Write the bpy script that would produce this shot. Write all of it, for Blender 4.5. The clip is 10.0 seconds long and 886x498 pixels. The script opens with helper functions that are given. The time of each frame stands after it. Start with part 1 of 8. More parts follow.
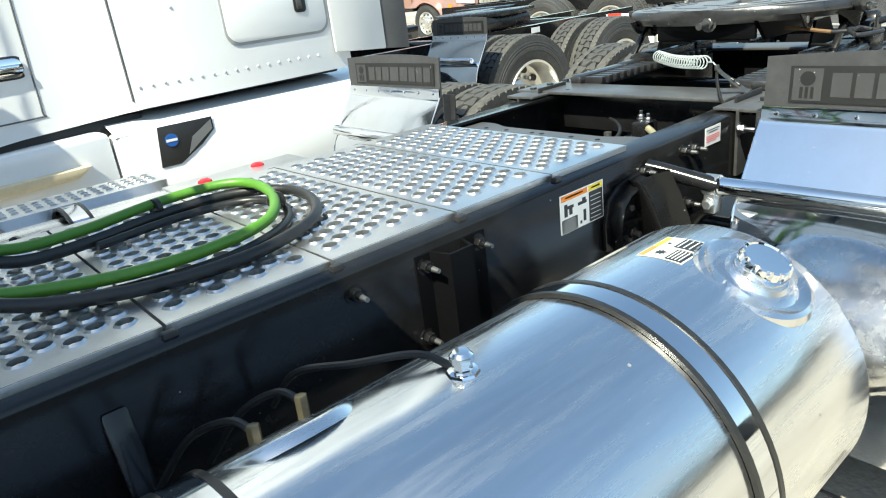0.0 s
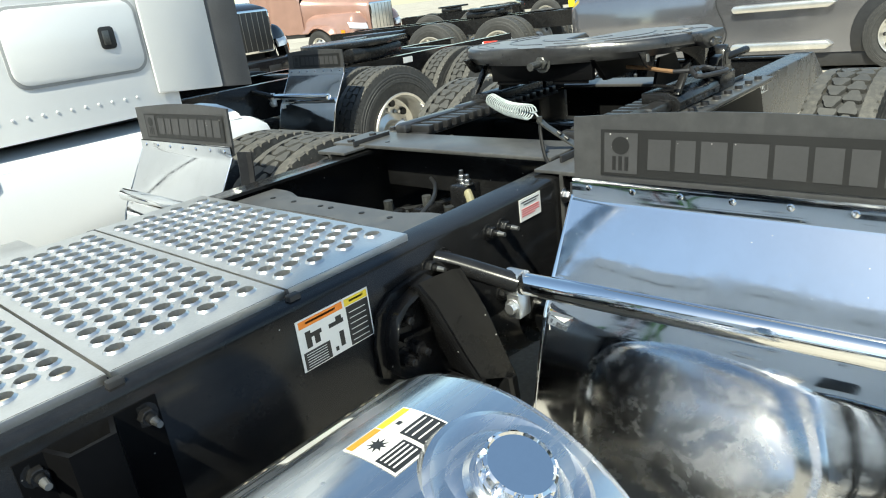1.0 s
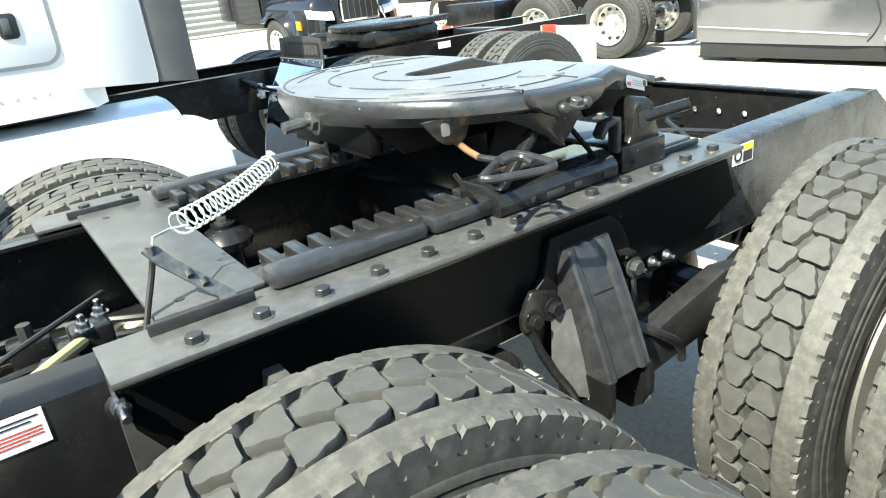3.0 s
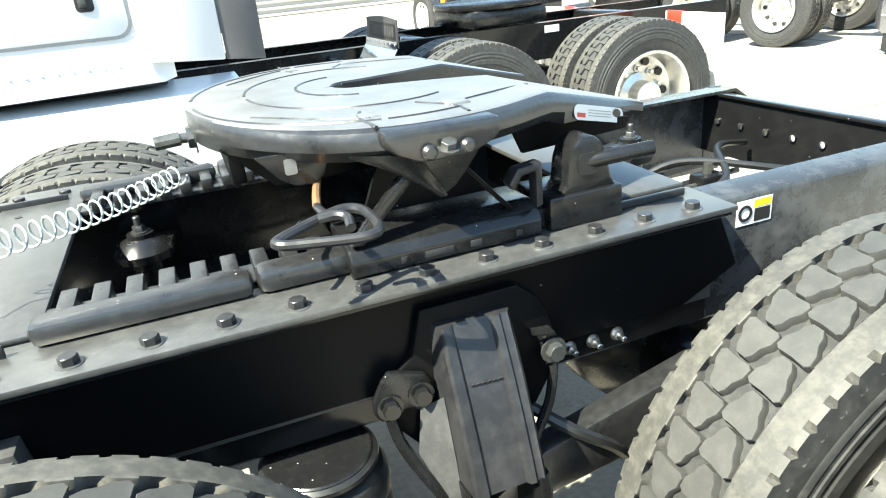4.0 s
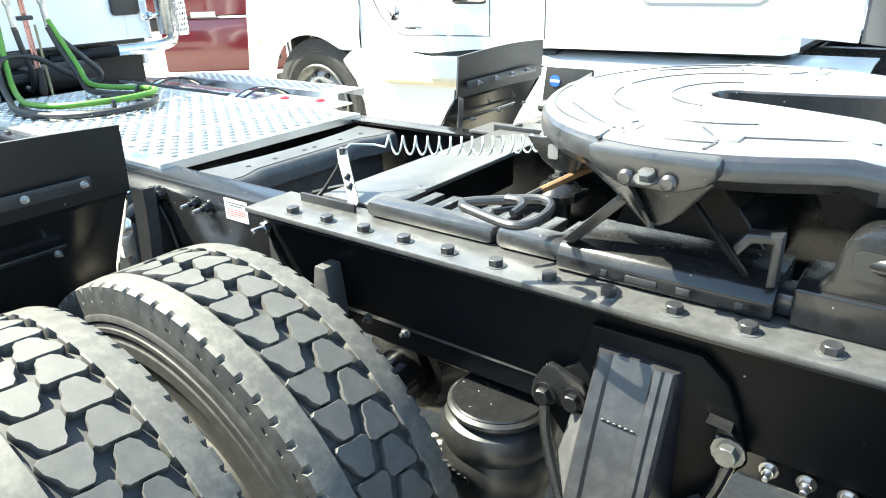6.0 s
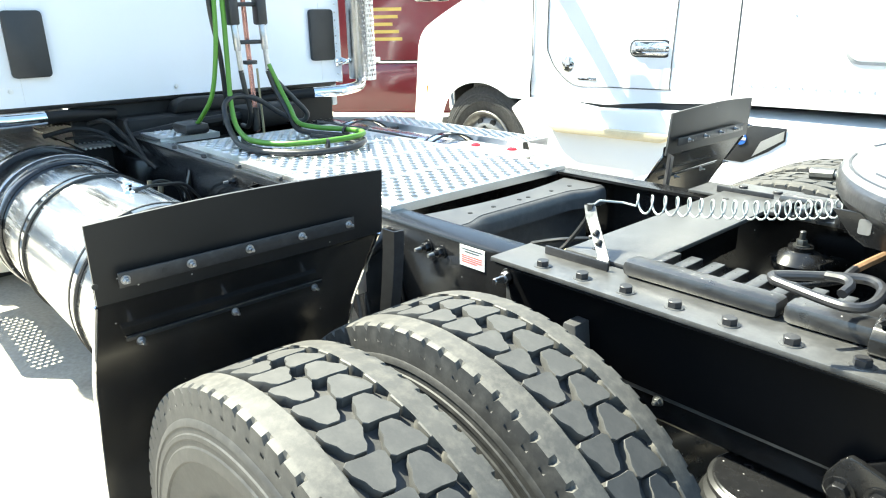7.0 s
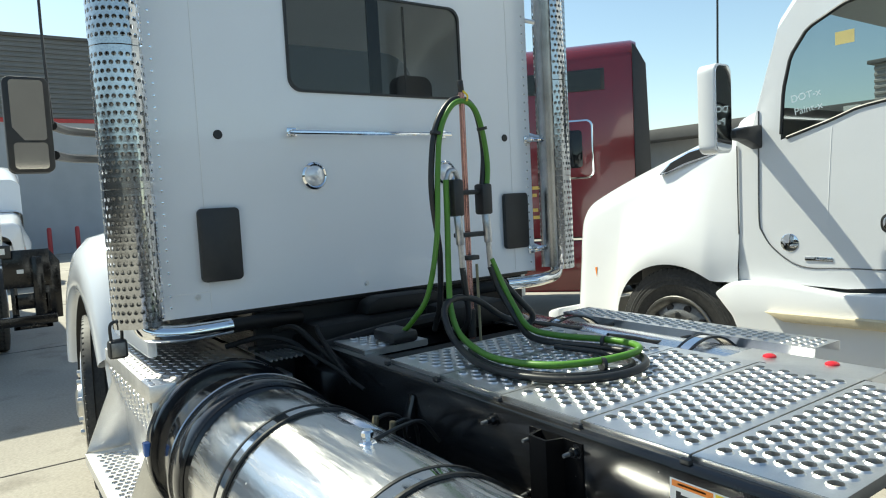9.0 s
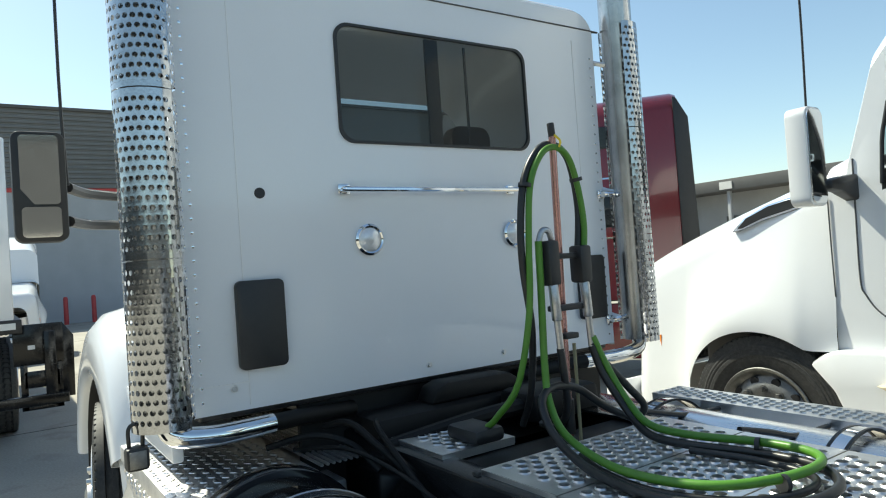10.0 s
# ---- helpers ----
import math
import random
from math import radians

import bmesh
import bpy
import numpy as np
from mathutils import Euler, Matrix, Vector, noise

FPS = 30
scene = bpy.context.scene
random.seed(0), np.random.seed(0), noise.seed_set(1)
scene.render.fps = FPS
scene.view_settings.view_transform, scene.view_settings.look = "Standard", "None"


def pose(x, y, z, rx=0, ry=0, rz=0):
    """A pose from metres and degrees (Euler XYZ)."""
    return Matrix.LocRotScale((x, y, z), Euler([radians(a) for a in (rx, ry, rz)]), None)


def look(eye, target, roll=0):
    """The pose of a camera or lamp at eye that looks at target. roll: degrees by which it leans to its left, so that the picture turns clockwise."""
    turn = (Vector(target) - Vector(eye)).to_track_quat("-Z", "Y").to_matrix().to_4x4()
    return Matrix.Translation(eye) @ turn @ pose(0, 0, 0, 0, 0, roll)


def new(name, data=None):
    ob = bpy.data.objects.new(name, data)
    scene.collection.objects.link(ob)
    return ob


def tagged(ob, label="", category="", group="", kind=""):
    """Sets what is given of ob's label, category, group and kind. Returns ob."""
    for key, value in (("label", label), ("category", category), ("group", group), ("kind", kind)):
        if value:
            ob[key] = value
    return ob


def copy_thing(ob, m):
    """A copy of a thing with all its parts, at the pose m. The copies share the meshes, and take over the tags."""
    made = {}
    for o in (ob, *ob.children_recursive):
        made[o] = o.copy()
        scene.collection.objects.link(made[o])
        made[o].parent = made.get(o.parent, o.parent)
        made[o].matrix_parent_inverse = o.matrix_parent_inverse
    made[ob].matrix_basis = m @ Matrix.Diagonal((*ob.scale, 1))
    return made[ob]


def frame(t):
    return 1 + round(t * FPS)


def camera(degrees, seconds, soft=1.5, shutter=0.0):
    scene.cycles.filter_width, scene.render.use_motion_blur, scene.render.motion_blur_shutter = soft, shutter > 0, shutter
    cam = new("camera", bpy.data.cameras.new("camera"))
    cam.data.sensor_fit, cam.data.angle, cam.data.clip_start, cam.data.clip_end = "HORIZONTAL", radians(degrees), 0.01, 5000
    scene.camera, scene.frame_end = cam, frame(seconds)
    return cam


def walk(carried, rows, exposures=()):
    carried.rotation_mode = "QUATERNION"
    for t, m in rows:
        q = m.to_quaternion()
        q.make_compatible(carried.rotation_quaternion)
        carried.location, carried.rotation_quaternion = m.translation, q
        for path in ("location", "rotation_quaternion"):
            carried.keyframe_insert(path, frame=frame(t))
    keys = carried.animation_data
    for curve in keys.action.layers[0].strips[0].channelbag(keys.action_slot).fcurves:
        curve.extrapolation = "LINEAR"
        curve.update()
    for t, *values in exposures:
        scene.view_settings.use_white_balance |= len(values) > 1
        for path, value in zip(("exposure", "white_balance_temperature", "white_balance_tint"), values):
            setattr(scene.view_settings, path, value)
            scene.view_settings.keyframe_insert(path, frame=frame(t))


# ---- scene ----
cam = camera(66.5, 10.0, 1.1)
PATH = [
    (0, (-0.083, -1.409, 1.442), (1.083, 0.047, 0.719), -7.0),
    (0.5, (0.18, -1.332, 1.459), (1.494, -0.006, 0.741), -7.6),
    (1, (0.502, -1.322, 1.434), (1.856, -0.023, 0.74), -7.3),
    (1.5, (0.842, -1.369, 1.444), (2.137, -0.02, 0.734), -6.4),
    (2, (1.155, -1.341, 1.439), (2.434, 0.019, 0.72), -6.1),
    (2.5, (1.496, -1.351, 1.441), (2.694, 0.073, 0.708), -6.5),
    (2.7, (1.634, -1.39, 1.445), (2.752, 0.099, 0.716), -6.6),
    (3.8, (2.27, -1.366, 1.456), (3.016, 0.316, 0.673), -5.9),
    (4, (2.399, -1.375, 1.447), (3.019, 0.362, 0.673), -5.6),
    (4.5, (2.658, -1.406, 1.466), (2.868, 0.422, 0.682), -4.8),
    (5, (2.812, -1.344, 1.466), (2.606, 0.481, 0.674), -2.8),
    (5.5, (2.977, -1.325, 1.475), (2.251, 0.359, 0.676), -2.4),
    (6, (3.056, -1.356, 1.477), (1.938, 0.113, 0.708), -1.8),
    (6.2, (3.045, -1.369, 1.475), (1.824, 0.027, 0.727), -1.4),
    (7.3, (2.724, -1.571, 1.516), (1.279, -0.315, 0.937), -1.0),
    (7.5, (2.645, -1.58, 1.521), (1.163, -0.345, 0.994), -1.0),
    (7.7, (2.561, -1.547, 1.528), (1.03, -0.353, 1.049), -1.2),
    (8, (2.426, -1.563, 1.544), (0.849, -0.399, 1.151), -1.1),
    (8.5, (2.195, -1.53, 1.557), (0.555, -0.416, 1.296), -1.8),
    (9, (1.917, -1.584, 1.563), (0.283, -0.44, 1.416), -3.0),
    (9.5, (1.661, -1.583, 1.567), (0.026, -0.431, 1.521), -4.1),
    (10, (1.399, -1.516, 1.592), (-0.255, -0.392, 1.63), -4.0),
]
EXPOSURES = [(t, ev, 6850, -3) for t, ev in ((0.0, 0.95), (0.5, 0.85), (1.0, 0.70), (1.5, 0.86), (2.0, 1.08), (2.5, 1.55), (2.7, 1.64), (3.8, 1.84), (4.5, 2.18), (5.5, 2.46), (6.2, 2.43), (7.4, 1.72), (8.0, 0.90), (8.5, 0.6), (9.0, 0.42), (10.0, 0.38))]
walk(cam, [(t, look(eye, target, roll)) for t, eye, target, roll in PATH], EXPOSURES)

# ---------------------------------------------------------------- light
SUN = Vector((-0.75, -0.25, 1.0)).normalized()
world = bpy.data.worlds.new("sky")
scene.world = world
world.use_nodes = True
wn = world.node_tree.nodes
sky = wn.new("ShaderNodeTexSky")
sky.sky_type, sky.sun_disc = "NISHITA", False
sky.sun_elevation, sky.sun_rotation = math.asin(SUN.z), math.atan2(SUN.x, SUN.y)
sky.dust_density, sky.ozone_density = 0.7, 1.0
wn["Background"].inputs[1].default_value = 0.142
world.node_tree.links.new(sky.outputs[0], wn["Background"].inputs[0])
sun = new("sun", bpy.data.lights.new("sun", "SUN"))
sun.data.energy, sun.data.angle, sun.data.color = 5.6, radians(0.53), (1.0, 0.95, 0.87)
sun.matrix_world = look(SUN * 30, (0, 0, 0))


# ---------------------------------------------------------------- materials
def node_mat(name):
    m = bpy.data.materials.new(name)
    m.use_nodes = True
    return m, m.node_tree.nodes, m.node_tree.links, m.node_tree.nodes["Principled BSDF"]


def surface(name, base, rough=0.5, metal=0.0, vary=0.2, scale=6.0, grain=120.0, bump=0.0, coat=0.0, dust_haze=None, dust_haze_amount=0.0,
            rough_vary=0.15, spec=0.5, random_tint=0.0, stretch=(1, 1, 1), speck=0.0, speck_scale=70.0):
    """A base colour broken at two scales, uneven gloss, fine relief and, where asked, a patchy film: dust, on some
    metals painted brightness too.
    """
    m, n, l, p = node_mat(name)
    tc = n.new("ShaderNodeTexCoord")
    mp = n.new("ShaderNodeMapping")
    mp.inputs["Scale"].default_value = stretch
    l.new(tc.outputs["Object"], mp.inputs[0])
    big, fine = n.new("ShaderNodeTexNoise"), n.new("ShaderNodeTexNoise")
    big.inputs["Scale"].default_value, big.inputs["Detail"].default_value = scale, 6
    fine.inputs["Scale"].default_value, fine.inputs["Detail"].default_value = grain, 4
    l.new(mp.outputs[0], big.inputs[0])
    l.new(mp.outputs[0], fine.inputs[0])
    mix = n.new("ShaderNodeMix")
    mix.data_type, mix.blend_type = "RGBA", "MIX"
    lo = [max(0, c * (1 - vary)) for c in base]
    hi = [min(1, c * (1 + vary)) for c in base]
    mix.inputs[6].default_value, mix.inputs[7].default_value = (*lo, 1), (*hi, 1)
    add = n.new("ShaderNodeMath")
    add.operation = "MULTIPLY_ADD"
    add.inputs[1].default_value = 0.35
    l.new(fine.outputs[0], add.inputs[0])
    sub = n.new("ShaderNodeMath")
    sub.operation = "MULTIPLY"
    sub.inputs[1].default_value = 0.65
    l.new(big.outputs[0], sub.inputs[0])
    l.new(sub.outputs[0], add.inputs[2])
    ramp = n.new("ShaderNodeMapRange")
    ramp.inputs[1].default_value, ramp.inputs[2].default_value = 0.3, 0.7
    l.new(add.outputs[0], ramp.inputs[0])
    l.new(ramp.outputs[0], mix.inputs[0])
    colour = mix.outputs[2]
    if random_tint:
        info, hsv = n.new("ShaderNodeObjectInfo"), n.new("ShaderNodeHueSaturation")
        mr = n.new("ShaderNodeMapRange")
        mr.inputs[3].default_value, mr.inputs[4].default_value = 1 - random_tint, 1 + random_tint
        l.new(info.outputs["Random"], mr.inputs[0])
        l.new(mr.outputs[0], hsv.inputs["Value"])
        l.new(colour, hsv.inputs["Color"])
        colour = hsv.outputs[0]
    rr = n.new("ShaderNodeMapRange")
    rr.inputs[3].default_value, rr.inputs[4].default_value = max(0.02, rough * (1 - rough_vary)), min(1, rough * (1 + rough_vary))
    l.new(add.outputs[0], rr.inputs[0])
    rough_out = rr.outputs[0]
    if dust_haze:
        dn = n.new("ShaderNodeTexNoise")
        dn.inputs["Scale"].default_value, dn.inputs["Detail"].default_value, dn.inputs["Roughness"].default_value = scale * 3.7, 10, 0.68
        l.new(mp.outputs[0], dn.inputs[0])
        dr = n.new("ShaderNodeMapRange")
        dr.inputs[1].default_value, dr.inputs[2].default_value = 0.44, 0.74
        dr.inputs[4].default_value = dust_haze_amount
        l.new(dn.outputs[0], dr.inputs[0])
        dm = n.new("ShaderNodeMix")
        dm.data_type = "RGBA"
        dm.inputs[7].default_value = (*dust_haze, 1)
        l.new(dr.outputs[0], dm.inputs[0])
        l.new(colour, dm.inputs[6])
        colour = dm.outputs[2]
        rm = n.new("ShaderNodeMix")
        rm.inputs[3].default_value = 0.8
        l.new(dr.outputs[0], rm.inputs[0])
        l.new(rough_out, rm.inputs[2])
        rough_out = rm.outputs[0]
    if speck:
        vo = n.new("ShaderNodeTexVoronoi")
        vo.inputs["Scale"].default_value = speck_scale
        l.new(tc.outputs["Object"], vo.inputs["Vector"])
        sr = n.new("ShaderNodeMapRange")
        sr.inputs[1].default_value, sr.inputs[2].default_value, sr.inputs[3].default_value, sr.inputs[4].default_value = 0.05, 0.13, 1.0, 0.0
        l.new(vo.outputs["Distance"], sr.inputs[0])
        pick = n.new("ShaderNodeSeparateColor")
        l.new(vo.outputs["Color"], pick.inputs[0])
        few = n.new("ShaderNodeMath")
        few.operation = "LESS_THAN"
        few.inputs[1].default_value = speck
        l.new(pick.outputs[0], few.inputs[0])
        sm = n.new("ShaderNodeMath")
        sm.operation = "MULTIPLY"
        l.new(sr.outputs[0], sm.inputs[0])
        l.new(few.outputs[0], sm.inputs[1])
        km = n.new("ShaderNodeMix")
        km.data_type = "RGBA"
        km.inputs[7].default_value = (0.42, 0.41, 0.39, 1)
        l.new(sm.outputs[0], km.inputs[0])
        l.new(colour, km.inputs[6])
        colour = km.outputs[2]
        kr = n.new("ShaderNodeMix")
        kr.inputs[3].default_value = 0.9
        l.new(sm.outputs[0], kr.inputs[0])
        l.new(rough_out, kr.inputs[2])
        rough_out = kr.outputs[0]
    l.new(colour, p.inputs["Base Color"])
    l.new(rough_out, p.inputs["Roughness"])
    p.inputs["Metallic"].default_value = metal
    p.inputs["Specular IOR Level"].default_value = spec
    p.inputs["Coat Weight"].default_value = coat
    p.inputs["Coat Roughness"].default_value = 0.05
    if bump:
        b = n.new("ShaderNodeBump")
        b.inputs["Strength"].default_value, b.inputs["Distance"].default_value = 0.6, bump
        l.new(add.outputs[0], b.inputs["Height"])
        l.new(b.outputs[0], p.inputs["Normal"])
    return m


def clear_glass(name, tint, through_part):
    """A window pane: part clear, part dark mirror."""
    m, n, l, p = node_mat(name)
    p.inputs["Base Color"].default_value = (*tint, 1)
    p.inputs["Roughness"].default_value = 0.03
    t, mix = n.new("ShaderNodeBsdfTransparent"), n.new("ShaderNodeMixShader")
    t.inputs[0].default_value = (0.75, 0.8, 0.8, 1)
    mix.inputs[0].default_value = 1 - through_part
    l.new(t.outputs[0], mix.inputs[1])
    l.new(p.outputs[0], mix.inputs[2])
    l.new(mix.outputs[0], n["Material Output"].inputs[0])
    return m


def slab_ground(name):
    """Sunlit concrete yard: pale slabs, stains, tyre grime and saw-cut joints."""
    m, n, l, p = node_mat(name)
    tc = n.new("ShaderNodeTexCoord")
    big, fine, stain = (n.new("ShaderNodeTexNoise") for _ in range(3))
    for node, s in ((big, 0.35), (fine, 45), (stain, 1.7)):
        node.inputs["Scale"].default_value, node.inputs["Detail"].default_value = s, 8
        l.new(tc.outputs["Object"], node.inputs[0])
    r = n.new("ShaderNodeValToRGB")
    r.color_ramp.elements[0].color, r.color_ramp.elements[1].color = (0.27, 0.245, 0.205, 1), (0.42, 0.39, 0.335, 1)
    r.color_ramp.elements[0].position, r.color_ramp.elements[1].position = 0.3, 0.65
    l.new(big.outputs[0], r.inputs[0])
    r2 = n.new("ShaderNodeValToRGB")
    r2.color_ramp.elements[0].color, r2.color_ramp.elements[1].color = (0.35, 0.33, 0.3, 1), (1, 1, 1, 1)
    r2.color_ramp.elements[0].position, r2.color_ramp.elements[1].position = 0.27, 0.43
    l.new(stain.outputs[0], r2.inputs[0])
    mul = n.new("ShaderNodeMix")
    mul.data_type, mul.blend_type = "RGBA", "MULTIPLY"
    mul.inputs[0].default_value = 0.6
    l.new(r.outputs[0], mul.inputs[6])
    l.new(r2.outputs[0], mul.inputs[7])
    sp = n.new("ShaderNodeMapRange")
    sp.inputs[1].default_value, sp.inputs[2].default_value, sp.inputs[3].default_value, sp.inputs[4].default_value = 0.3, 0.7, 0.85, 1.1
    l.new(fine.outputs[0], sp.inputs[0])
    mul2 = n.new("ShaderNodeMix")
    mul2.data_type, mul2.blend_type = "RGBA", "MULTIPLY"
    mul2.inputs[0].default_value = 1
    l.new(mul.outputs[2], mul2.inputs[6])
    l.new(sp.outputs[0], mul2.inputs[7])
    l.new(mul2.outputs[2], p.inputs["Base Color"])
    p.inputs["Roughness"].default_value = 0.85
    b = n.new("ShaderNodeBump")
    b.inputs["Distance"].default_value = 0.004
    l.new(fine.outputs[0], b.inputs["Height"])
    l.new(b.outputs[0], p.inputs["Normal"])
    return m


BLACK = surface("black_frame_paint", (0.009, 0.009, 0.0095), 0.17, vary=0.3, scale=5, grain=160, bump=0.0003, dust_haze=(0.16, 0.16, 0.155), dust_haze_amount=0.03, rough_vary=0.4, spec=0.40, speck=0.012, speck_scale=80)
SATIN = surface("satin_black_paint", (0.018, 0.018, 0.020), 0.36, vary=0.2, scale=9, grain=200, bump=0.0004, dust_haze=(0.2, 0.2, 0.2), dust_haze_amount=0.10)
ROUGHCAST = surface("rough_cast_paint", (0.017, 0.017, 0.018), 0.30, vary=0.3, scale=16, grain=75, bump=0.0030, dust_haze=(0.22, 0.21, 0.20), dust_haze_amount=0.06, rough_vary=0.4, spec=0.9, speck=0.10, speck_scale=60)
GLOSS_CAST = surface("glossy_cast_paint", (0.008, 0.008, 0.0085), 0.2, vary=0.25, scale=12, grain=70, bump=0.0016, rough_vary=0.3, spec=0.24, speck=0.02, speck_scale=60)
# the black paint again, darker and duller to hold the shade on hidden parts
SHADED_BLACK = surface("deep_black_paint", (0.004, 0.004, 0.0045), 0.38, vary=0.3, scale=6, grain=140, bump=0.0004, spec=0.10, speck=0.015, speck_scale=70)
CAST = surface("cast_black_paint", (0.009, 0.009, 0.0095), 0.26, vary=0.25, scale=20, grain=110, bump=0.0007, dust_haze=(0.2, 0.2, 0.195), dust_haze_amount=0.02, rough_vary=0.35, spec=0.5, speck=0.1, speck_scale=70)
PLATE = surface("greased_plate", (0.235, 0.235, 0.235), 0.41, metal=0.55, vary=0.2, scale=12, grain=95, bump=0.0006, dust_haze=(0.27, 0.235, 0.19), dust_haze_amount=0.22, spec=1.0, rough_vary=0.3)
DUSTY = surface("dusty_steel_flange", (0.088, 0.088, 0.087), 0.36, metal=0.4, vary=0.25, scale=14, grain=170, bump=0.0005, dust_haze=(0.29, 0.285, 0.275), dust_haze_amount=0.18, spec=0.9, rough_vary=0.3)
# for the rail tails: paler than the rest of the rail, in patches
PALER_BLACK = surface("hazed_black_paint", (0.028, 0.029, 0.031), 0.26, vary=0.2, scale=4, grain=120, bump=0.0003, dust_haze=(0.30, 0.31, 0.32), dust_haze_amount=0.20, spec=0.7, rough_vary=0.3, speck=0.03, speck_scale=80)
DUSTY_SATIN = surface("dusty_satin_paint", (0.056, 0.056, 0.057), 0.42, vary=0.2, scale=9, grain=200, bump=0.0004, dust_haze=(0.22, 0.22, 0.21), dust_haze_amount=0.2)
BOLT = surface("dark_bolt_steel", (0.12, 0.122, 0.118), 0.34, metal=0.7, vary=0.3, scale=60, random_tint=0.3)
ZINC = surface("zinc_bolt_steel", (0.45, 0.45, 0.46), 0.3, metal=1, vary=0.25, scale=40)
PIPE = surface("exhaust_steel", (0.48, 0.48, 0.485), 0.24, metal=1, vary=0.25, scale=10)
DULL = surface("dull_zinc_steel", (0.22, 0.22, 0.215), 0.4, metal=0.8, vary=0.3, scale=25, dust_haze=(0.2, 0.19, 0.17), dust_haze_amount=0.2)
SEAM = surface("panel_gap", (0.10, 0.10, 0.105), 0.7, vary=0.1)
CHROME = surface("chrome", (0.86, 0.87, 0.88), 0.05, metal=1, vary=0.03, scale=8, bump=0.00005)
# the pale film paints in the whiter sky that the tank should reflect
POLISHED = surface("polished_aluminium", (0.78, 0.78, 0.78), 0.17, metal=1, vary=0.10, scale=4, grain=45, bump=0.00025, rough_vary=0.7, stretch=(0.12, 1.4, 1.4), dust_haze=(0.66, 0.66, 0.66), dust_haze_amount=0.46, speck=0.04, speck_scale=35)
MIRROR_SHEET = surface("mirror_stainless_sheet", (0.74, 0.75, 0.77), 0.03, metal=1, vary=0.05, scale=3, grain=16, bump=0.00007, rough_vary=0.6, dust_haze=(0.45, 0.45, 0.44), dust_haze_amount=0.13, speck=0.06, speck_scale=130)
DECK = surface("deck_aluminium", (0.72, 0.72, 0.715), 0.32, metal=0.95, vary=0.10, scale=9, grain=180, bump=0.0003, rough_vary=0.3, dust_haze=(0.34, 0.33, 0.31), dust_haze_amount=0.08)
# its film brightens the steps in place of sunlight that doesn't reach them
TREADPLATE = surface("tread_plate_aluminium", (0.80, 0.79, 0.78), 0.36, metal=0.9, vary=0.15, scale=12, dust_haze=(0.55, 0.54, 0.52), dust_haze_amount=0.22)
SHIELD_STEEL = surface("heat_shield_steel", (0.50, 0.505, 0.51), 0.13, metal=1, vary=0.25, scale=7, rough_vary=0.4, dust_haze=(0.3, 0.28, 0.26), dust_haze_amount=0.08)
WHITE = surface("white_truck_paint", (0.80, 0.81, 0.82), 0.22, vary=0.03, scale=2, grain=300, coat=0.6, bump=0.0001)
WHITE_CAB = surface("white_cab_paint", (0.78, 0.80, 0.83), 0.20, vary=0.03, scale=2, grain=300, coat=0.6, bump=0.00015)
WINE = surface("wine_red_paint", (0.1326, 0.0094, 0.0156), 0.2, vary=0.15, scale=2, coat=0.8)
ROSE = surface("rose_metallic_paint", (0.42, 0.25, 0.2), 0.25, vary=0.1, scale=3, metal=0.4, coat=0.6)
# black of hoses and pipes; behind the cab it also carries the shade
BLACK_AND_SHADE = surface("sooty_black", (0.006, 0.006, 0.006), 0.55, vary=0.3, scale=14, spec=0.3)
INK = surface("gloss_black_paint", (0.012, 0.012, 0.014), 0.12, vary=0.2, scale=3, coat=0.6, speck=0.05, speck_scale=40)
GREY = surface("grey_metallic_paint", (0.26, 0.26, 0.28), 0.16, vary=0.08, scale=3, metal=0.8, coat=0.7)
RUBBER = surface("tyre_rubber", (0.026, 0.026, 0.026), 0.6, vary=0.2, scale=12, grain=150, bump=0.0005, dust_haze=(0.17, 0.165, 0.15), dust_haze_amount=0.22)
SHOULDER = surface("dusty_shoulder_rubber", (0.058, 0.056, 0.051), 0.62, vary=0.2, scale=14, grain=180, bump=0.0012, dust_haze=(0.26, 0.24, 0.20), dust_haze_amount=0.26)
TREAD = surface("tread_rubber", (0.052, 0.051, 0.048), 0.6, vary=0.12, scale=9, grain=210, bump=0.0007, dust_haze=(0.20, 0.19, 0.17), dust_haze_amount=0.16)
FLAP = surface("mud_flap_rubber", (0.027, 0.027, 0.028), 0.45, spec=0.95, vary=0.12, scale=9, grain=220, bump=0.0004, dust_haze=(0.2, 0.2, 0.2), dust_haze_amount=0.10, speck=0.07, speck_scale=60)
# much darker than the front of the flap
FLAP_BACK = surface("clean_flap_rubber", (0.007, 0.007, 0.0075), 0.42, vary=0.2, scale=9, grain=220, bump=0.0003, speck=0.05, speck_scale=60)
FLAP_DARK = surface("mud_flap_panel", (0.010, 0.010, 0.010), 0.5, vary=0.2, scale=5, grain=220, bump=0.0004, speck=0.07, speck_scale=60)
FLAP_TEXT = surface("mud_flap_raised_grey", (0.040, 0.040, 0.042), 0.5, vary=0.15, scale=9, speck=0.07, speck_scale=60)
HOSE = surface("black_hose_rubber", (0.013, 0.013, 0.013), 0.38, vary=0.3, scale=20, bump=0.0004, dust_haze=(0.14, 0.14, 0.14), dust_haze_amount=0.06)
GREEN = surface("green_hose_rubber", (0.08, 0.22, 0.022), 0.42, vary=0.12, scale=14, bump=0.0004)
REDLENS = surface("red_lens", (0.55, 0.02, 0.03), 0.15, vary=0.1)
AMBER = surface("amber_lens", (0.85, 0.25, 0.02), 0.15, vary=0.1)
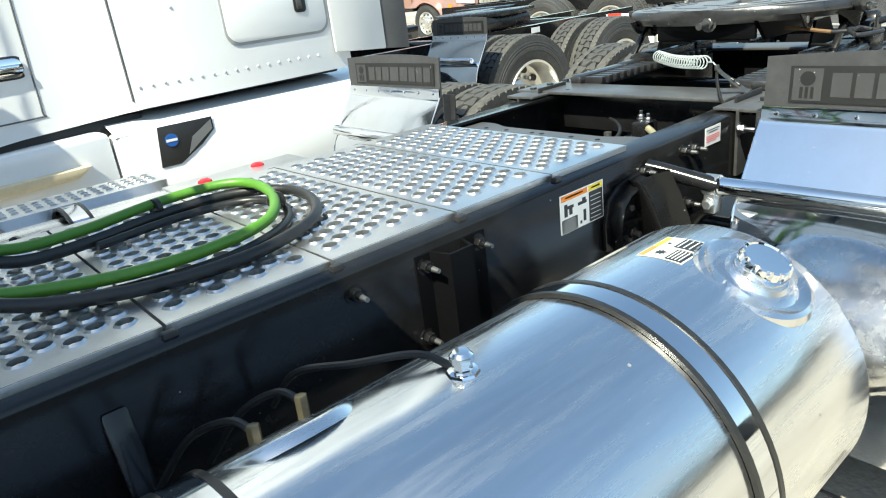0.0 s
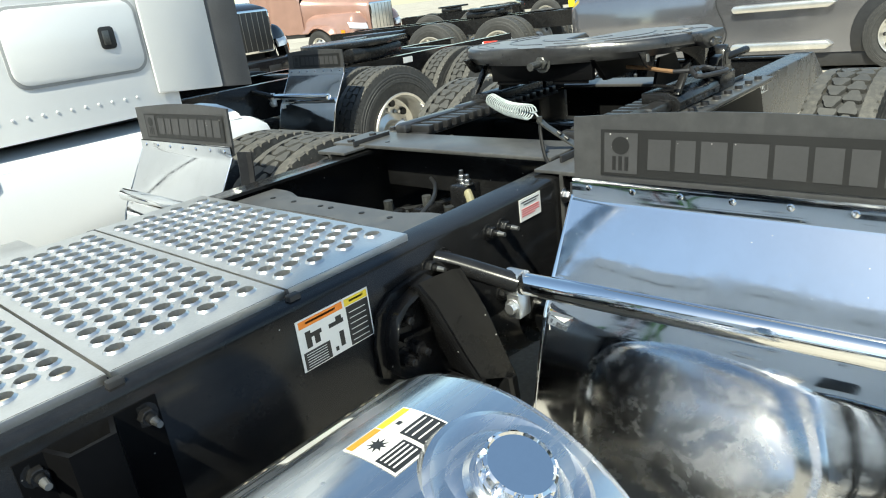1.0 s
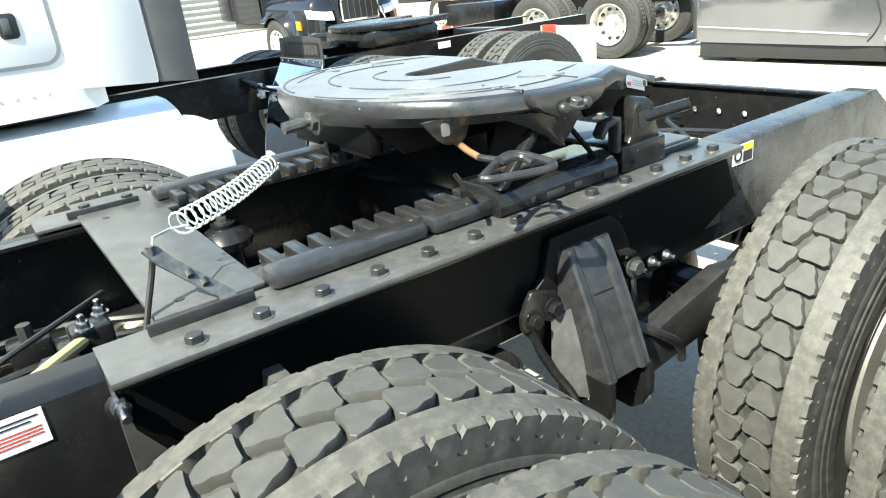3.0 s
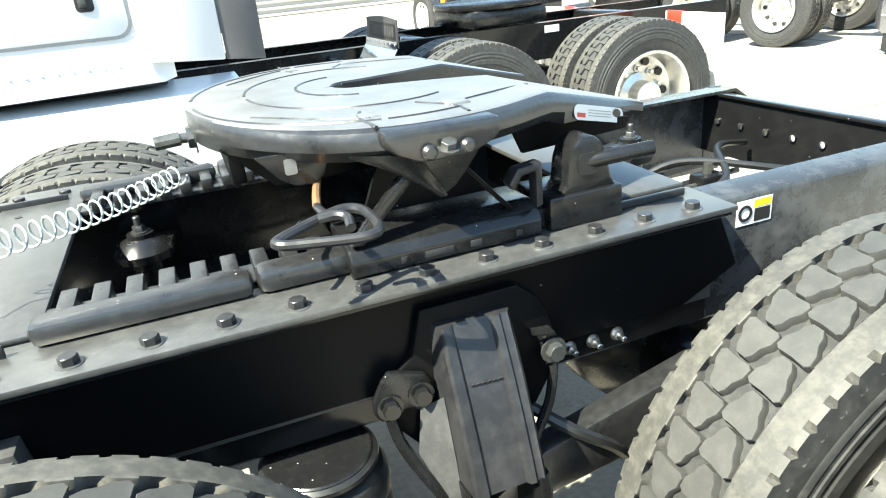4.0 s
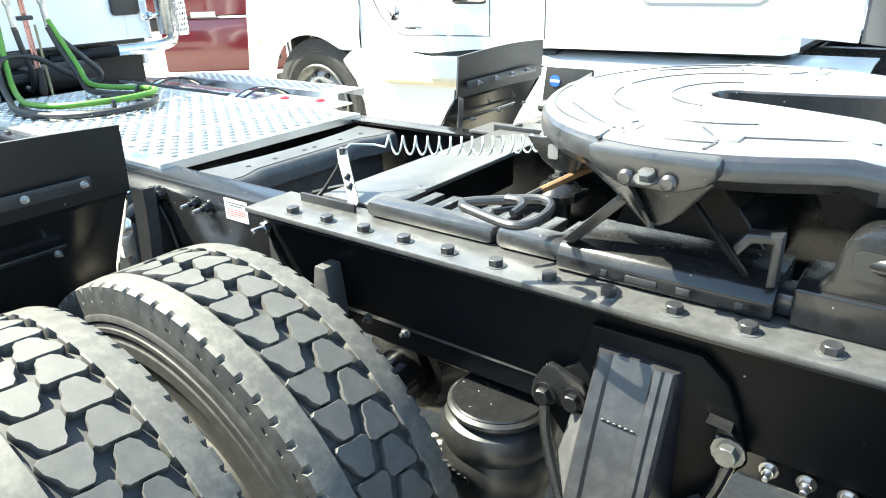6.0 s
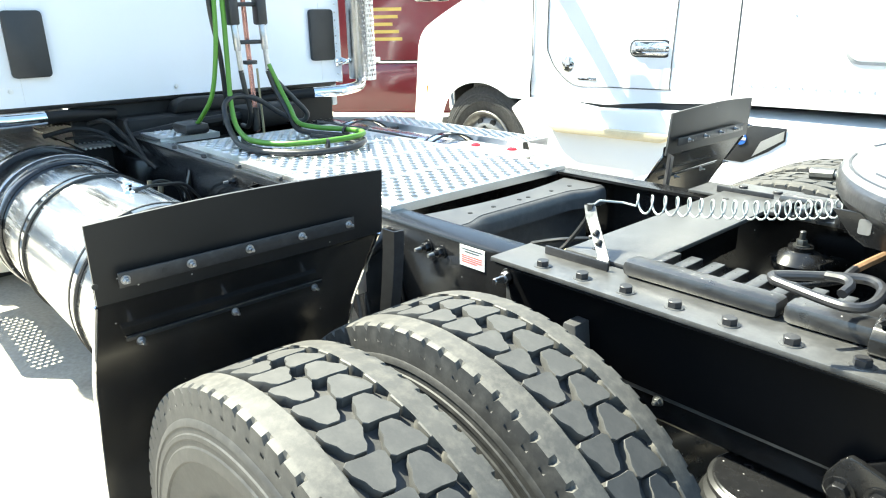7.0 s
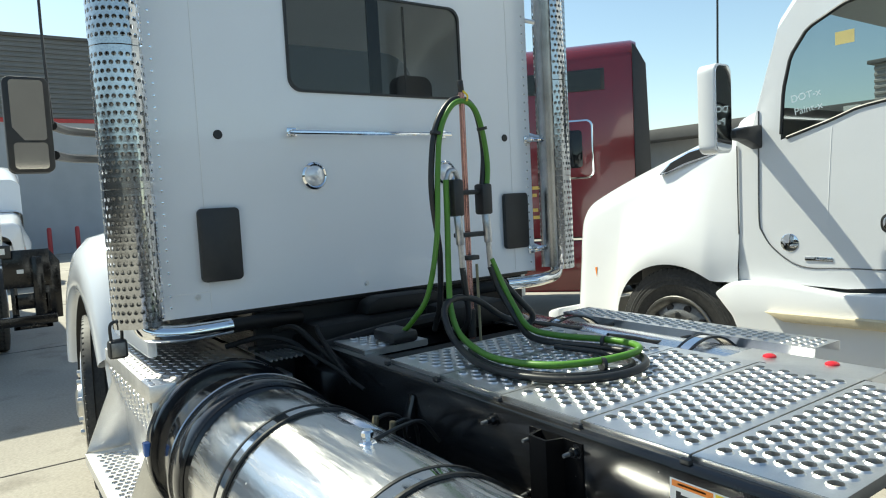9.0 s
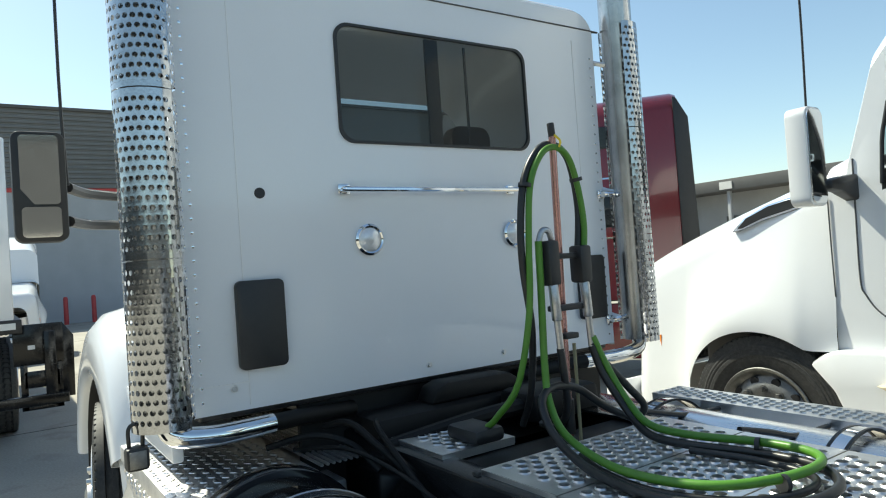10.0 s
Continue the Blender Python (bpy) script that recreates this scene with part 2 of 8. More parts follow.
PLASTIC = surface("black_plastic", (0.02, 0.02, 0.021), 0.45, vary=0.2, scale=20, bump=0.0003)
RIM = surface("cast_rim", (0.72, 0.70, 0.66), 0.3, metal=0.85, vary=0.15, scale=9)
PAPER = surface("decal_white", (0.78, 0.77, 0.74), 0.35, vary=0.03)
ORANGE = surface("decal_orange", (0.85, 0.24, 0.02), 0.35, vary=0.03)
YELLOW = surface("decal_yellow", (0.85, 0.62, 0.03), 0.35, vary=0.03)
PRINT = surface("decal_black", (0.02, 0.02, 0.02), 0.35, vary=0.05)
REDPRINT = surface("decal_red", (0.62, 0.05, 0.03), 0.35, vary=0.05)
BLUE = surface("badge_blue", (0.03, 0.12, 0.4), 0.2, vary=0.05)
PINK = surface("copper_pole", (0.55, 0.30, 0.27), 0.25, metal=0.8, vary=0.12)
RUST = surface("rusty_rod", (0.17, 0.095, 0.045), 0.8, vary=0.35, scale=30)
COIL = surface("silver_coil_line", (0.36, 0.40, 0.40), 0.35, vary=0.08, scale=30)
GLASS = clear_glass("tinted_glass", (0.01, 0.012, 0.013), 0.72)
REARGLASS = clear_glass("grey_rear_glass", (0.02, 0.022, 0.024), 0.56)
SHIELD = clear_glass("clear_windshield", (0.01, 0.012, 0.013), 0.85)
DARKGLASS = clear_glass("dark_glass", (0.012, 0.014, 0.015), 0.12)
LENS = surface("clear_lamp_lens", (0.75, 0.75, 0.76), 0.12, vary=0.1, scale=30, bump=0.002, metal=0.4)
SILL = surface("cream_step_tread", (0.62, 0.53, 0.36), 0.5, vary=0.1, scale=20)
SIDING = surface("grey_metal_siding", (0.17, 0.175, 0.18), 0.5, vary=0.1, scale=1.5)
STUCCO = surface("pale_grey_wall", (0.42, 0.43, 0.45), 0.9, vary=0.08, scale=1.2, bump=0.002)
ROOFING = surface("dark_canopy", (0.10, 0.10, 0.10), 0.7, vary=0.15, scale=1.5)
# for the unseen blocks, dark so that reflections turn dark
DARKWALL = surface("dark_hall_wall", (0.045, 0.045, 0.046), 0.8, vary=0.2, scale=0.8)
BOLLARD = surface("red_bollard_paint", (0.5, 0.05, 0.05), 0.45, vary=0.15)
MARKER = surface("white_marker", (0.6, 0.7, 0.75), 0.7)
OLIVE = surface("olive_nylon_tube", (0.30, 0.27, 0.16), 0.45, vary=0.15, scale=20)
CLOTH = surface("dark_seat_cloth", (0.03, 0.03, 0.033), 0.9, vary=0.2, scale=12)
GROUND = slab_ground("concrete_yard")
JOINT = surface("joint_sealer", (0.12, 0.11, 0.1), 0.9, vary=0.2, scale=5)


# ---------------------------------------------------------------- building tools
def mesh_of(name, bm, material, smooth=35):
    me = bpy.data.meshes.new(name)
    bm.to_mesh(me)
    bm.free()
    me.materials.append(material)
    if smooth:
        me.polygons.foreach_set("use_smooth", [True] * len(me.polygons))
        me.set_sharp_from_angle(angle=radians(smooth))
    return me


def thing(name, at, label, category, kind="", group="", turn=0.0):
    ob = new(name)
    ob.empty_display_size = 0.1
    ob.matrix_basis = pose(*at, 0, 0, turn)
    return tagged(ob, label, category, group, kind)




def part(name, bm, material, parent, label="", smooth=35):
    """One mesh under a thing or under a part; its coordinates are those of the thing's own space."""
    return share(name, mesh_of(name, bm, material, smooth), parent, label)


def share(name, me, parent, label="", m=None):
    ob = new(name, me)
    ob.parent = parent
    if m is not None:
        ob.matrix_basis = m
    return tagged(ob, label)


def solid(name, bm, material, label, category, kind="", group="", smooth=35):
    return tagged(new(name, mesh_of(name, bm, material, smooth)), label, category, group, kind)


def letters(word, size):
    """Writing as flat geometry in the built-in font."""
    cu = bpy.data.curves.new("writing", "FONT")
    cu.body, cu.size = word, size
    ob = bpy.data.objects.new("writing", cu)
    me = bpy.data.meshes.new_from_object(ob)
    bm = bmesh.new()
    bm.from_mesh(me)
    bpy.data.objects.remove(ob)
    bpy.data.meshes.remove(me)
    bpy.data.curves.remove(cu)
    return bm


def box(x0, x1, y0, y1, z0, z1, bevel=0.0, bm=None, segments=2):
    own = bmesh.new()
    bmesh.ops.create_cube(own, size=1, matrix=Matrix.LocRotScale(((x0 + x1) / 2, (y0 + y1) / 2, (z0 + z1) / 2), None, (abs(x1 - x0), abs(y1 - y0), abs(z1 - z0))))
    if bevel:
        bmesh.ops.bevel(own, geom=own.edges[:], offset=bevel, segments=segments, affect="EDGES", profile=0.5, clamp_overlap=True)
    return merge(bm, own)


def merge(bm, own):
    if bm is None:
        return own
    me = bpy.data.meshes.new("tmp")
    own.to_mesh(me)
    own.free()
    bm.from_mesh(me)
    bpy.data.meshes.remove(me)
    return bm


def moved(bm, m):
    bmesh.ops.transform(bm, matrix=m, verts=bm.verts)
    return bm


def axis_turn(a, b):
    return (Vector(b) - Vector(a)).to_track_quat("Z", "Y").to_matrix().to_4x4()


def rod(a, b, r, r2=None, n=14, bevel=0.0, bm=None):
    """A round bar from a to b."""
    own = bmesh.new()
    a, b = Vector(a), Vector(b)
    bmesh.ops.create_cone(own, cap_ends=True, segments=n, radius1=r, radius2=r if r2 is None else r2, depth=(b - a).length,
                          matrix=Matrix.Translation((a + b) / 2) @ axis_turn(a, b))
    if bevel:
        caps = [e for e in own.edges if any(len(f.verts) > 4 for f in e.link_faces)]
        bmesh.ops.bevel(own, geom=caps, offset=bevel, segments=2, affect="EDGES", profile=0.5)
    return merge(bm, own)


def smooth_path(points, steps=8):
    """A Catmull-Rom run through the points."""
    p = [Vector(q) for q in points]
    p = [2 * p[0] - p[1]] + p + [2 * p[-1] - p[-2]]
    out = []
    for i in range(1, len(p) - 2):
        for k in range(steps):
            t = k / steps
            out.append(0.5 * ((2 * p[i]) + (p[i + 1] - p[i - 1]) * t + (2 * p[i - 1] - 5 * p[i] + 4 * p[i + 1] - p[i + 2]) * t * t
                              + (3 * p[i] - p[i - 1] - 3 * p[i + 1] + p[i + 2]) * t ** 3))
    out.append(p[-2])
    return out


def tube(points, r, n=10, steps=8, bm=None, closed=False, smooth=True):
    """A round hose, pipe or bent bar along the points."""
    own = bmesh.new()
    pts = smooth_path(points, steps) if smooth else [Vector(q) for q in points]
    up, rings = Vector((0.13, 0.21, 0.97)).normalized(), []
    for i, q in enumerate(pts):
        d = (pts[min(i + 1, len(pts) - 1)] - pts[max(i - 1, 0)]).normalized()
        side = d.cross(up)
        if side.length < 1e-3:
            side = d.cross(Vector((1, 0, 0)))
        side.normalize()
        up = side.cross(d).normalized()
        rings.append([own.verts.new(q + r * (math.cos(2 * math.pi * k / n) * side + math.sin(2 * math.pi * k / n) * up)) for k in range(n)])
    for a, b in zip(rings, rings[1:]):
        for k in range(n):
            own.faces.new((a[k], a[(k + 1) % n], b[(k + 1) % n], b[k]))
    own.faces.new(rings[0][::-1])
    own.faces.new(rings[-1])
    return merge(bm, own)


def lathe(profile, axis="y", n=48, centre=(0, 0, 0), bm=None, close=False):
    """Turns a profile of (radius, along) about an axis."""
    own = bmesh.new()
    rings = []
    for r, a in profile:
        ring = []
        for k in range(n):
            u, v = r * math.cos(2 * math.pi * k / n), r * math.sin(2 * math.pi * k / n)
            co = {"x": (a, u, v), "y": (v, a, u), "z": (u, v, a)}[axis]
            ring.append(own.verts.new(Vector(co) + Vector(centre)))
        rings.append(ring)
    pairs = list(zip(rings, rings[1:])) + ([(rings[-1], rings[0])] if close else [])
    for a, b in pairs:
        for k in range(n):
            own.faces.new((a[k], a[(k + 1) % n], b[(k + 1) % n], b[k]))
    if not close:
        if profile[0][0] > 0:
            own.faces.new(rings[0][::-1])
        if profile[-1][0] > 0:
            own.faces.new(rings[-1])
    bmesh.ops.remove_doubles(own, verts=own.verts, dist=1e-6)
    bmesh.ops.recalc_face_normals(own, faces=own.faces)
    return merge(bm, own)


def prism(outline, a, b, plane="xz", bevel=0.0, bm=None):
    """An outline drawn in one plane and made thick from a to b along the third axis."""
    own = bmesh.new()
    put = {"xz": lambda u, v, w: (u, w, v), "xy": lambda u, v, w: (u, v, w), "yz": lambda u, v, w: (w, u, v)}[plane]
    lo = [own.verts.new(put(u, v, a)) for u, v in outline]
    hi = [own.verts.new(put(u, v, b)) for u, v in outline]
    own.faces.new(lo)
    own.faces.new(hi[::-1])
    k = len(outline)
    for i in range(k):
        own.faces.new((lo[i], hi[i], hi[(i + 1) % k], lo[(i + 1) % k]))
    bmesh.ops.recalc_face_normals(own, faces=own.faces)
    if bevel:
        bmesh.ops.bevel(own, geom=own.edges[:], offset=bevel, segments=2, affect="EDGES", profile=0.5, clamp_overlap=True)
    return merge(bm, own)


def rounded(y0, y1, z0, z1, r, n=5):
    """The outline of a rectangle with round corners."""
    out = []
    for cy, cz, a0 in ((y1 - r, z1 - r, 0), (y0 + r, z1 - r, 90), (y0 + r, z0 + r, 180), (y1 - r, z0 + r, 270)):
        for k in range(n + 1):
            a = radians(a0 + 90 * k / n)
            out.append((cy + r * math.cos(a), cz + r * math.sin(a)))
    return out


def sheet(rows, thick, bm=None):
    """A bent plate through rows of points, with thickness."""
    own = bmesh.new()
    grid = [[own.verts.new(q) for q in row] for row in rows]
    for a, b in zip(grid, grid[1:]):
        for i in range(len(a) - 1):
            own.faces.new((a[i], a[i + 1], b[i + 1], b[i]))
    bmesh.ops.recalc_face_normals(own, faces=own.faces)
    if thick:
        bmesh.ops.solidify(own, geom=own.faces[:], thickness=thick)
    return merge(bm, own)


def pierced(nu, nv, pitch_u, pitch_v, hole, place, lip=0.0, sides=10, margin=(0, 0, 0, 0), depth=0.003):
    """A plate with staggered round holes, each with a drawn-up lip; place(u, v, w) lays it out in space."""
    bm = bmesh.new()

    def v(u, w, h):
        return bm.verts.new(place(u, w, h))

    def rect_edge(a, hu, hv):
        c, s = math.cos(a), math.sin(a)
        k = 1 / max(abs(c) / hu, abs(s) / hv)
        return c * k, s * k

    for j in range(nv):
        shift = pitch_u / 2 if j % 2 else 0
        cv = (j + 0.5) * pitch_v
        if shift:
            q = [v(x, y, 0) for x, y in ((0, cv - pitch_v / 2), (shift, cv - pitch_v / 2), (shift, cv + pitch_v / 2), (0, cv + pitch_v / 2))]
            bm.faces.new(q)
            e = nu * pitch_u
            q = [v(x, y, 0) for x, y in ((e - shift, cv - pitch_v / 2), (e, cv - pitch_v / 2), (e, cv + pitch_v / 2), (e - shift, cv + pitch_v / 2))]
            bm.faces.new(q)
        for i in range(nu - (1 if shift else 0)):
            cu = (i + 0.5) * pitch_u + shift
            angles = sorted({2 * math.pi * k / sides for k in range(sides)} | {math.atan2(sv * pitch_v, su * pitch_u) % (2 * math.pi) for su in (-1, 1) for sv in (-1, 1)} | {math.pi / 2, math.pi * 1.5})
            outer = [v(cu + rect_edge(a, pitch_u / 2, pitch_v / 2)[0], cv + rect_edge(a, pitch_u / 2, pitch_v / 2)[1], 0) for a in angles]
            base = [v(cu + hole * 1.28 * math.cos(a), cv + hole * 1.28 * math.sin(a), 0) for a in angles]
            top = [v(cu + hole * math.cos(a), cv + hole * math.sin(a), lip) for a in angles]
            low = [v(cu + hole * 0.97 * math.cos(a), cv + hole * 0.97 * math.sin(a), lip - depth) for a in angles]
            k = len(angles)
            for a in range(k):
                b = (a + 1) % k
                bm.faces.new((outer[a], outer[b], base[b], base[a]))
                bm.faces.new((base[a], base[b], top[b], top[a]))
                bm.faces.new((top[a], top[b], low[b], low[a]))
    m0, m1, m2, m3 = margin
    w, h = nu * pitch_u, nv * pitch_v
    for x0, x1, y0, y1 in ((-m0, 0, -m2, h + m3), (w, w + m1, -m2, h + m3), (0, w, -m2, 0), (0, w, h, h + m3)):
        if x1 - x0 > 1e-5 and y1 - y0 > 1e-5:
            kx = max(1, int((x1 - x0) / 0.03)) if nu > 8 else 1
            for s in range(kx):
                xa, xb = x0 + (x1 - x0) * s / kx, x0 + (x1 - x0) * (s + 1) / kx
                bm.faces.new([v(xa, y0, 0), v(xb, y0, 0), v(xb, y1, 0), v(xa, y1, 0)])
    bmesh.ops.remove_doubles(bm, verts=bm.verts, dist=2e-5)
    return bm


def face_up(bm):
    """Turns the faces of a level plate so that all look upwards."""
    bm.normal_update()
    bmesh.ops.reverse_faces(bm, faces=[f for f in bm.faces if f.normal.z < -0.05])
    return bm


def hex_bolt(at, out, r=0.014, h=0.012, stud=0.0, bm=None, washer=True):
    """A hexagon head on its washer, with a stud end where asked, as one body standing out along a direction."""
    at, out = Vector(at), Vector(out).normalized()
    m = Matrix.Translation(at) @ axis_turn((0, 0, 0), out)
    own = bmesh.new()
    k6 = lambda k: 1.0 if k % 2 == 0 else math.cos(math.pi / 6)
    round_, hexa = (lambda k: 1.0), k6
    rings = [(r * 1.45, 0.0, round_), (r * 1.45, h * 0.25, round_), (r, h * 0.25, hexa), (r, h * 1.15, hexa), (r * 0.86, h * 1.25, round_)]
    if not washer:
        rings = [(r, 0.0, hexa)] + rings[3:]
    if stud:
        rings += [(r * 0.55, h * 1.25, round_), (r * 0.55, h * 1.25 + stud * 0.9, round_), (r * 0.42, h * 1.25 + stud, round_)]
    made = [[own.verts.new(m @ Vector((q * f(k) * math.cos(math.pi * k / 6), q * f(k) * math.sin(math.pi * k / 6), z))) for k in range(12)] for q, z, f in rings]
    for p, q in zip(made, made[1:]):
        for k in range(12):
            own.faces.new((p[k], p[(k + 1) % 12], q[(k + 1) % 12], q[k]))
    own.faces.new(made[-1])
    own.faces.new(made[0][::-1])
    return merge(bm, own)


def flat_bar(a, b, c, d, lift, normal, bm):
    """A thin printed patch between four corners, just proud of what it lies on."""
    nrm = Vector(normal).normalized()
    v = [bm.verts.new(Vector(q) + nrm * lift) for q in (a, b, c, d)]
    bm.faces.new(v)


# ---------------------------------------------------------------- wheels
def tyre_mesh(tread="drive", R=0.503, W=0.246):
    """A truck tyre on the y axis: ribbed sidewalls, notched shoulders, and a block or rib tread with its own grooves."""
    n, h = 450, W / 2
    inner = 0.545 if tread == "drive" else 0.60
    groove = 0.017
    side = [(0.292, -h * 0.80), (0.302, -h * 0.93), (0.335, -h * 1.0), (0.375, -h * 1.04), (0.378, -h * 1.07), (0.40, -h * 1.06), (0.403, -h * 1.04),
            (0.412, -h * 1.04), (0.415, -h * 1.055), (0.422, -h * 1.05), (0.424, -h * 1.03), (0.432, -h * 1.02), (0.435, -h * 1.035), (0.444, -h * 1.02), (0.447, -h * 1.0), (R - 0.035, -h * 0.985)]
    prof = [(r, y, 0, 0) for r, y in side]
    prof += [(R - 0.030, -h * 0.975, 1, 0), (R - 0.007, -h * 0.955, 1, 0), (R - 0.004, -h * 0.90, 1, 0), (R - 0.003, -h * 0.87, 0, 0), (R, -h * (inner + 0.02), 0, 1), (R - 0.0015, -h * inner, 0, 2), (R - groove, -h * (inner - 0.02), 0, 2)]
    prof += [(r, -y, a, b) for r, y, a, b in prof[::-1]]
    bm = bmesh.new()
    rings = []
    for i, (r, y, notch, zig) in enumerate(prof):
        ring = []
        for k in range(n):
            a = 2 * math.pi * k / n
            rr, yy = r, y
            if notch and k % 6 == 0:
                rr -= 0.011
            if zig == 2 and tread == "drive":
                yy += math.copysign(1, y) * (0.004, 0.011, 0.010, 0.004, 0.0, 0.0, 0.0, 0.0, 0.0)[k % 9]
            ring.append(bm.verts.new((rr * math.sin(a), yy, rr * math.cos(a))))
        rings.append(ring)
    for a, b in zip(rings, rings[1:]):
        for k in range(n):
            bm.faces.new((a[k], a[(k + 1) % n], b[(k + 1) % n], b[k]))
    rows = []
    if tread == "drive":
        pitches, lim = 50, h * 0.515
        p = 2 * math.pi / pitches
        cell = [(0.02, 0.34), (0.015, 0.63), (0.17, 0.76), (0.38, 0.81), (0.60, 0.955), (0.86, 0.99), (0.955, 0.88), (0.935, 0.5), (0.96, 0.12), (0.88, 0.015), (0.62, 0.04), (0.38, 0.185), (0.17, 0.23)]
        for flip, off in ((1, 0.0), (-1, 0.5)):
            for k in range(pitches):
                rows.append([((k + off + (u if flip > 0 else 1 - u) + 0.12 * flip * (v - 0.5)) * p, flip * v * lim) for u, v in cell])
    else:
        for y0 in (-h * 0.25, 0.0, h * 0.25):
            for k in range(50):
                rows.append([((k + u) * 2 * math.pi / 50, y0 + v) for u, v in ((0, -0.012), (0.5, -0.015), (1, -0.012), (1, 0.012), (0.5, 0.009), (0, 0.012))])
    for pts in rows:
        cy = sum(y for _, y in pts) / len(pts)
        ca = sum(a for a, _ in pts) / len(pts)
        loops = [[bm.verts.new((r * math.sin(ca + (a - ca) * f), cy + (y - cy) * f, r * math.cos(ca + (a - ca) * f))) for a, y in pts] for r, f in ((R - 0.0005, 0.975), (R - 0.0018, 1.0), (R - groove - 0.001, 1.01))]
        bm.faces.new(loops[0])
        for top, low in zip(loops, loops[1:]):
            for i in range(len(pts)):
                j = (i + 1) % len(pts)
                bm.faces.new((top[i], low[i], low[j], top[j]))
        ring = rings[len(prof) // 2 - 1 if cy < 0 else len(prof) // 2]
        k = int(round(ca / (2 * math.pi) * n)) % n
        far = max(range(len(pts)), key=lambda q: abs(pts[q][1]))
        bm.faces.new((low[far], ring[k], ring[(k + 1) % n]))
    bmesh.ops.recalc_face_normals(bm, faces=bm.faces)
    me = mesh_of("tyre", bm, TREAD if tread == "drive" else RUBBER, 30)
    if tread == "drive":
        me.materials.append(SHOULDER)
        me.materials.append(RUBBER)
        for poly in me.polygons:
            out = math.hypot(poly.center.x, poly.center.z)
            if abs(poly.center.y) > h * 0.52 and out > R - 0.012:
                poly.material_index = 1
            elif out < R - 0.014:
                poly.material_index = 2
    return me


def rim_mesh(deep=True, material=None):
    """A steel disc wheel with flange, dished disc, hub and ten nuts; it faces -y."""
    if deep:
        prof = [(0.286, 0.12), (0.292, -0.125), (0.305, -0.135), (0.300, -0.142), (0.285, -0.138), (0.272, -0.10), (0.262, 0.02), (0.225, 0.055),
                (0.15, 0.05), (0.148, 0.02), (0.10, 0.0), (0.095, -0.10), (0.07, -0.115), (0.0, -0.118)]
    else:
        prof = [(0.286, 0.12), (0.292, -0.125), (0.305, -0.135), (0.300, -0.142), (0.285, -0.138), (0.272, -0.11), (0.25, -0.095), (0.19, -0.13),
                (0.15, -0.135), (0.12, -0.13), (0.11, -0.17), (0.07, -0.185), (0.0, -0.187)]
    bm = lathe(prof, "y", 40)
    for k in range(10):
        a = 2 * math.pi * k / 10
        y = 0.045 if deep else -0.135
        hex_bolt((0.175 * math.sin(a), y, 0.175 * math.cos(a)), (0, -1, 0), 0.016, 0.028, bm=bm)
    return mesh_of("wheel", bm, material or RIM)


def handhole_mesh(deep=True):
    own = bmesh.new()
    for k in range(10):
        a = 2 * math.pi * (k + 0.5) / 10
        y = 0.033 if deep else -0.118
        rod((0.222 * math.sin(a), y, 0.222 * math.cos(a)), (0.222 * math.sin(a), y + 0.03, 0.222 * math.cos(a)), 0.027, n=14, bm=own)
    return mesh_of("hand_holes", own, PLASTIC)


DRIVE, STEER = tyre_mesh("drive"), tyre_mesh("rib")
DEEP, SHALLOW, WORN = rim_mesh(True), rim_mesh(False), rim_mesh(False, DULL)
HOLES_D, HOLES_S = handhole_mesh(True), handhole_mesh(False)


def wheel(parent, x, y, z, outward, tread="drive", deep=True, label="", disc=None):
    """A wheel with its tyre, its open face towards outward (-1: -y, 1: +y)."""
    m = pose(x, y, z, 0, 0, 0 if outward < 0 else 180)
    w = share("wheel", disc or (DEEP if deep else SHALLOW), parent, label or "bright cast wheel with ten nuts", m)
    share("tyre", DRIVE if tread == "drive" else STEER, w, "black rubber tyre with dusty tread", pose(0, 0, 0, 0, 7 * (x * 3 % 5), 0))
    tagged(share("hand_hole_ring", HOLES_D if deep else HOLES_S, w), kind="stuff")
    return w


def dual(parent, x, side, z=0.503, centre=0.0, label=""):
    """Two tyres side by side on one end of a drive axle; side -1 is the -y end."""
    wheel(parent, x, centre + side * 1.080, z, side, deep=True, label=label)
    wheel(parent, x, centre + side * 0.757, z, -side, deep=False, label=label)


# ---------------------------------------------------------------- ground and sky line
gm = bmesh.new()
bmesh.ops.create_grid(gm, x_segments=40, y_segments=40, size=400)
solid("ground", gm, GROUND, "pale sunlit concrete yard with stains", "ground", "structure", smooth=0)
jm = bmesh.new()
for k in range(-6, 7):
    box(-40, 40, k * 4.6 - 1.9, k * 4.6 - 1.888, -0.01, 0.004, bm=jm)
    box(k * 4.6 - 3.0, k * 4.6 - 2.988, -30, 30, -0.01, 0.0045, bm=jm)
solid("slab_joint", jm, JOINT, "dark saw-cut joints between concrete slabs", "joint", "structure", smooth=0)

# ---------------------------------------------------------------- the near truck: frame
truck = thing("tractor_truck", (0, 0, 0), "white day-cab tractor truck with bare black rear frame, parked on concrete", "truck")
WEB, TOP, LOW = 0.433, 0.992, 0.735


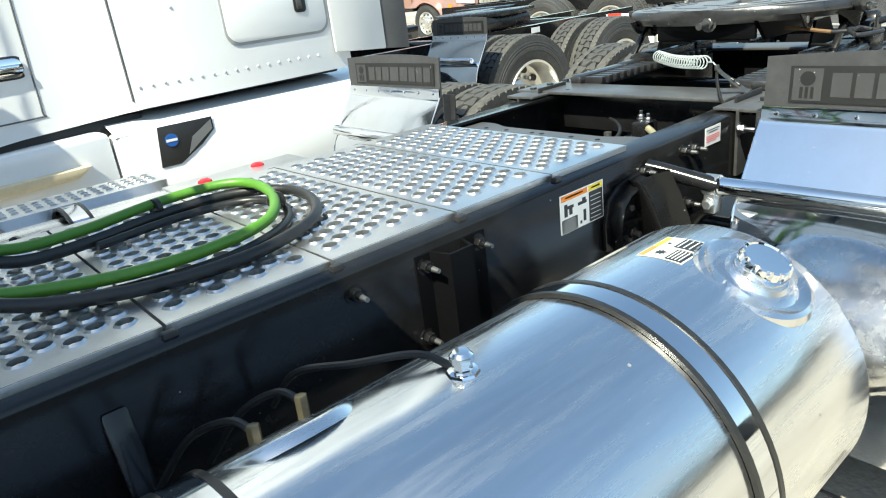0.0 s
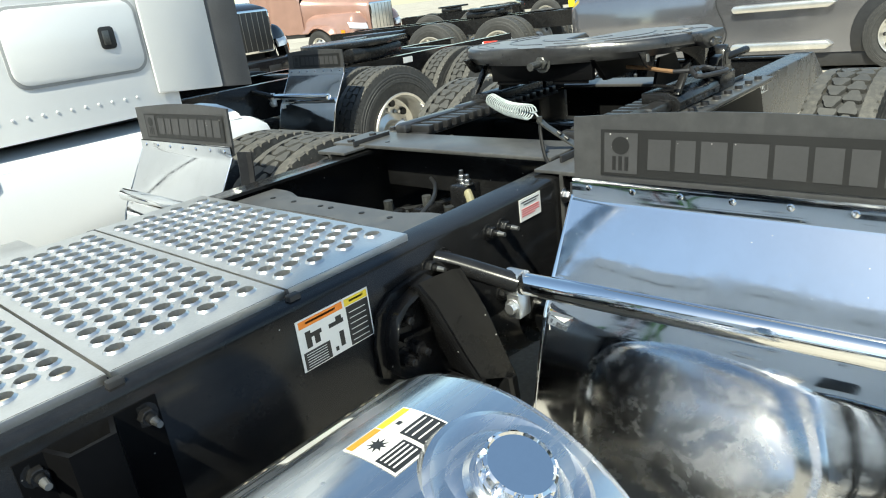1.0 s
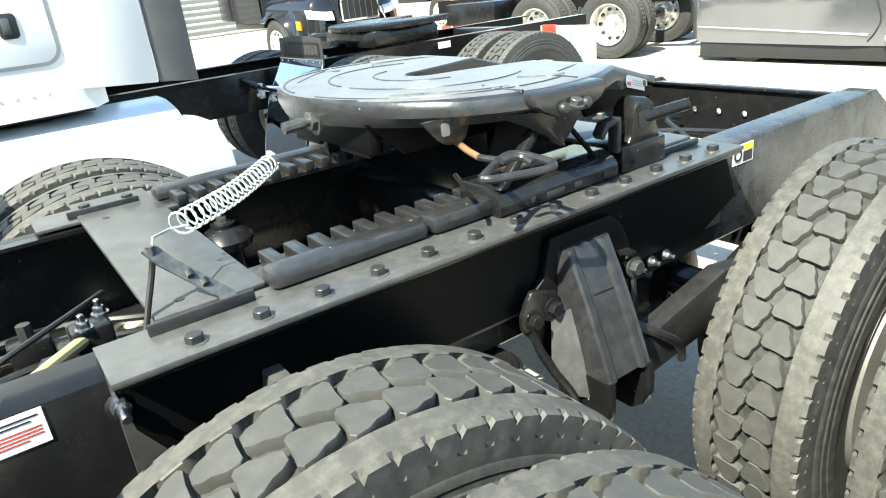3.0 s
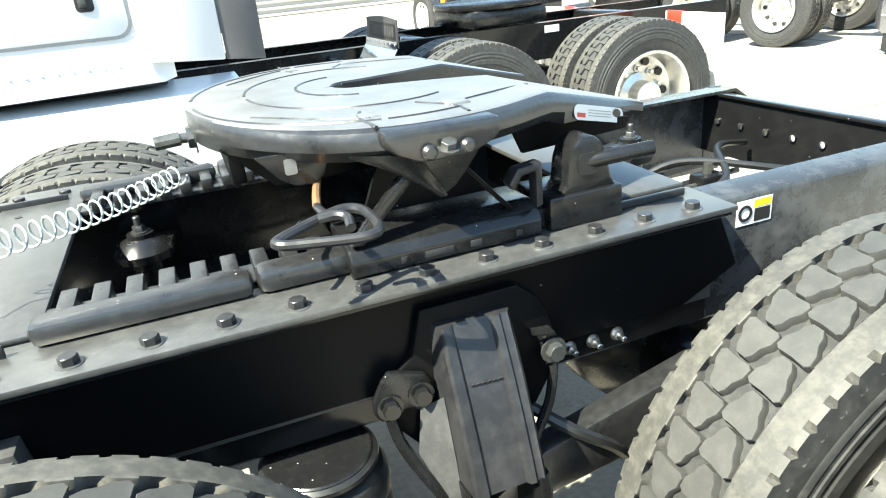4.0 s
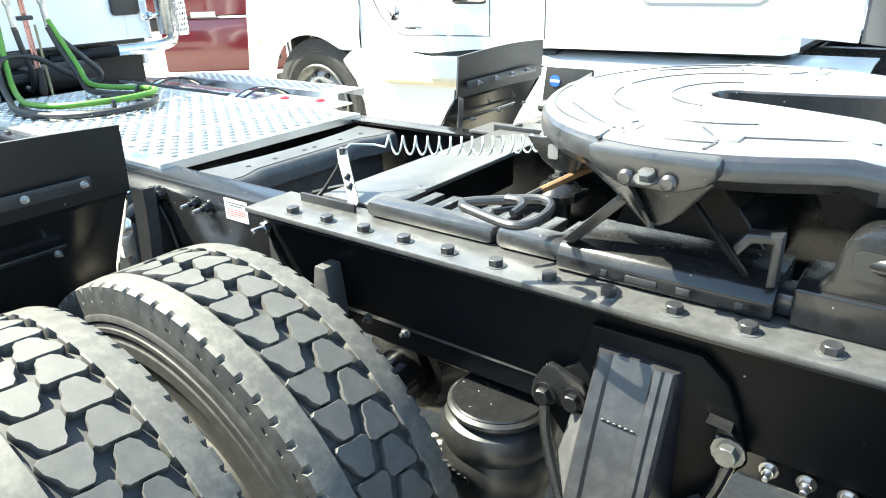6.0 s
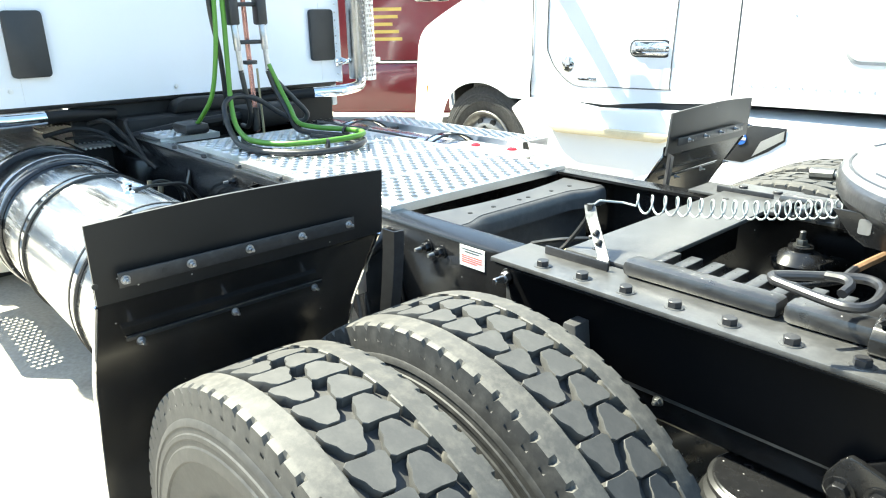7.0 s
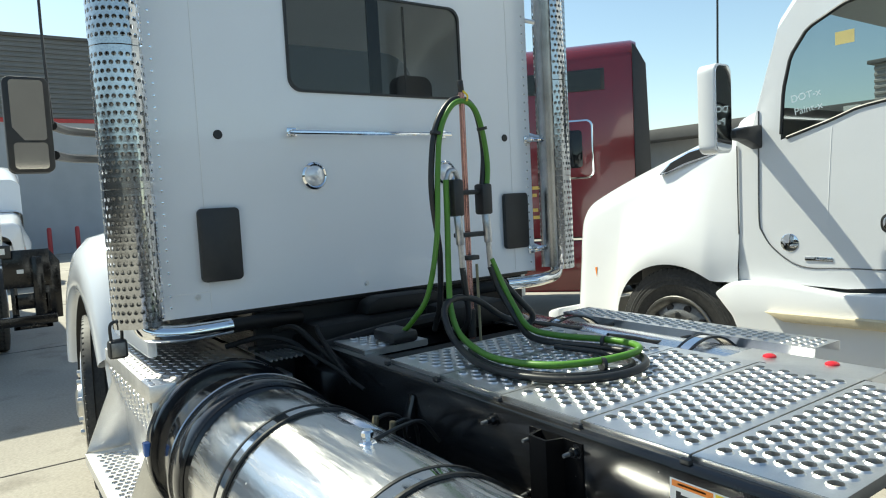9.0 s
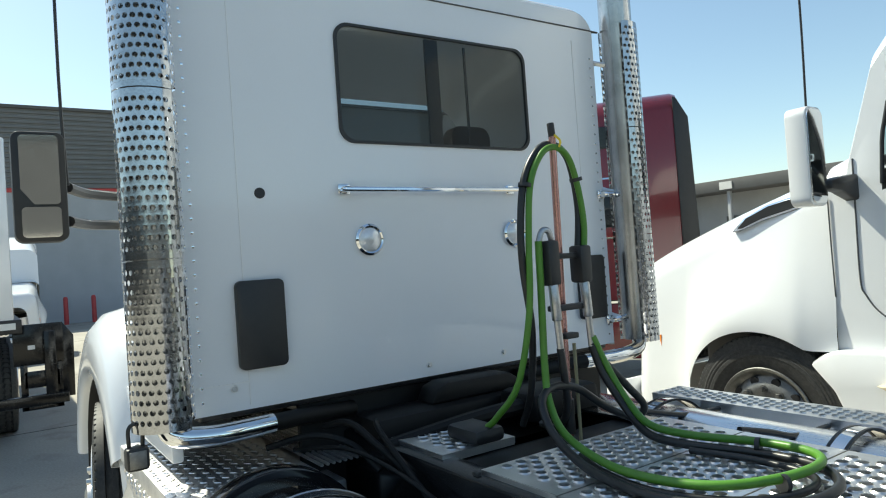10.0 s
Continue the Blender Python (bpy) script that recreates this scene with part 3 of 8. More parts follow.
def rail(side):
    """A pressed C-channel frame rail, open towards the middle, with rounded corners."""
    y, t, f = side * WEB, 0.009, 0.085
    out = [(y, LOW + 0.012), (y, TOP - 0.012), (y - side * 0.004, TOP - 0.004), (y - side * 0.012, TOP), (y - side * f, TOP), (y - side * f, TOP - t), (y - side * (t + 0.006), TOP - t),
           (y - side * t, TOP - t - 0.006), (y - side * t, LOW + t), (y - side * f, LOW + t), (y - side * f, LOW), (y - side * 0.012, LOW)]
    fr = part("frame_rail", prism(out, -3.4, 3.276, "yz"), BLACK, truck, "glossy black steel frame rail")
    part("rail_tail", prism(out, 3.2762, 4.02, "yz"), PALER_BLACK, fr, "paler tail of the rail")


rail(-1)
rail(1)
# tail ends of the rails, cut on a slope
for s in (-1, 1):
    part("rail_end", prism([(4.02, TOP), (4.08, TOP), (4.34, LOW + 0.08), (4.34, LOW), (4.02, LOW)], s * WEB, s * (WEB - 0.012), "xz", 0.002), PALER_BLACK, truck)
    part("rail_end", prism([(4.02, TOP - 0.001), (4.08, TOP - 0.001), (4.34, LOW + 0.079), (4.336, LOW + 0.07), (4.078, TOP - 0.011), (4.02, TOP - 0.011)], s * (WEB - 0.013), s * (WEB - 0.08), "xz"), BLACK, truck)

# crossmembers
own = bmesh.new()
edge = []
for k in range(33):
    y = -0.342 + 0.684 * k / 32
    q = max(0.0, min(1.0, (abs(y) - 0.19) / 0.10))
    edge.append((y, 1.447 - 0.036 * (abs(y) / 0.342) ** 2, 1.538 + 0.030 * q * q * (3 - 2 * q)))
for z0, z1 in ((0.962, 0.975), (0.747, 0.757)):
    prism([(b, y) for y, a, b in edge] + [(a, y) for y, a, b in edge[::-1]], z0, z1, "xy", bm=own)
box(1.485, 1.515, -0.34, 0.34, 0.76, 0.962, bm=own)
for sx in (-1, 1):
    rows = []
    for y, a, b in edge:
        x = b if sx > 0 else a
        drop = 0.055 if sx < 0 else 0.030
        rows.append([(x - sx * 0.010, y, 0.974), (x, y, 0.9735), (x + sx * 0.010, y, 0.969), (x + sx * 0.016, y, 0.960), (x + sx * 0.019, y, 0.945), (x + sx * 0.019, y, 0.945 - drop)])
    sheet(rows, 0.004, own)
cm = part("crossmember", own, DUSTY_SATIN, truck, "waisted black crossmember with rolled edges and bolt holes")
for y in (0.255, 0.160, 0.047, 0.006, -0.110, -0.207):
    part("bolt_hole", rod((1.501, y, 0.974), (1.501, y, 0.9762), 0.0075, n=12), BLACK_AND_SHADE, cm)
for y in (0.17, 0.05, -0.06, -0.16):
    part("nut", hex_bolt((1.429, y, 0.930), (-1, 0, 0), 0.011, 0.012, 0.012), BOLT, cm)
for x0, x1, name in ((1.955, 2.135, "cross_plate"), (3.105, 3.275, "cross_plate")):
    own = box(x0, x1, -0.355, 0.53 if x0 < 3 else 0.50, 1.000, 1.012, 0.003)
    cp = part(name, own, DUSTY, truck, "flat black steel cross plate, dusty on top")
    part("flange", box(x0 + 0.07, x0 + 0.08, -0.35, 0.35, 0.86, 1.000, 0.002), BLACK, cp)
    for yy in (-0.31, 0.31):
        part("bolt_hole", rod((x0 + 0.05, yy, 1.0115), (x0 + 0.05, yy, 1.0135), 0.008, n=12), PRINT, cp)
for x, z in ((-0.5, 0.93), (0.35, 0.93), (1.0, 0.93), (2.75, 0.93), (3.75, 0.70)):
    part("crossmember", box(x - 0.045, x + 0.045, -WEB + 0.02, WEB - 0.02, z - 0.16, z, 0.01), BLACK, truck)
own = pierced(8, 1, 0.10, 0.10, 0.0105, lambda u, v, w: (4.012 + w, -0.40 + u, 0.845 + v), 0.0, 12, (0.03, 0.03, 0.06, 0.03), 0.008)
box(4.0, 4.03, -WEB + 0.012, WEB - 0.012, 0.976, 0.986, 0.002, bm=own)
part("end_crossmember", own, BLACK, truck, "black end crossmember with a row of holes")

# mounting angles along the rails, with their bolts
for s in (-1, 1):
    own = prism([(s * 0.437, 0.80), (s * 0.437, 0.998), (s * 0.365, 0.998), (s * 0.365, 1.006), (s * 0.500, 1.006), (s * 0.500, 0.996), (s * 0.447, 0.996), (s * 0.447, 0.80)], 1.862, 3.275, "yz", 0.001)
    an = part("mounting_angle", own, DUSTY, truck, "dusty steel mounting angle bolted along the rail")
    # the flange's shadow on this leg is put into its darker paint
    part("web_leg", prism([(1.862, 0.994), (1.878, 0.90), (1.93, 0.815), (3.20, 0.80), (3.33, 0.86), (3.272, 0.994)], s * 0.448, s * 0.4505, "xz"), SHADED_BLACK, an, "black painted vertical leg")
    part("lower_edge", prism([(s * 0.448, 0.984), (s * 0.448, 0.9955), (s * 0.497, 0.9955), (s * 0.497, 0.989), (s * 0.470, 0.987)], 1.872, 3.265, "yz", 0.001), BLACK, an)
    part("guide_strip", box(1.935, 2.10, s * 0.394, s * 0.402, 1.006, 1.025, 0.002), SATIN, an, "short upright steel guide strip")
    part("guide_strip", box(2.935, 3.24, s * 0.392, s * 0.402, 1.006, 1.020, 0.002), SATIN, an)
    for k in range(-2, 11):
        bo = part("bolt", hex_bolt((2.186 + 0.1016 * k, s * 0.466, 1.007), (0, 0, 1), 0.0135, 0.0098, washer=False), SATIN, an)
        part("washer", lathe([(0.0, 0.0015), (0.0185, 0.0015), (0.019, 0.0)], "z", 16, (2.186 + 0.1016 * k, s * 0.466, 1.006)), DUSTY, bo)
    part("bolt", hex_bolt((1.868, s * 0.447, 0.945), (0, s, 0), 0.014, 0.014, 0.03), ZINC, an)
    for x, z in ((2.165, 0.80), (2.266, 0.797)):
        part("bolt", hex_bolt((x, s * 0.4505, z), (0, s, 0), 0.008, 0.008, 0.008), BOLT, an)
    for x in (2.953, 3.003, 3.055):
        part("bolt", hex_bolt((x, s * 0.4505, 0.785), (0, s, 0), 0.0095, 0.010, 0.014), ZINC, an)


def decal(name, x0, x1, z0, z1, y, side, label, parts, parent):
    """A printed label on a wall of the frame; parts are (x0, x1, z0, z1 as shares, material)."""
    d = part(name, box(x0, x1, y, y + side * 0.0012, z0, z1), PAPER, parent, label, smooth=0)
    by = {}
    for a, b, c, e, m in parts:
        own = by.setdefault(m.name, (bmesh.new(), m))[0]
        w, h = x1 - x0, z1 - z0
        box(x0 + a * w, x0 + b * w, y + side * 0.0012, y + side * 0.0018, z0 + c * h, z0 + e * h, bm=own)
    for own, m in by.values():
        part("print", own, m, d, smooth=0)
    return d


warn = [(0.03, 0.62, 0.83, 0.97, ORANGE), (0.65, 0.98, 0.83, 0.97, YELLOW), (0.66, 0.98, 0.02, 0.81, PRINT), (0.03, 0.38, 0.02, 0.36, PRINT),
        (0.09, 0.16, 0.42, 0.74, PRINT), (0.16, 0.30, 0.60, 0.68, PRINT), (0.20, 0.27, 0.44, 0.60, PRINT), (0.40, 0.60, 0.58, 0.66, PRINT), (0.50, 0.58, 0.66, 0.74, PRINT),
        (0.44, 0.48, 0.08, 0.16, PRINT), (0.52, 0.58, 0.12, 0.42, PRINT), (0.12, 0.52, 0.885, 0.925, PRINT), (0.72, 0.92, 0.885, 0.925, PRINT)]
for k in range(6):
    warn.append((0.06, 0.33, 0.06 + k * 0.05, 0.070 + k * 0.05, PAPER))
    warn.append((0.69, 0.93, 0.10 + k * 0.115, 0.114 + k * 0.115, PAPER))
decal("warning_label", 1.054, 1.216, 0.868, 0.963, -WEB - 0.0005, -1, "white warning label with orange and yellow headers", [w for w in warn if w[4] is not PAPER] , truck)
own = bmesh.new()
for a, b, c, e, m in warn:
    if m is PAPER:
        box(1.054 + a * 0.162, 1.054 + b * 0.162, -WEB - 0.0029, -WEB - 0.0022, 0.868 + c * 0.095, 0.868 + e * 0.095, bm=own)
tagged(part("label_print", own, PAPER, truck), kind="stuff")
decal("notice_label", 1.695, 1.780, 0.928, 0.981, -WEB - 0.0005, -1, "small white notice label with red lines",
      [(0.08, 0.92, 0.82, 0.86, PRINT), (0.2, 0.8, 0.70, 0.74, PRINT), (0.08, 0.92, 0.50, 0.535, REDPRINT), (0.08, 0.92, 0.40, 0.435, REDPRINT), (0.08, 0.92, 0.30, 0.335, REDPRINT), (0.08, 0.7, 0.20, 0.235, REDPRINT)], truck)
decal("tail_label", 3.338, 3.425, 0.927, 0.978, -WEB - 0.0005, -1, "white label with yellow header and black ring",
      [(0.48, 0.97, 0.66, 0.95, YELLOW), (0.50, 0.95, 0.08, 0.60, PRINT)], truck)
own = lathe([(0.011, 0), (0.017, 0), (0.017, 0.001), (0.011, 0.001)], "y", 20, (3.358, -WEB - 0.0032, 0.952), close=True)
part("ring_print", own, PRINT, truck)

# bolts and brackets on the near web
for x, z in ((0.48, 0.946), (0.646, 0.940), (0.79, 0.942), (0.631, 0.790), (1.379, 0.940), (1.425, 0.945), (1.576, 0.946), (1.626, 0.943), (1.60, 0.79)):
    wb = part("web_bolt", hex_bolt((x, -WEB, z), (0, -1, 0), 0.0128, 0.014, 0.012), CAST, truck)
    part("stud_end", rod((x, -WEB - 0.028, z), (x, -WEB - 0.046, z), 0.0062, 0.0048, n=10), DULL, wb, "bare stud end")
own = sheet([[(0.625, -WEB - 0.003, z), (0.66, -WEB - 0.004, z), (0.675, -WEB - 0.05, z), (0.735, -WEB - 0.05, z), (0.75, -WEB - 0.004, z), (0.81, -WEB - 0.003, z)] for z in (0.965, 0.60)], 0.007)
part("tank_bracket", own, SHADED_BLACK, truck, "folded black bracket bolted to the rail")
plate_line = [(1.205, 0.845), (1.222, 0.905), (1.262, 0.932), (1.345, 0.945), (1.40, 0.935), (1.45, 0.86), (1.50, 0.70), (1.38, 0.64), (1.32, 0.70), (1.262, 0.745), (1.208, 0.775)]
hg = part("spring_hanger", prism(plate_line, -WEB - 0.001, -WEB - 0.014, "xz", 0.006), GLOSS_CAST, truck, "glossy black cast spring hanger with a pocket and a forked arm")
rim_line = [(1.352, 0.936), (1.300, 0.926), (1.262, 0.914), (1.236, 0.893), (1.222, 0.850), (1.219, 0.790), (1.262, 0.748), (1.325, 0.705)]
rows = [[(x + 0.004, -WEB - 0.013, z), (x - 0.002, -WEB - 0.040 - 0.006 * math.sin(k), z), (x + 0.006, -WEB - 0.048, z - 0.005), (x + 0.014, -WEB - 0.040, z - 0.010), (x + 0.018, -WEB - 0.013, z - 0.012)] for k, (x, z) in enumerate(rim_line)]
part("rim", sheet(rows, 0), GLOSS_CAST, hg, "raised rim round the pocket", smooth=60)
# arm: (inner edge, outer edge) in x and z with how far each stands off the web
band = [((1.288, 0.942, 0.044), (1.388, 0.950, 0.078)), ((1.312, 0.895, 0.058), (1.412, 0.885, 0.094)), ((1.330, 0.840, 0.070), (1.432, 0.820, 0.106)), ((1.355, 0.770, 0.082), (1.452, 0.745, 0.116)), ((1.383, 0.705, 0.092), (1.475, 0.672, 0.122))]
rows = []
for (xa, za, da), (xb, zb, db) in band:
    dx, dz, dd = (xb - xa) / 10, (zb - za) / 10, (db - da) / 10
    at = lambda k, up: (xa + dx * k, -WEB - da - dd * k - up, za + dz * k)
    rows.append([(xa + 0.012, -WEB - 0.013, za)] + [at(k, up) for k, up in ((-0.2, -0.008), (0.0, 0.003), (0.5, 0.006), (1.0, 0.003), (1.5, -0.002), (5.0, -0.004), (8.6, -0.002), (9.1, 0.004), (9.6, 0.005), (10.1, 0.0), (10.3, -0.010))] + [(xb + 0.004, -WEB - 0.013, zb)])
own = sheet(rows, 0)
bmesh.ops.recalc_face_normals(own, faces=own.faces)
part("arm", own, GLOSS_CAST, hg, "broad flat arm with raised edges", smooth=40)
for xa, xb, d in ((1.383, 1.406, 0.094), (1.448, 1.476, 0.120)):
    z = 0.703 if xa < 1.4 else 0.682
    rows = [[(xa + q, -WEB - 0.02, z - h), (xa + q, -WEB - d + g, z - h), (xa + q + 0.006, -WEB - d + g - 0.006, z - h), (xb + q - 0.006, -WEB - d + g - 0.006, z - h), (xb + q, -WEB - d + g, z - h), (xb + q, -WEB - 0.02, z - h)] for q, h, g in ((0.0, 0.0, 0.0), (0.003, 0.05, -0.002), (0.004, 0.10, 0.0), (0.0, 0.15, 0.014), (-0.008, 0.175, 0.035))]
    part("prong", sheet(rows, 0.004), GLOSS_CAST, hg, "fork prong", smooth=40)
part("spring_eye", rod((1.43, -WEB - 0.10, 0.565), (1.43, -WEB - 0.015, 0.565), 0.036, n=20, bevel=0.004), CAST, hg)
part("web", sheet([[(1.240, -WEB - 0.014, 0.752), (1.240, -WEB - 0.042, 0.748)], [(1.305, -WEB - 0.014, 0.735), (1.305, -WEB - 0.066, 0.728)], [(1.385, -WEB - 0.014, 0.705), (1.385, -WEB - 0.090, 0.700)]], 0.014), GLOSS_CAST, hg, "lower web of the casting")
part("web", sheet([[(1.262, -WEB - 0.014, 0.845), (1.262, -WEB - 0.030, 0.842)], [(1.300, -WEB - 0.014, 0.838), (1.300, -WEB - 0.024, 0.836)], [(1.335, -WEB - 0.014, 0.836), (1.335, -WEB - 0.030, 0.834)]], 0.010), GLOSS_CAST, hg)
for x, z in ((1.268, 0.880), (1.262, 0.795), (1.300, 0.800)):
    part("bolt", hex_bolt((x, -WEB - 0.014, z), (0, -1, 0), 0.0155, 0.016, 0.018), GLOSS_CAST, hg)
part("spring_hanger", prism([(1.235, 0.80), (1.30, 0.935), (1.42, 0.935), (1.60, 0.60), (1.60, 0.50), (1.45, 0.50), (1.235, 0.74)], WEB + 0.001, WEB + 0.022, "xz", 0.006), CAST, truck)

# ---------------------------------------------------------------- deck plates behind the cab
EDGES = [1.375, 1.077, 0.773, 0.469, 0.165, -0.140]


def deck_plate(x1, x0, y0=-0.392, y1=0.392, nu=14):
    """One pressed deck plate: staggered drawn holes, plain borders, folded edges."""
    a, b = x0 + 0.003, x1 - 0.003
    pu, nv = (y1 - y0 - 0.07) / nu, 7
    pv = (b - a - 0.034) / nv
    bm = pierced(nu, nv, pu, pv, 0.0150, lambda u, v, w: (a + 0.017 + v, y0 + 0.035 + u, 1.006 + w), 0.0040, 10, (0.035, 0.035, 0.017, 0.017), 0.010)
    face_up(bm)
    dp = part("deck_plate", bm, DECK, truck, "pierced aluminium deck plate", smooth=40)
    for ya in (y0 - 0.003, y1):
        part("folded_edge", box(a, b, ya, ya + 0.003, 0.985, 1.0055), DECK, dp)
    for xa in (a, b - 0.003):
        part("folded_edge", box(xa, xa + 0.003, y0, y1, 0.98, 1.0055), DECK, dp)
    return dp


for x1, x0 in zip(EDGES, EDGES[1:]):
    deck_plate(x1, x0)
    for s in (-1, 1):
        part("deck_clip", box(x0 - 0.012, x0 + 0.012, s * 0.402, s * 0.418, 0.975, 1.002, 0.003), PLASTIC, truck)
deck_plate(-0.33, -0.65, -0.392, -0.11, 5)
part("deck_shelf", box(-0.33, -0.143, -0.39, 0.39, 0.955, 0.975, 0.004), BLACK_AND_SHADE, truck, "dark shelf round the pole's foot")
part("deck_bearer", box(-0.7, 1.37, -0.43, -0.37, 0.975, 0.982, 0.002), BLACK, truck)
part("deck_bearer", box(-0.7, 1.37, 0.37, 0.43, 0.975, 0.982, 0.002), BLACK, truck)
for x, s in ((0.64, 0.66), (0.835, 0.69)):
    own = lathe([(0.0, 0.012), (0.013, 0.010), (0.021, 0.005), (0.023, 0.0)], "z", 20, (x + 0.02, s, 0.957))
    part("marker_lamp", own, REDLENS, truck, "round red marker lamp")
part("lamp_bracket", box(0.55, 1.00, 0.455, 0.74, 0.948, 0.957, 0.003), DECK, truck)

# ---------------------------------------------------------------- near fuel tank
TY, TZ, TR = -0.808, 0.672, 0.285


def fuel_tank(y, x0, x1, label):
    """A polished tank with domed ends."""
    prof = [(0.0, x0 - 0.045)]
    for k in range(1, 7):
        a = math.pi / 2 * k / 6
        prof.append(((TR - 0.03) * math.sin(a) + 0.0, x0 - 0.045 * math.cos(a)))
    prof += [(TR - 0.012, x0 + 0.002), (TR - 0.003, x0 + 0.010), (TR, x0 + 0.022)]
    prof += [(TR, x0 + (x1 - x0) * k / 6) for k in range(1, 6)]
    prof += [(TR, x1 - 0.022), (TR - 0.003, x1 - 0.010), (TR - 0.012, x1 - 0.002)]
    for k in range(6, 0, -1):
        a = math.pi / 2 * k / 6
        prof.append(((TR - 0.03) * math.sin(a), x1 + 0.045 * math.cos(a)))
    prof.append((0.0, x1 + 0.045))
    return part("fuel_tank", lathe(prof, "x", 96, (0, y, TZ)), POLISHED, truck, label)


def strap(parent, x, y, w=0.055, r=TR + 0.003, mat=None):
    own = lathe([(r, x - w / 2), (r + 0.004, x - w / 2), (r + 0.004, x + w / 2), (r, x + w / 2)], "x", 72, (0, y, TZ), close=True)
    st = part("strap", own, mat or MIRROR_SHEET, parent, "polished strap with dark rubber edges")
    for sx in (-1, 1):
        own = lathe([(r - 0.002, x + sx * w / 2 - 0.005), (r + 0.006, x + sx * w / 2 - 0.005), (r + 0.006, x + sx * w / 2 + 0.005), (r - 0.002, x + sx * w / 2 + 0.005)], "x", 72, (0, y, TZ), close=True)
        part("rubber_edge", own, HOSE, st)


tank = fuel_tank(TY, -0.27, 1.092, "polished aluminium cylindrical fuel tank")
strap(tank, 0.70, TY)
strap(tank, 0.055, TY)
up = Vector((0, math.sin(radians(-26)), math.cos(radians(-26))))
cap_at = Vector((0.968, TY, TZ)) + up * (TR - 0.004)


def on_tank(bm, at, deg):
    return moved(bm, Matrix.Translation(at) @ Matrix.Rotation(radians(deg), 4, "X"))


neck = part("filler_neck", on_tank(lathe([(0.106, -0.012), (0.100, 0.000), (0.092, 0.004), (0.083, 0.000), (0.074, -0.001), (0.066, 0.004), (0.056, 0.005), (0.050, 0.012), (0.0, 0.013)], "z", 48), cap_at, 26), POLISHED, tank)
own = bmesh.new()
rings = []
for r, z, notch in ((0.042, 0.008, 0), (0.0455, 0.012, 0), (0.0455, 0.027, 0), (0.045, 0.032, 1), (0.0425, 0.041, 1), (0.039, 0.043, 0), (0.037, 0.040, 0), (0.0, 0.039, 0)):
    rings.append([own.verts.new(((r - (0.006 if notch and (k % 8) < 3 else 0)) * math.cos(math.pi * k / 48), (r - (0.006 if notch and (k % 8) < 3 else 0)) * math.sin(math.pi * k / 48), z - (0.006 if notch and (k % 8) < 3 else 0))) for k in range(96)])
for p, q in zip(rings, rings[1:]):
    for k in range(96):
        own.faces.new((p[k], p[(k + 1) % 96], q[(k + 1) % 96], q[k]))
bmesh.ops.remove_doubles(own, verts=own.verts, dist=1e-6)
bmesh.ops.recalc_face_normals(own, faces=own.faces)
part("filler_cap", on_tank(own, cap_at, 26), CHROME, tank, "knurled chrome filler cap")
noz_at = Vector((0.415, TY + 0.01, TZ + TR - 0.003))
own = lathe([(0.026, 0.0), (0.022, 0.006), (0.014, 0.008), (0.014, 0.018), (0.017, 0.020), (0.017, 0.030), (0.012, 0.035), (0.0, 0.036)], "z", 8)
part("vent_fitting", moved(own, Matrix.Translation(noz_at)), CHROME, tank, "chrome hexagon fitting")
part("vent_hose", tube([(0.415, TY + 0.03, 0.957), (0.40, TY + 0.09, 0.962), (0.34, TY + 0.17, 0.945), (0.29, -0.55, 0.92), (0.27, -0.48, 0.84)], 0.006, 8), HOSE, tank)
own = lathe([(0.118, -0.014), (0.112, -0.002), (0.104, 0.003), (0.094, 0.000), (0.080, -0.003), (0.060, 0.002), (0.052, 0.006), (0.0, 0.007)], "z", 44)
send_at = Vector((0.20, -0.657, TZ + 0.235))
part("sender_flange", on_tank(own, send_at, -33), POLISHED, tank, "embossed round flange in the tank top")
BRASS = surface("brass_fitting", (0.11, 0.095, 0.06), 0.4, metal=0.5, vary=0.3, scale=40)
for dx, dy in ((-0.028, 0.0), (0.052, 0.012)):
    ff = part("fuel_fitting", rod((0.20 + dx, -0.645 + dy, 0.885), (0.203 + dx, -0.64 + dy, 0.932), 0.010, n=6, bevel=0.002), BRASS, tank, "brass fuel line fitting")
    part("fuel_line", tube([(0.203 + dx, -0.64 + dy, 0.922), (0.19 + dx, -0.59 + dy, 0.922), (0.15 + dx, -0.52, 0.88), (0.10 + dx, -0.48, 0.80)], 0.006, 8), HOSE, ff)


def tank_patch(x0, x1, d0, d1, lift, bm, n=6):
    """A patch that follows the tank's round top, from d0 to d1 degrees off its crown."""
    rows = []
    for k in range(n + 1):
        a = radians(d0 + (d1 - d0) * k / n)
        rows.append([(x, TY + (TR + lift) * math.sin(a), TZ + (TR + lift) * math.cos(a)) for x in (x0, x1)])
    return sheet(rows, 0, bm)


lab = part("warning_label", tank_patch(0.882, 0.986, -7, 11, 0.0008, None), PAPER, tank, "white warning label with an orange and yellow header", smooth=0)
part("print", tank_patch(0.885, 0.933, 8.2, 10.6, 0.0014, None, 2), ORANGE, lab, smooth=0)
part("print", tank_patch(0.935, 0.983, 8.2, 10.6, 0.0014, None, 2), YELLOW, lab, smooth=0)
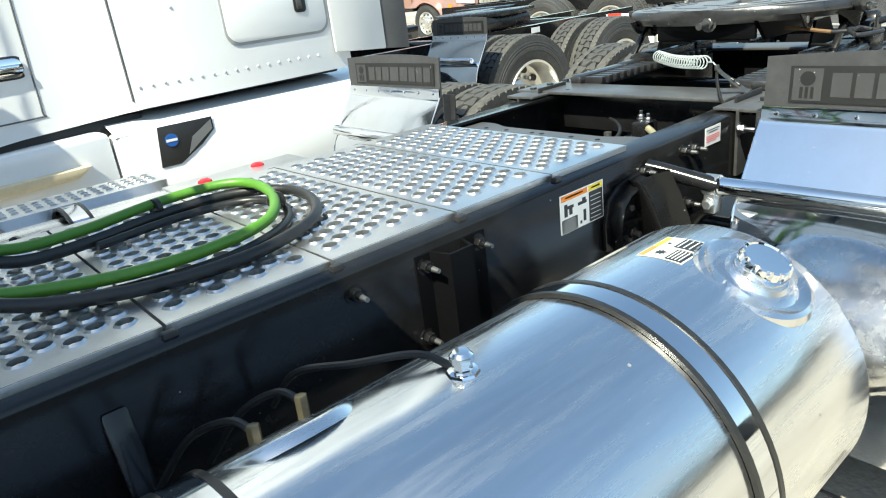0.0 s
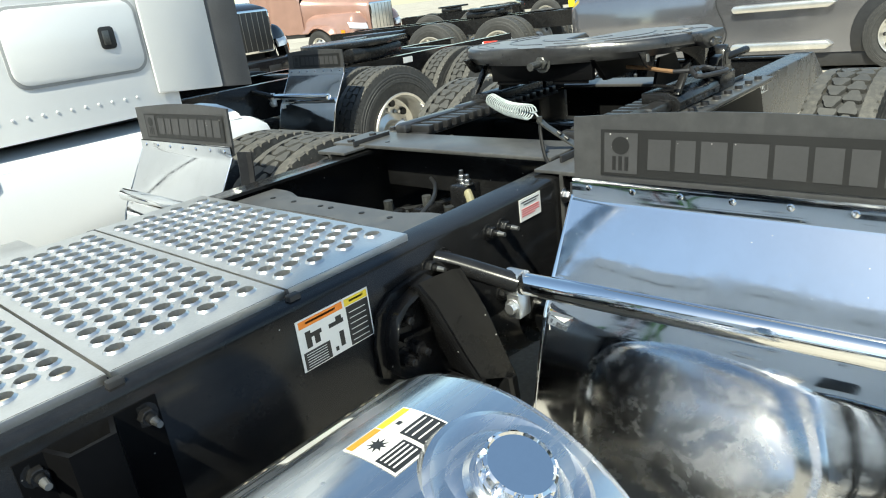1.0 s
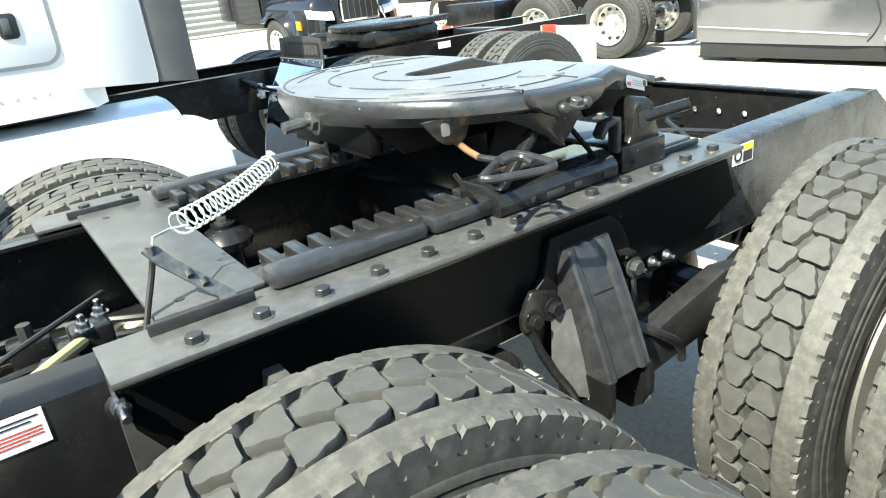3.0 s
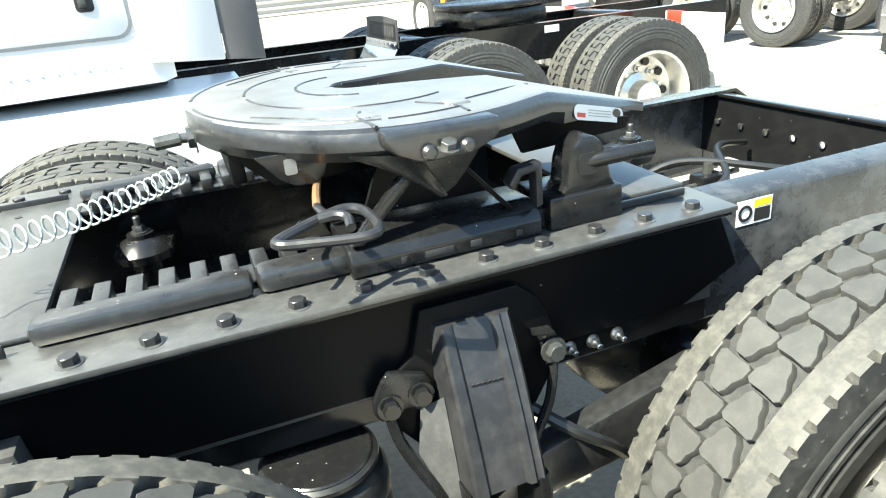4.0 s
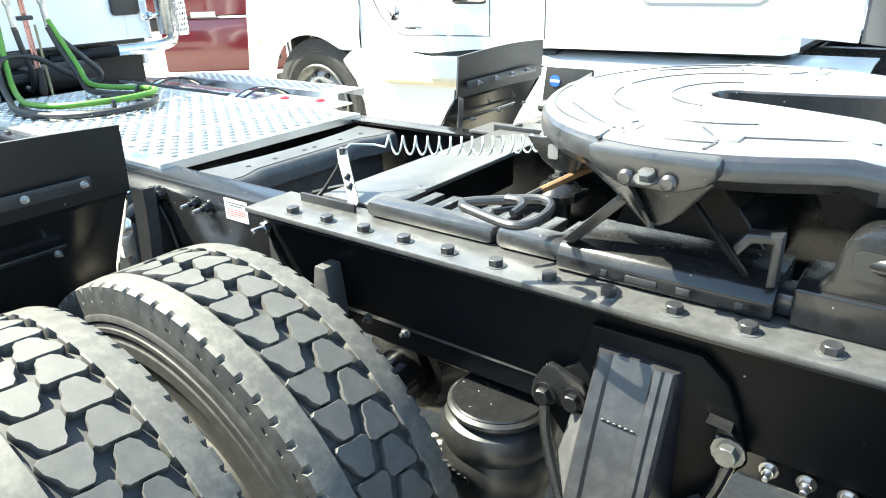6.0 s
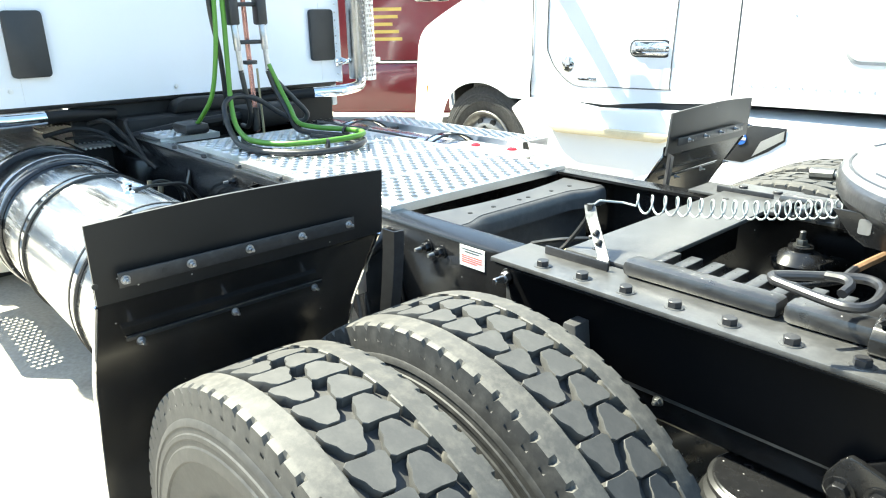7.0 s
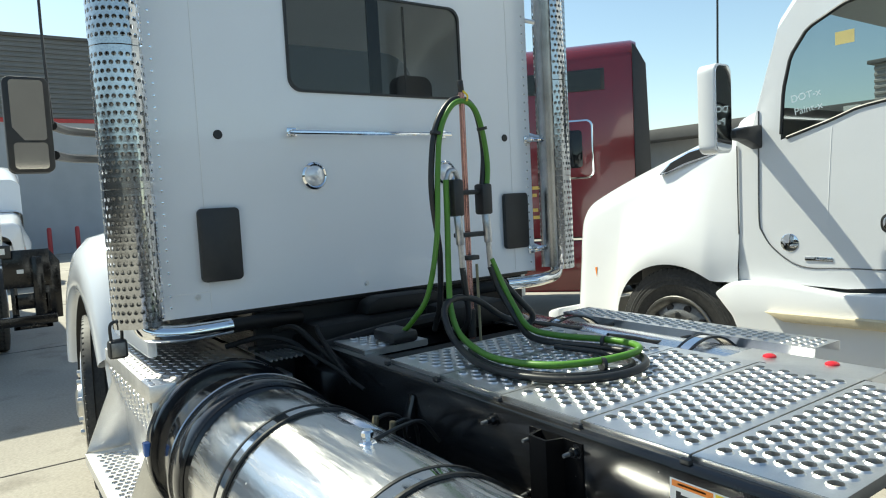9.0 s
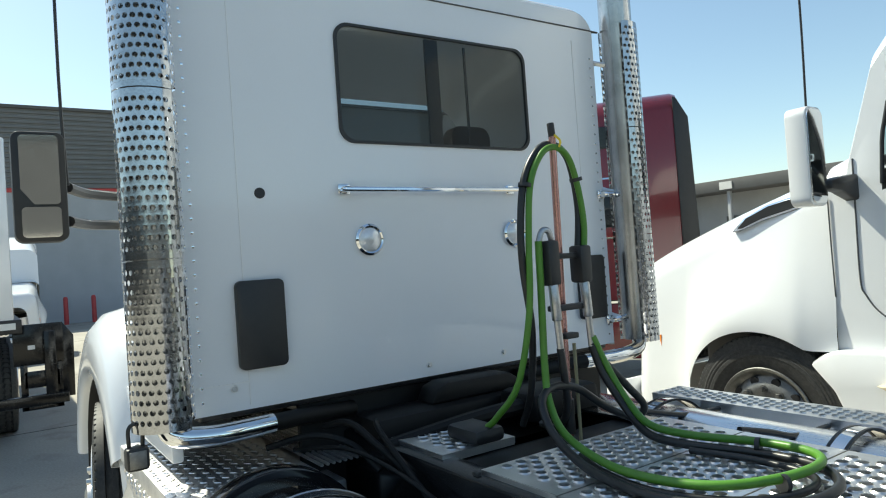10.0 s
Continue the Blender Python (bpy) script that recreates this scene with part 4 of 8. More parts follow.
for x0, x1, d0, d1 in ((0.938, 0.983, -6.4, 3.0), (0.885, 0.932, -6.4, 0.2)):
    part("print", tank_patch(x0, x1, d0, d1, 0.0014, None), PRINT, lab, smooth=0)
    own = bmesh.new()
    for k in range(4):
        d = d0 + 1.2 + k * (d1 - d0 - 2.0) / 3.4
        tank_patch(x0 + 0.004, x1 - 0.004, d, d + 0.45, 0.0019, own, 1)
    part("print", own, PAPER, lab, smooth=0)
own = bmesh.new()
for k in range(9):
    a, b = 2 * math.pi * k / 9, 2 * math.pi * (k + 0.5) / 9
    q = [(0.908 + 0.015 * math.cos(a), 4.2 + 3.0 * math.sin(a)), (0.908 + 0.006 * math.cos(b), 4.2 + 1.3 * math.sin(b)), (0.908 + 0.006 * math.cos(a - 0.35), 4.2 + 1.3 * math.sin(a - 0.35))]
    own.faces.new([own.verts.new((x, TY + (TR + 0.0014) * math.sin(radians(d)), TZ + (TR + 0.0014) * math.cos(radians(d)))) for x, d in q])
tank_patch(0.902, 0.914, 2.9, 5.5, 0.0014, own, 2)
tank_patch(0.950, 0.958, 5.4, 6.9, 0.0014, own, 1)
part("print", own, PRINT, lab, smooth=0)
plate = part("maker_plate", tank_patch(0.845, 0.955, 25, 31, 0.0008, None), surface("grey_plate", (0.55, 0.54, 0.5), 0.4), tank, "pale data plate with unreadable lines", smooth=0)
own = bmesh.new()
for k in range(2):
    tank_patch(0.855, 0.945, 26.5 + k * 2.0, 27.4 + k * 2.0, 0.0014, own, 1)
part("print", own, PAPER, plate, smooth=0)
# black drum before the tank, with its raised bands
drum = part("tank_cover", lathe([(0.0, -0.295), (0.27, -0.295), (0.284, -0.305), (0.288, -0.33), (0.288, -0.74), (0.278, -0.765), (0.0, -0.77)], "x", 72, (0, TY, TZ)), INK, truck, "glossy black drum cover before the tank")
for x0, x1, r in ((-0.30, -0.405, 0.302), (-0.655, -0.735, 0.312)):
    own = lathe([(0.286, x0), (r - 0.004, x0), (r, x0 - 0.006), (r, x1 + 0.006), (r - 0.004, x1), (0.286, x1)], "x", 72, (0, TY, TZ), close=True)
    part("band", own, INK, drum, "raised glossy black band")
for x in (-0.408, -0.738):
    own = lathe([(0.296, x - 0.004), (0.306, x - 0.005), (0.309, x), (0.306, x + 0.005), (0.296, x + 0.004)], "x", 72, (0, TY, TZ), close=True)
    part("band_edge", own, PIPE, drum)
part("clamp", box(-0.70, -0.66, TY - 0.325, TY - 0.295, TZ + 0.02, TZ + 0.07, 0.006), BLUE, drum, "small blue clamp")
# tank supports
for x in (0.70, 0.055):
    part("tank_step_bracket", prism([(-0.437, 0.93), (-0.437, 0.28), (-0.85, 0.28), (-0.80, 0.31), (-0.60, 0.40), (-0.49, 0.58), (-0.48, 0.80)], x - 0.02, x + 0.02, "yz", 0.004), BLACK, truck)

# far side tank with its pierced step
own = lathe([(0.0, -0.9), (TR - 0.03, -0.89), (TR, -0.86), (TR, 0.62), (TR - 0.03, 0.65), (0.0, 0.67)], "x", 64, (0, -TY, TZ - 0.03))
ftank = part("fuel_tank", own, POLISHED, truck, "polished aluminium fuel tank on the far side")
strap(ftank, 0.30, -TY, r=TR - 0.005)
strap(ftank, -0.45, -TY, r=TR - 0.005)
bm = pierced(4, 36, 0.042, 0.036, 0.011, lambda u, v, w: (-0.66 + v, 1.01 + u, 0.925 + w), 0.004, 8, (0.012, 0.012, 0.01, 0.01), 0.008)
face_up(bm)
box(-0.67, 0.65, 0.995, 0.998, 0.885, 0.925, bm=bm)
box(-0.67, 0.65, 1.19, 1.193, 0.885, 0.925, bm=bm)
part("tank_step", bm, DECK, truck, "pierced aluminium step on the tank", smooth=40)
part("tie_strap", tube([(0.1, 0.47, 0.985), (0.12, 0.6, 0.955), (0.13, 0.75, 0.915), (0.12, 0.98, 0.90)], 0.011, 8), HOSE, truck)
part("tie_strap", tube([(-0.35, 0.45, 0.99), (-0.33, 0.6, 0.955), (-0.32, 0.78, 0.915), (-0.33, 1.0, 0.90)], 0.011, 8), HOSE, truck)


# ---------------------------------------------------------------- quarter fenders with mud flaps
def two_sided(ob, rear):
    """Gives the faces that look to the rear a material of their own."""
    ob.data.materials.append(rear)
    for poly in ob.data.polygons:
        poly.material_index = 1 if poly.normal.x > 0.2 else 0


def quarter_fender(s):
    """A polished quarter fender before the drive tyres: bolted flap strip, bent sheet, rolled edge, stay tube and flap."""
    y0, y1 = s * 0.625, s * 1.245
    cols = [y0 + (y1 - y0) * k / 14 for k in range(15)]

    def wave(k):
        return 0.010 * math.sin(k / 14 * math.pi * 1.3)

    prof = [(1.6235, 1.071), (1.6205, 1.036), (1.612, 1.024), (1.576, 0.964), (1.537, 0.899), (1.500, 0.838)]
    for k in range(1, 15):
        a = k / 14
        prof.append((1.500 - 0.110 * math.sin(a * 1.5) - 0.01 * a, 0.838 - 0.51 * a))
    rows = [[(x + 0.0012 * math.sin(z * 31) * math.sin(i * 0.9) * (1 if z < 0.84 else 0.12), y, z) for i, y in enumerate(cols)] for x, z in prof]
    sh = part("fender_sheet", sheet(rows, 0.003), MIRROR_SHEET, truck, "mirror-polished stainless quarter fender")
    # rear faces black, front faces polished
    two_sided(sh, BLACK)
    for y in (y0, y1):
        part("rolled_edge", tube([(x, y, z) for x, z in prof[1::2]], 0.0045, 8, 3), MIRROR_SHEET, sh)
    rows = []
    for z, lean in ((1.040, 0.0), (1.075, 0.004), (1.13, 0.008), (1.188, 0.012)):
        rows.append([(1.632 + lean + wave(i) * (z - 1.03) * 5, y + (s * 0.0), z + (0.012 * math.sin(i / 14 * math.pi) if z > 1.15 else 0)) for i, y in enumerate(cols)])
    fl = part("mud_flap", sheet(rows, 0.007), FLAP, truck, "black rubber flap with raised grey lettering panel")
    # rear faces in the darker rubber
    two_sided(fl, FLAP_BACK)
    for k in range(7):
        y = y0 + (y1 - y0) * (0.06 + 0.88 * k / 6)
        part("screw", lathe([(0.0, -0.006), (0.005, -0.005), (0.0075, 0.0)], "x", 12, (1.621, y, 1.054)), CHROME, fl)
    part("back_strip", box(1.652, 1.656, min(y0, y1) + 0.035, max(y0, y1) - 0.09, 1.072, 1.100, 0.001), SATIN, fl, "flat dark metal strip with bolts")
    for k in range(5):
        y = y0 + (y1 - y0) * (0.17 + 0.755 * k / 4)
        part("screw", hex_bolt((1.656, y, 1.086), (1, 0, 0), 0.006, 0.006, 0.010), ZINC, fl)
        part("strip_hole", rod((1.6555, y + s * 0.05, 1.086), (1.6566, y + s * 0.05, 1.086), 0.0055, n=10), PRINT, fl)

    def on_flap(u, v, lift):
        """u along the flap from its front reading's left to right, v up, both as shares."""
        i = 14 * u
        y = -0.625 - 0.62 * u if s < 0 else 1.245 - 0.62 * u
        z = 1.072 + v * 0.110
        k = i if s < 0 else 14 - i
        x = 1.632 + 0.004 + (z - 1.075) / 0.113 * 0.008 + wave(k) * (z - 1.03) * 5
        return (x - 0.0085 - lift, y, z)

    def patch(u0, u1, v0, v1, lift, bm):
        n = max(1, int((u1 - u0) * 24))
        sheet([[on_flap(u0 + (u1 - u0) * k / n, v, lift) for k in range(n + 1)] for v in (v0, v1)], 0, bm)
        return bm

    own = patch(0.095, 0.95, 0.08, 0.86, 0.0016, bmesh.new())
    part("lettering_panel", own, FLAP_DARK, fl, "darker panel", smooth=0)
    part("raised_bar", patch(0.108, 0.215, 0.13, 0.81, 0.0026, bmesh.new()), FLAP_TEXT, fl, smooth=0)
    for k, wd in enumerate((0.068, 0.058, 0.072, 0.092, 0.080, 0.066, 0.060, 0.070)):
        u = 0.247 + sum((0.068, 0.058, 0.072, 0.092, 0.080, 0.066, 0.060, 0.070)[:k]) + k * 0.0145
        part("raised_bar", patch(u, u + wd, 0.22, 0.72, 0.0026, bmesh.new()), FLAP_TEXT, fl, "raised grey bar", smooth=0)
    own = lathe([(0.0, 0.0), (1.0, 0.0)], "z", 24)
    for v in own.verts:
        v.co = on_flap(0.161 + 0.028 * v.co.x, 0.60 + 0.15 * v.co.y, 0.0034)
    part("emblem", own, FLAP_DARK, fl, smooth=0)
    for du in (-0.02, 0.0, 0.02):
        part("emblem_bar", patch(0.161 + du - 0.006, 0.161 + du + 0.006, 0.18, 0.42, 0.0034, bmesh.new()), FLAP_DARK, fl, smooth=0)
    if s < 0:
        own = bmesh.new()
        own.faces.new([own.verts.new(q) for q in ((1.4965, -0.634, 0.837), (1.4960, -0.688, 0.834), (1.4860, -0.676, 0.806), (1.4830, -0.640, 0.798))])
        part("torn_label", own, PAPER, sh, "torn white label on the sheet", smooth=0)
    # stay tube with its collar and arm
    arm = part("stay_arm", tube([(1.405, s * WEB, 0.945), (1.42, s * 0.475, 0.935), (1.455, s * 0.60, 0.903)], 0.021, 12), BLACK, truck, "black stay arm bolted to the rail")
    part("stay_tube", rod((1.463, s * 0.56, 0.902), (1.488, s * 1.20, 0.899), 0.0225, n=20, bevel=0.004), CHROME, arm, "chrome stay tube")
    own = lathe([(0.0225, -0.018), (0.027, -0.018), (0.027, 0.018), (0.0225, 0.018)], "y", 20, (1.462, s * 0.585, 0.902), close=True)
    box(1.445, 1.485, s * 0.57, s * 0.60, 0.83, 0.885, 0.004, bm=own)
    hex_bolt((1.445, s * 0.585, 0.855), (-1, 0, 0), 0.012, 0.010, bm=own)
    part("collar", own, DECK, arm, "plated clamp with bolt")
    ls = part("stay_strip", box(1.580, 1.583, min(y0, y1) + 0.05, max(y0, y1) - 0.14, 0.938, 0.946, 0.001), FLAP_BACK, sh, "dark lower strip with bright edge and bolts")
    part("bright_edge", box(1.578, 1.587, min(y0, y1) + 0.05, max(y0, y1) - 0.14, 0.947, 0.950), PIPE, ls)
    for q in (0.12, 0.43, 0.74):
        part("screw", hex_bolt((1.585, y0 + (y1 - y0) * (1 - q), 0.934), (1, 0, 0), 0.006, 0.006, 0.012), ZINC, ls)
    rows = []
    for k in range(9):
        a = k / 8
        rows.append([(1.640 - 0.075 * a ** 1.6, s * 0.628, 1.050 - 0.42 * a), (1.668 - 0.085 * a ** 1.6, s * 0.616, 1.045 - 0.42 * a), (1.672 - 0.085 * a ** 1.6, s * 0.590, 1.045 - 0.42 * a)])
    part("edge_band", sheet(rows, 0.004), SATIN, sh, "curved black rubber band along the sheet's edge")


before = set(bpy.data.objects)
quarter_fender(-1)
FENDER = [ob for ob in bpy.data.objects if ob not in before and ob.parent == truck]
quarter_fender(1)

# ---------------------------------------------------------------- drive axles
for x in (2.055, 3.405):
    for s in (-1, 1):
        dual(truck, x, s)
    part("axle", rod((x, -1.0, 0.503), (x, 1.0, 0.503), 0.075, n=20), BLACK, truck)
    part("axle_housing", lathe([(0.0, -0.24), (0.12, -0.22), (0.21, -0.1), (0.22, 0.0), (0.21, 0.1), (0.12, 0.22), (0.0, 0.24)], "y", 28, (x, 0, 0.52)), CAST, truck, "black cast axle housing")
    part("brake_drum", rod((x, -0.62, 0.503), (x, -0.45, 0.503), 0.21, n=28), CAST, truck)
part("drive_shaft", rod((-1.2, 0, 0.62), (2.0, 0.05, 0.56), 0.055, n=16), BLACK, truck)
part("drive_shaft", rod((2.2, 0.05, 0.56), (3.3, 0.05, 0.56), 0.055, n=16), BLACK, truck)
for s in (-1, 1):
    for x in (2.48, 3.74):
        prof = [(0.0, 0.722), (0.092, 0.722), (0.099, 0.717), (0.100, 0.710), (0.092, 0.704), (0.090, 0.697), (0.104, 0.690), (0.112, 0.675), (0.114, 0.655), (0.110, 0.640), (0.106, 0.634), (0.111, 0.622), (0.114, 0.595), (0.110, 0.560), (0.098, 0.53), (0.09, 0.47), (0.085, 0.40), (0.0, 0.40)]
        air = part("air_spring", lathe(prof, "z", 40, (x, s * 0.437, 0)), HOSE, truck, "glossy black rubber air spring with ringed bellows")
        part("top_plate", lathe([(0.0, 0.7265), (0.088, 0.7260), (0.091, 0.7235), (0.090, 0.7215)], "z", 36, (x, s * 0.437, 0)), CAST, air, "round black top plate")
        own = bmesh.new()
        for k in range(5):
            a = radians(-122 + 8 * k) if s < 0 else radians(122 - 8 * k)
            q = Vector((x + 0.1145 * math.cos(a), s * 0.437 + 0.1145 * math.sin(a), 0.598))
            box(q.x - 0.005, q.x + 0.005, q.y - 0.003, q.y + 0.003, q.z - 0.009, q.z + 0.009, 0.001, bm=own)
        part("raised_bars", own, HOSE, air)
    # suspension hanger between the axles
    own = prism([(2.672, 0.950), (2.845, 0.950), (2.885, 0.915), (2.905, 0.870), (2.925, 0.79), (2.87, 0.70), (2.82, 0.62), (2.69, 0.62), (2.66, 0.68), (2.590, 0.77), (2.60, 0.83), (2.65, 0.87)], s * 0.4515, s * 0.470, "xz", 0.006)
    hg = part("suspension_hanger", own, SHADED_BLACK, truck, "black cast suspension hanger below the rail")
    rows = []
    for k in range(13):
        z = 0.920 - 0.26 * k / 12
        d = 0.920 - z
        y = 0.493 + 0.50 * d - 0.33 * d * d
        w = 0.004 * math.sin(d * 5)
        rows.append([(2.684 - w, s * 0.452, z), (2.695 - w, s * (y - 0.004), z), (2.700 - w, s * (y + 0.001), z), (2.714, s * (y - 0.001), z), (2.719, s * (y - 0.006), z), (2.782, s * (y - 0.006), z), (2.787, s * (y + 0.002), z), (2.797, s * (y + 0.003), z),
                     (2.801, s * (y - 0.001), z), (2.808, s * (y - 0.001), z), (2.813, s * (y + 0.001), z), (2.819, s * (y - 0.006), z), (2.826, s * 0.452, z)])
    own = sheet(rows, 0)
    own.faces.new([v for v in own.verts if abs(v.co.z - 0.920) < 1e-5])
    bmesh.ops.recalc_face_normals(own, faces=own.faces)
    part("channel", own, SATIN, hg, "flat-faced cast block with edge ridges and unreadable raised letters")
    for k in range(6):
        x, z = 2.728 + k * 0.0095, 0.826 - k * 0.0004
        y = 0.493 + 0.50 * (0.92 - z) - 0.33 * (0.92 - z) ** 2 - 0.006
        part("raised_bar", moved(box(-0.0032, 0.0032, -0.0012, 0.0012, -0.006, 0.006, 0.0008), Matrix.Translation((x, s * y, z)) @ Matrix.Rotation(radians(s * -25), 4, "X")), SATIN, hg)
    for xa, xb in ((2.684, 0.022), (2.800, 0.026)):
        rows = [[(xa, s * 0.46, z), (xa, s * y, z), (xa + 0.006, s * (y + 0.006), z), (xa + xb - 0.006, s * (y + 0.006), z), (xa + xb, s * y, z), (xa + xb, s * 0.46, z)] for z, y in ((0.662, 0.595), (0.63, 0.602), (0.59, 0.600), (0.555, 0.585), (0.535, 0.560))]
        part("prong", sheet(rows, 0.004), GLOSS_CAST, hg, "fork prong", smooth=40)
    for bx, bz in ((2.601, 0.800), (2.655, 0.808)):
        part("bolt", hex_bolt((bx, s * 0.484, bz), (0, s, 0), 0.0155, 0.014), CAST, hg)
    part("bolt", hex_bolt((2.901, s * 0.484, 0.816), (0, s, 0), 0.017, 0.015), BOLT, hg)
    own = prism([(2.574, 0.792), (2.576, 0.816), (2.592, 0.846), (2.606, 0.862), (2.622, 0.858), (2.668, 0.842), (2.676, 0.826), (2.672, 0.790), (2.650, 0.776), (2.636, 0.786), (2.620, 0.786), (2.604, 0.772), (2.584, 0.776)], s * 0.4705, s * 0.484, "xz", 0.004)
    part("ear", own, CAST, hg, "rounded cast lug with two bolts")
    own = sheet([[(2.866, s * 0.4705, 0.862), (2.900, s * 0.4705, 0.858)], [(2.866, s * 0.492, 0.858), (2.902, s * 0.492, 0.854)], [(2.880, s * 0.480, 0.834), (2.915, s * 0.480, 0.832)], [(2.882, s * 0.484, 0.826), (2.920, s * 0.484, 0.824)], [(2.886, s * 0.484, 0.790), (2.914, s * 0.484, 0.790)]], 0.010)
    part("ear", own, CAST, hg, "bent lug with one bolt")
    part("brace", tube([(2.600, s * 0.478, 0.780), (2.608, s * 0.490, 0.735), (2.630, s * 0.505, 0.680), (2.665, s * 0.525, 0.610), (2.69, s * 0.53, 0.52)], 0.010, 8), CAST, hg)
    part("brace", tube([(2.905, s * 0.478, 0.79), (2.885, s * 0.495, 0.725), (2.845, s * 0.51, 0.66), (2.82, s * 0.52, 0.58)], 0.009, 8), CAST, hg)
    part("side_web", sheet([[(2.655, s * 0.478, 0.780), (2.690, s * 0.50, 0.800)], [(2.640, s * 0.490, 0.70), (2.690, s * 0.53, 0.70)], [(2.672, s * 0.52, 0.61), (2.690, s * 0.55, 0.61)]], 0.006), DUSTY_SATIN, hg)
    part("torque_beam", prism([(2.74, 0.56), (2.86, 0.635), (3.20, 0.715), (3.36, 0.69), (3.36, 0.60), (2.84, 0.53)], s * 0.465, s * 0.520, "xz", 0.008), ROUGHCAST, truck, "rough black suspension beam")
    part("torque_beam", prism([(2.75, 0.40), (2.30, 0.50), (2.14, 0.56), (2.14, 0.48), (2.70, 0.36)], s * 0.50, s * 0.57, "xz", 0.008), CAST, truck)
    part("brake_hose", tube([(2.86, s * 0.47, 0.70), (2.92, s * 0.52, 0.66), (3.0, s * 0.53, 0.60), (3.06, s * 0.5, 0.52)], 0.012, 8), HOSE, truck)
    part("angle_stop", prism([(2.045, 0.79), (2.068, 0.915), (2.098, 0.915), (2.112, 0.79)], s * 0.452, s * 0.500, "xz", 0.003), DUSTY_SATIN, truck)

# shock towers and air lines inside the frame
for x, y in ((3.560, 0.205), (2.245, 0.240)):
    own = lathe([(0.0, 0.60), (0.035, 0.60), (0.035, 0.875), (0.062, 0.885), (0.066, 0.905), (0.050, 0.925), (0.030, 0.935), (0.030, 0.945), (0.0, 0.946)], "z", 28, (x, y, 0))
    sk = part("shock_absorber", own, CAST, truck, "black shock absorber with capped top")
    part("top_nut", hex_bolt((x, y, 0.945), (0, 0, 1), 0.014, 0.014, 0.022), BOLT, sk)
    if x > 3:
        own = sheet([[(x - 0.05, y - 0.075, 0.905), (x + 0.03, y - 0.07, 0.91)], [(x - 0.075, y - 0.02, 0.935), (x + 0.045, y - 0.01, 0.93)], [(x - 0.10, y + 0.03, 0.925), (x - 0.02, y + 0.055, 0.925)], [(x - 0.14, y + 0.04, 0.88), (x - 0.07, y + 0.07, 0.88)], [(x - 0.15, y + 0.045, 0.80), (x - 0.08, y + 0.075, 0.80)]], 0.03)
        part("cast_arm", own, ROUGHCAST, sk, "rounded cast bracket arm")
        part("tower", rod((x - 0.01, y, 0.60), (x - 0.01, y, 0.90), 0.045, n=20), BLACK, sk)
    part("mount", sheet([[(x - 0.05, y + 0.02, 0.90), (x - 0.07, y + 0.12, 0.89), (x - 0.05, WEB - 0.02, 0.86)], [(x + 0.06, y - 0.03, 0.915), (x + 0.07, y + 0.10, 0.905), (x + 0.08, WEB - 0.02, 0.87)]], 0.018), CAST, sk)
random.seed(4)
for k in range(6):
    y = -0.30 + 0.11 * k
    own = tube([(1.62, y, 0.80 + 0.02 * random.random()), (1.85, y + random.uniform(-.05, .05), 0.82), (2.1, y * 0.6, 0.80), (2.5, y * 0.7 + 0.1, 0.78), (3.0, y * 0.8, 0.79), (3.9, y, 0.80)], 0.009, 7, 6)
    part("air_line", own, HOSE, truck)
for k, (x, y) in enumerate(((1.80, -0.12), (1.86, 0.02), (1.78, 0.10), (2.30, 0.02), (2.42, -0.1), (3.66, 0.0), (3.72, -0.2))):
    own = box(x - 0.04, x + 0.04, y - 0.03, y + 0.03, 0.80, 0.87, 0.008)
    vb = part("brake_valve", own, CAST, truck, "black brake valve with fittings")
    part("fitting", rod((x, y, 0.865), (x, y, 0.90), 0.014, n=8), BOLT, vb)
    part("fitting", rod((x - 0.07, y, 0.84), (x + 0.07, y, 0.84), 0.010, n=8), BOLT, vb)
part("air_tube", tube([(1.64, -0.33, 0.905), (1.72, -0.27, 0.918), (1.80, -0.20, 0.925), (1.87, -0.13, 0.925)], 0.0115, 10), OLIVE, truck, "olive nylon air tube")
own = box(1.845, 1.915, -0.145, -0.085, 0.86, 0.945, 0.008)
vb = part("brake_valve", own, CAST, truck, "black valve block with fittings")
for dx, dy in ((0.0, -0.03), (0.035, 0.02)):
    part("fitting", hex_bolt((1.87 + dx, -0.105 + dy, 0.944), (0, 0, 1), 0.011, 0.012, 0.014), ZINC, vb)
part("air_tube", tube([(1.66, -0.12, 0.90), (1.76, -0.10, 0.93), (1.86, -0.02, 0.935), (1.93, 0.06, 0.93)], 0.006, 8), HOSE, truck)
own = bmesh.new()
tube([(3.45, 0.1, 0.83), (3.6, 0.05, 0.90), (3.8, -0.1, 0.88), (3.98, -0.2, 0.84)], 0.010, 8, bm=own)
tube([(3.45, -0.05, 0.83), (3.62, -0.1, 0.88), (3.78, 0.1, 0.90), (3.98, 0.2, 0.86)], 0.010, 8, bm=own)
tube([(3.40, 0.36, 0.95), (3.44, 0.34, 1.01), (3.47, 0.30, 0.95), (3.5, 0.2, 0.86)], 0.009, 8, bm=own)
part("tail_hose", own, HOSE, truck)

# ---------------------------------------------------------------- fifth wheel coupling
FX, FZ = 2.735, 1.240


def fz(x):
    """Height of the coupling's top, which dips to the rear."""
    return FZ - 0.012 * (x - FX) - (0.26 * (x - 2.97) if x > 2.97 else 0)


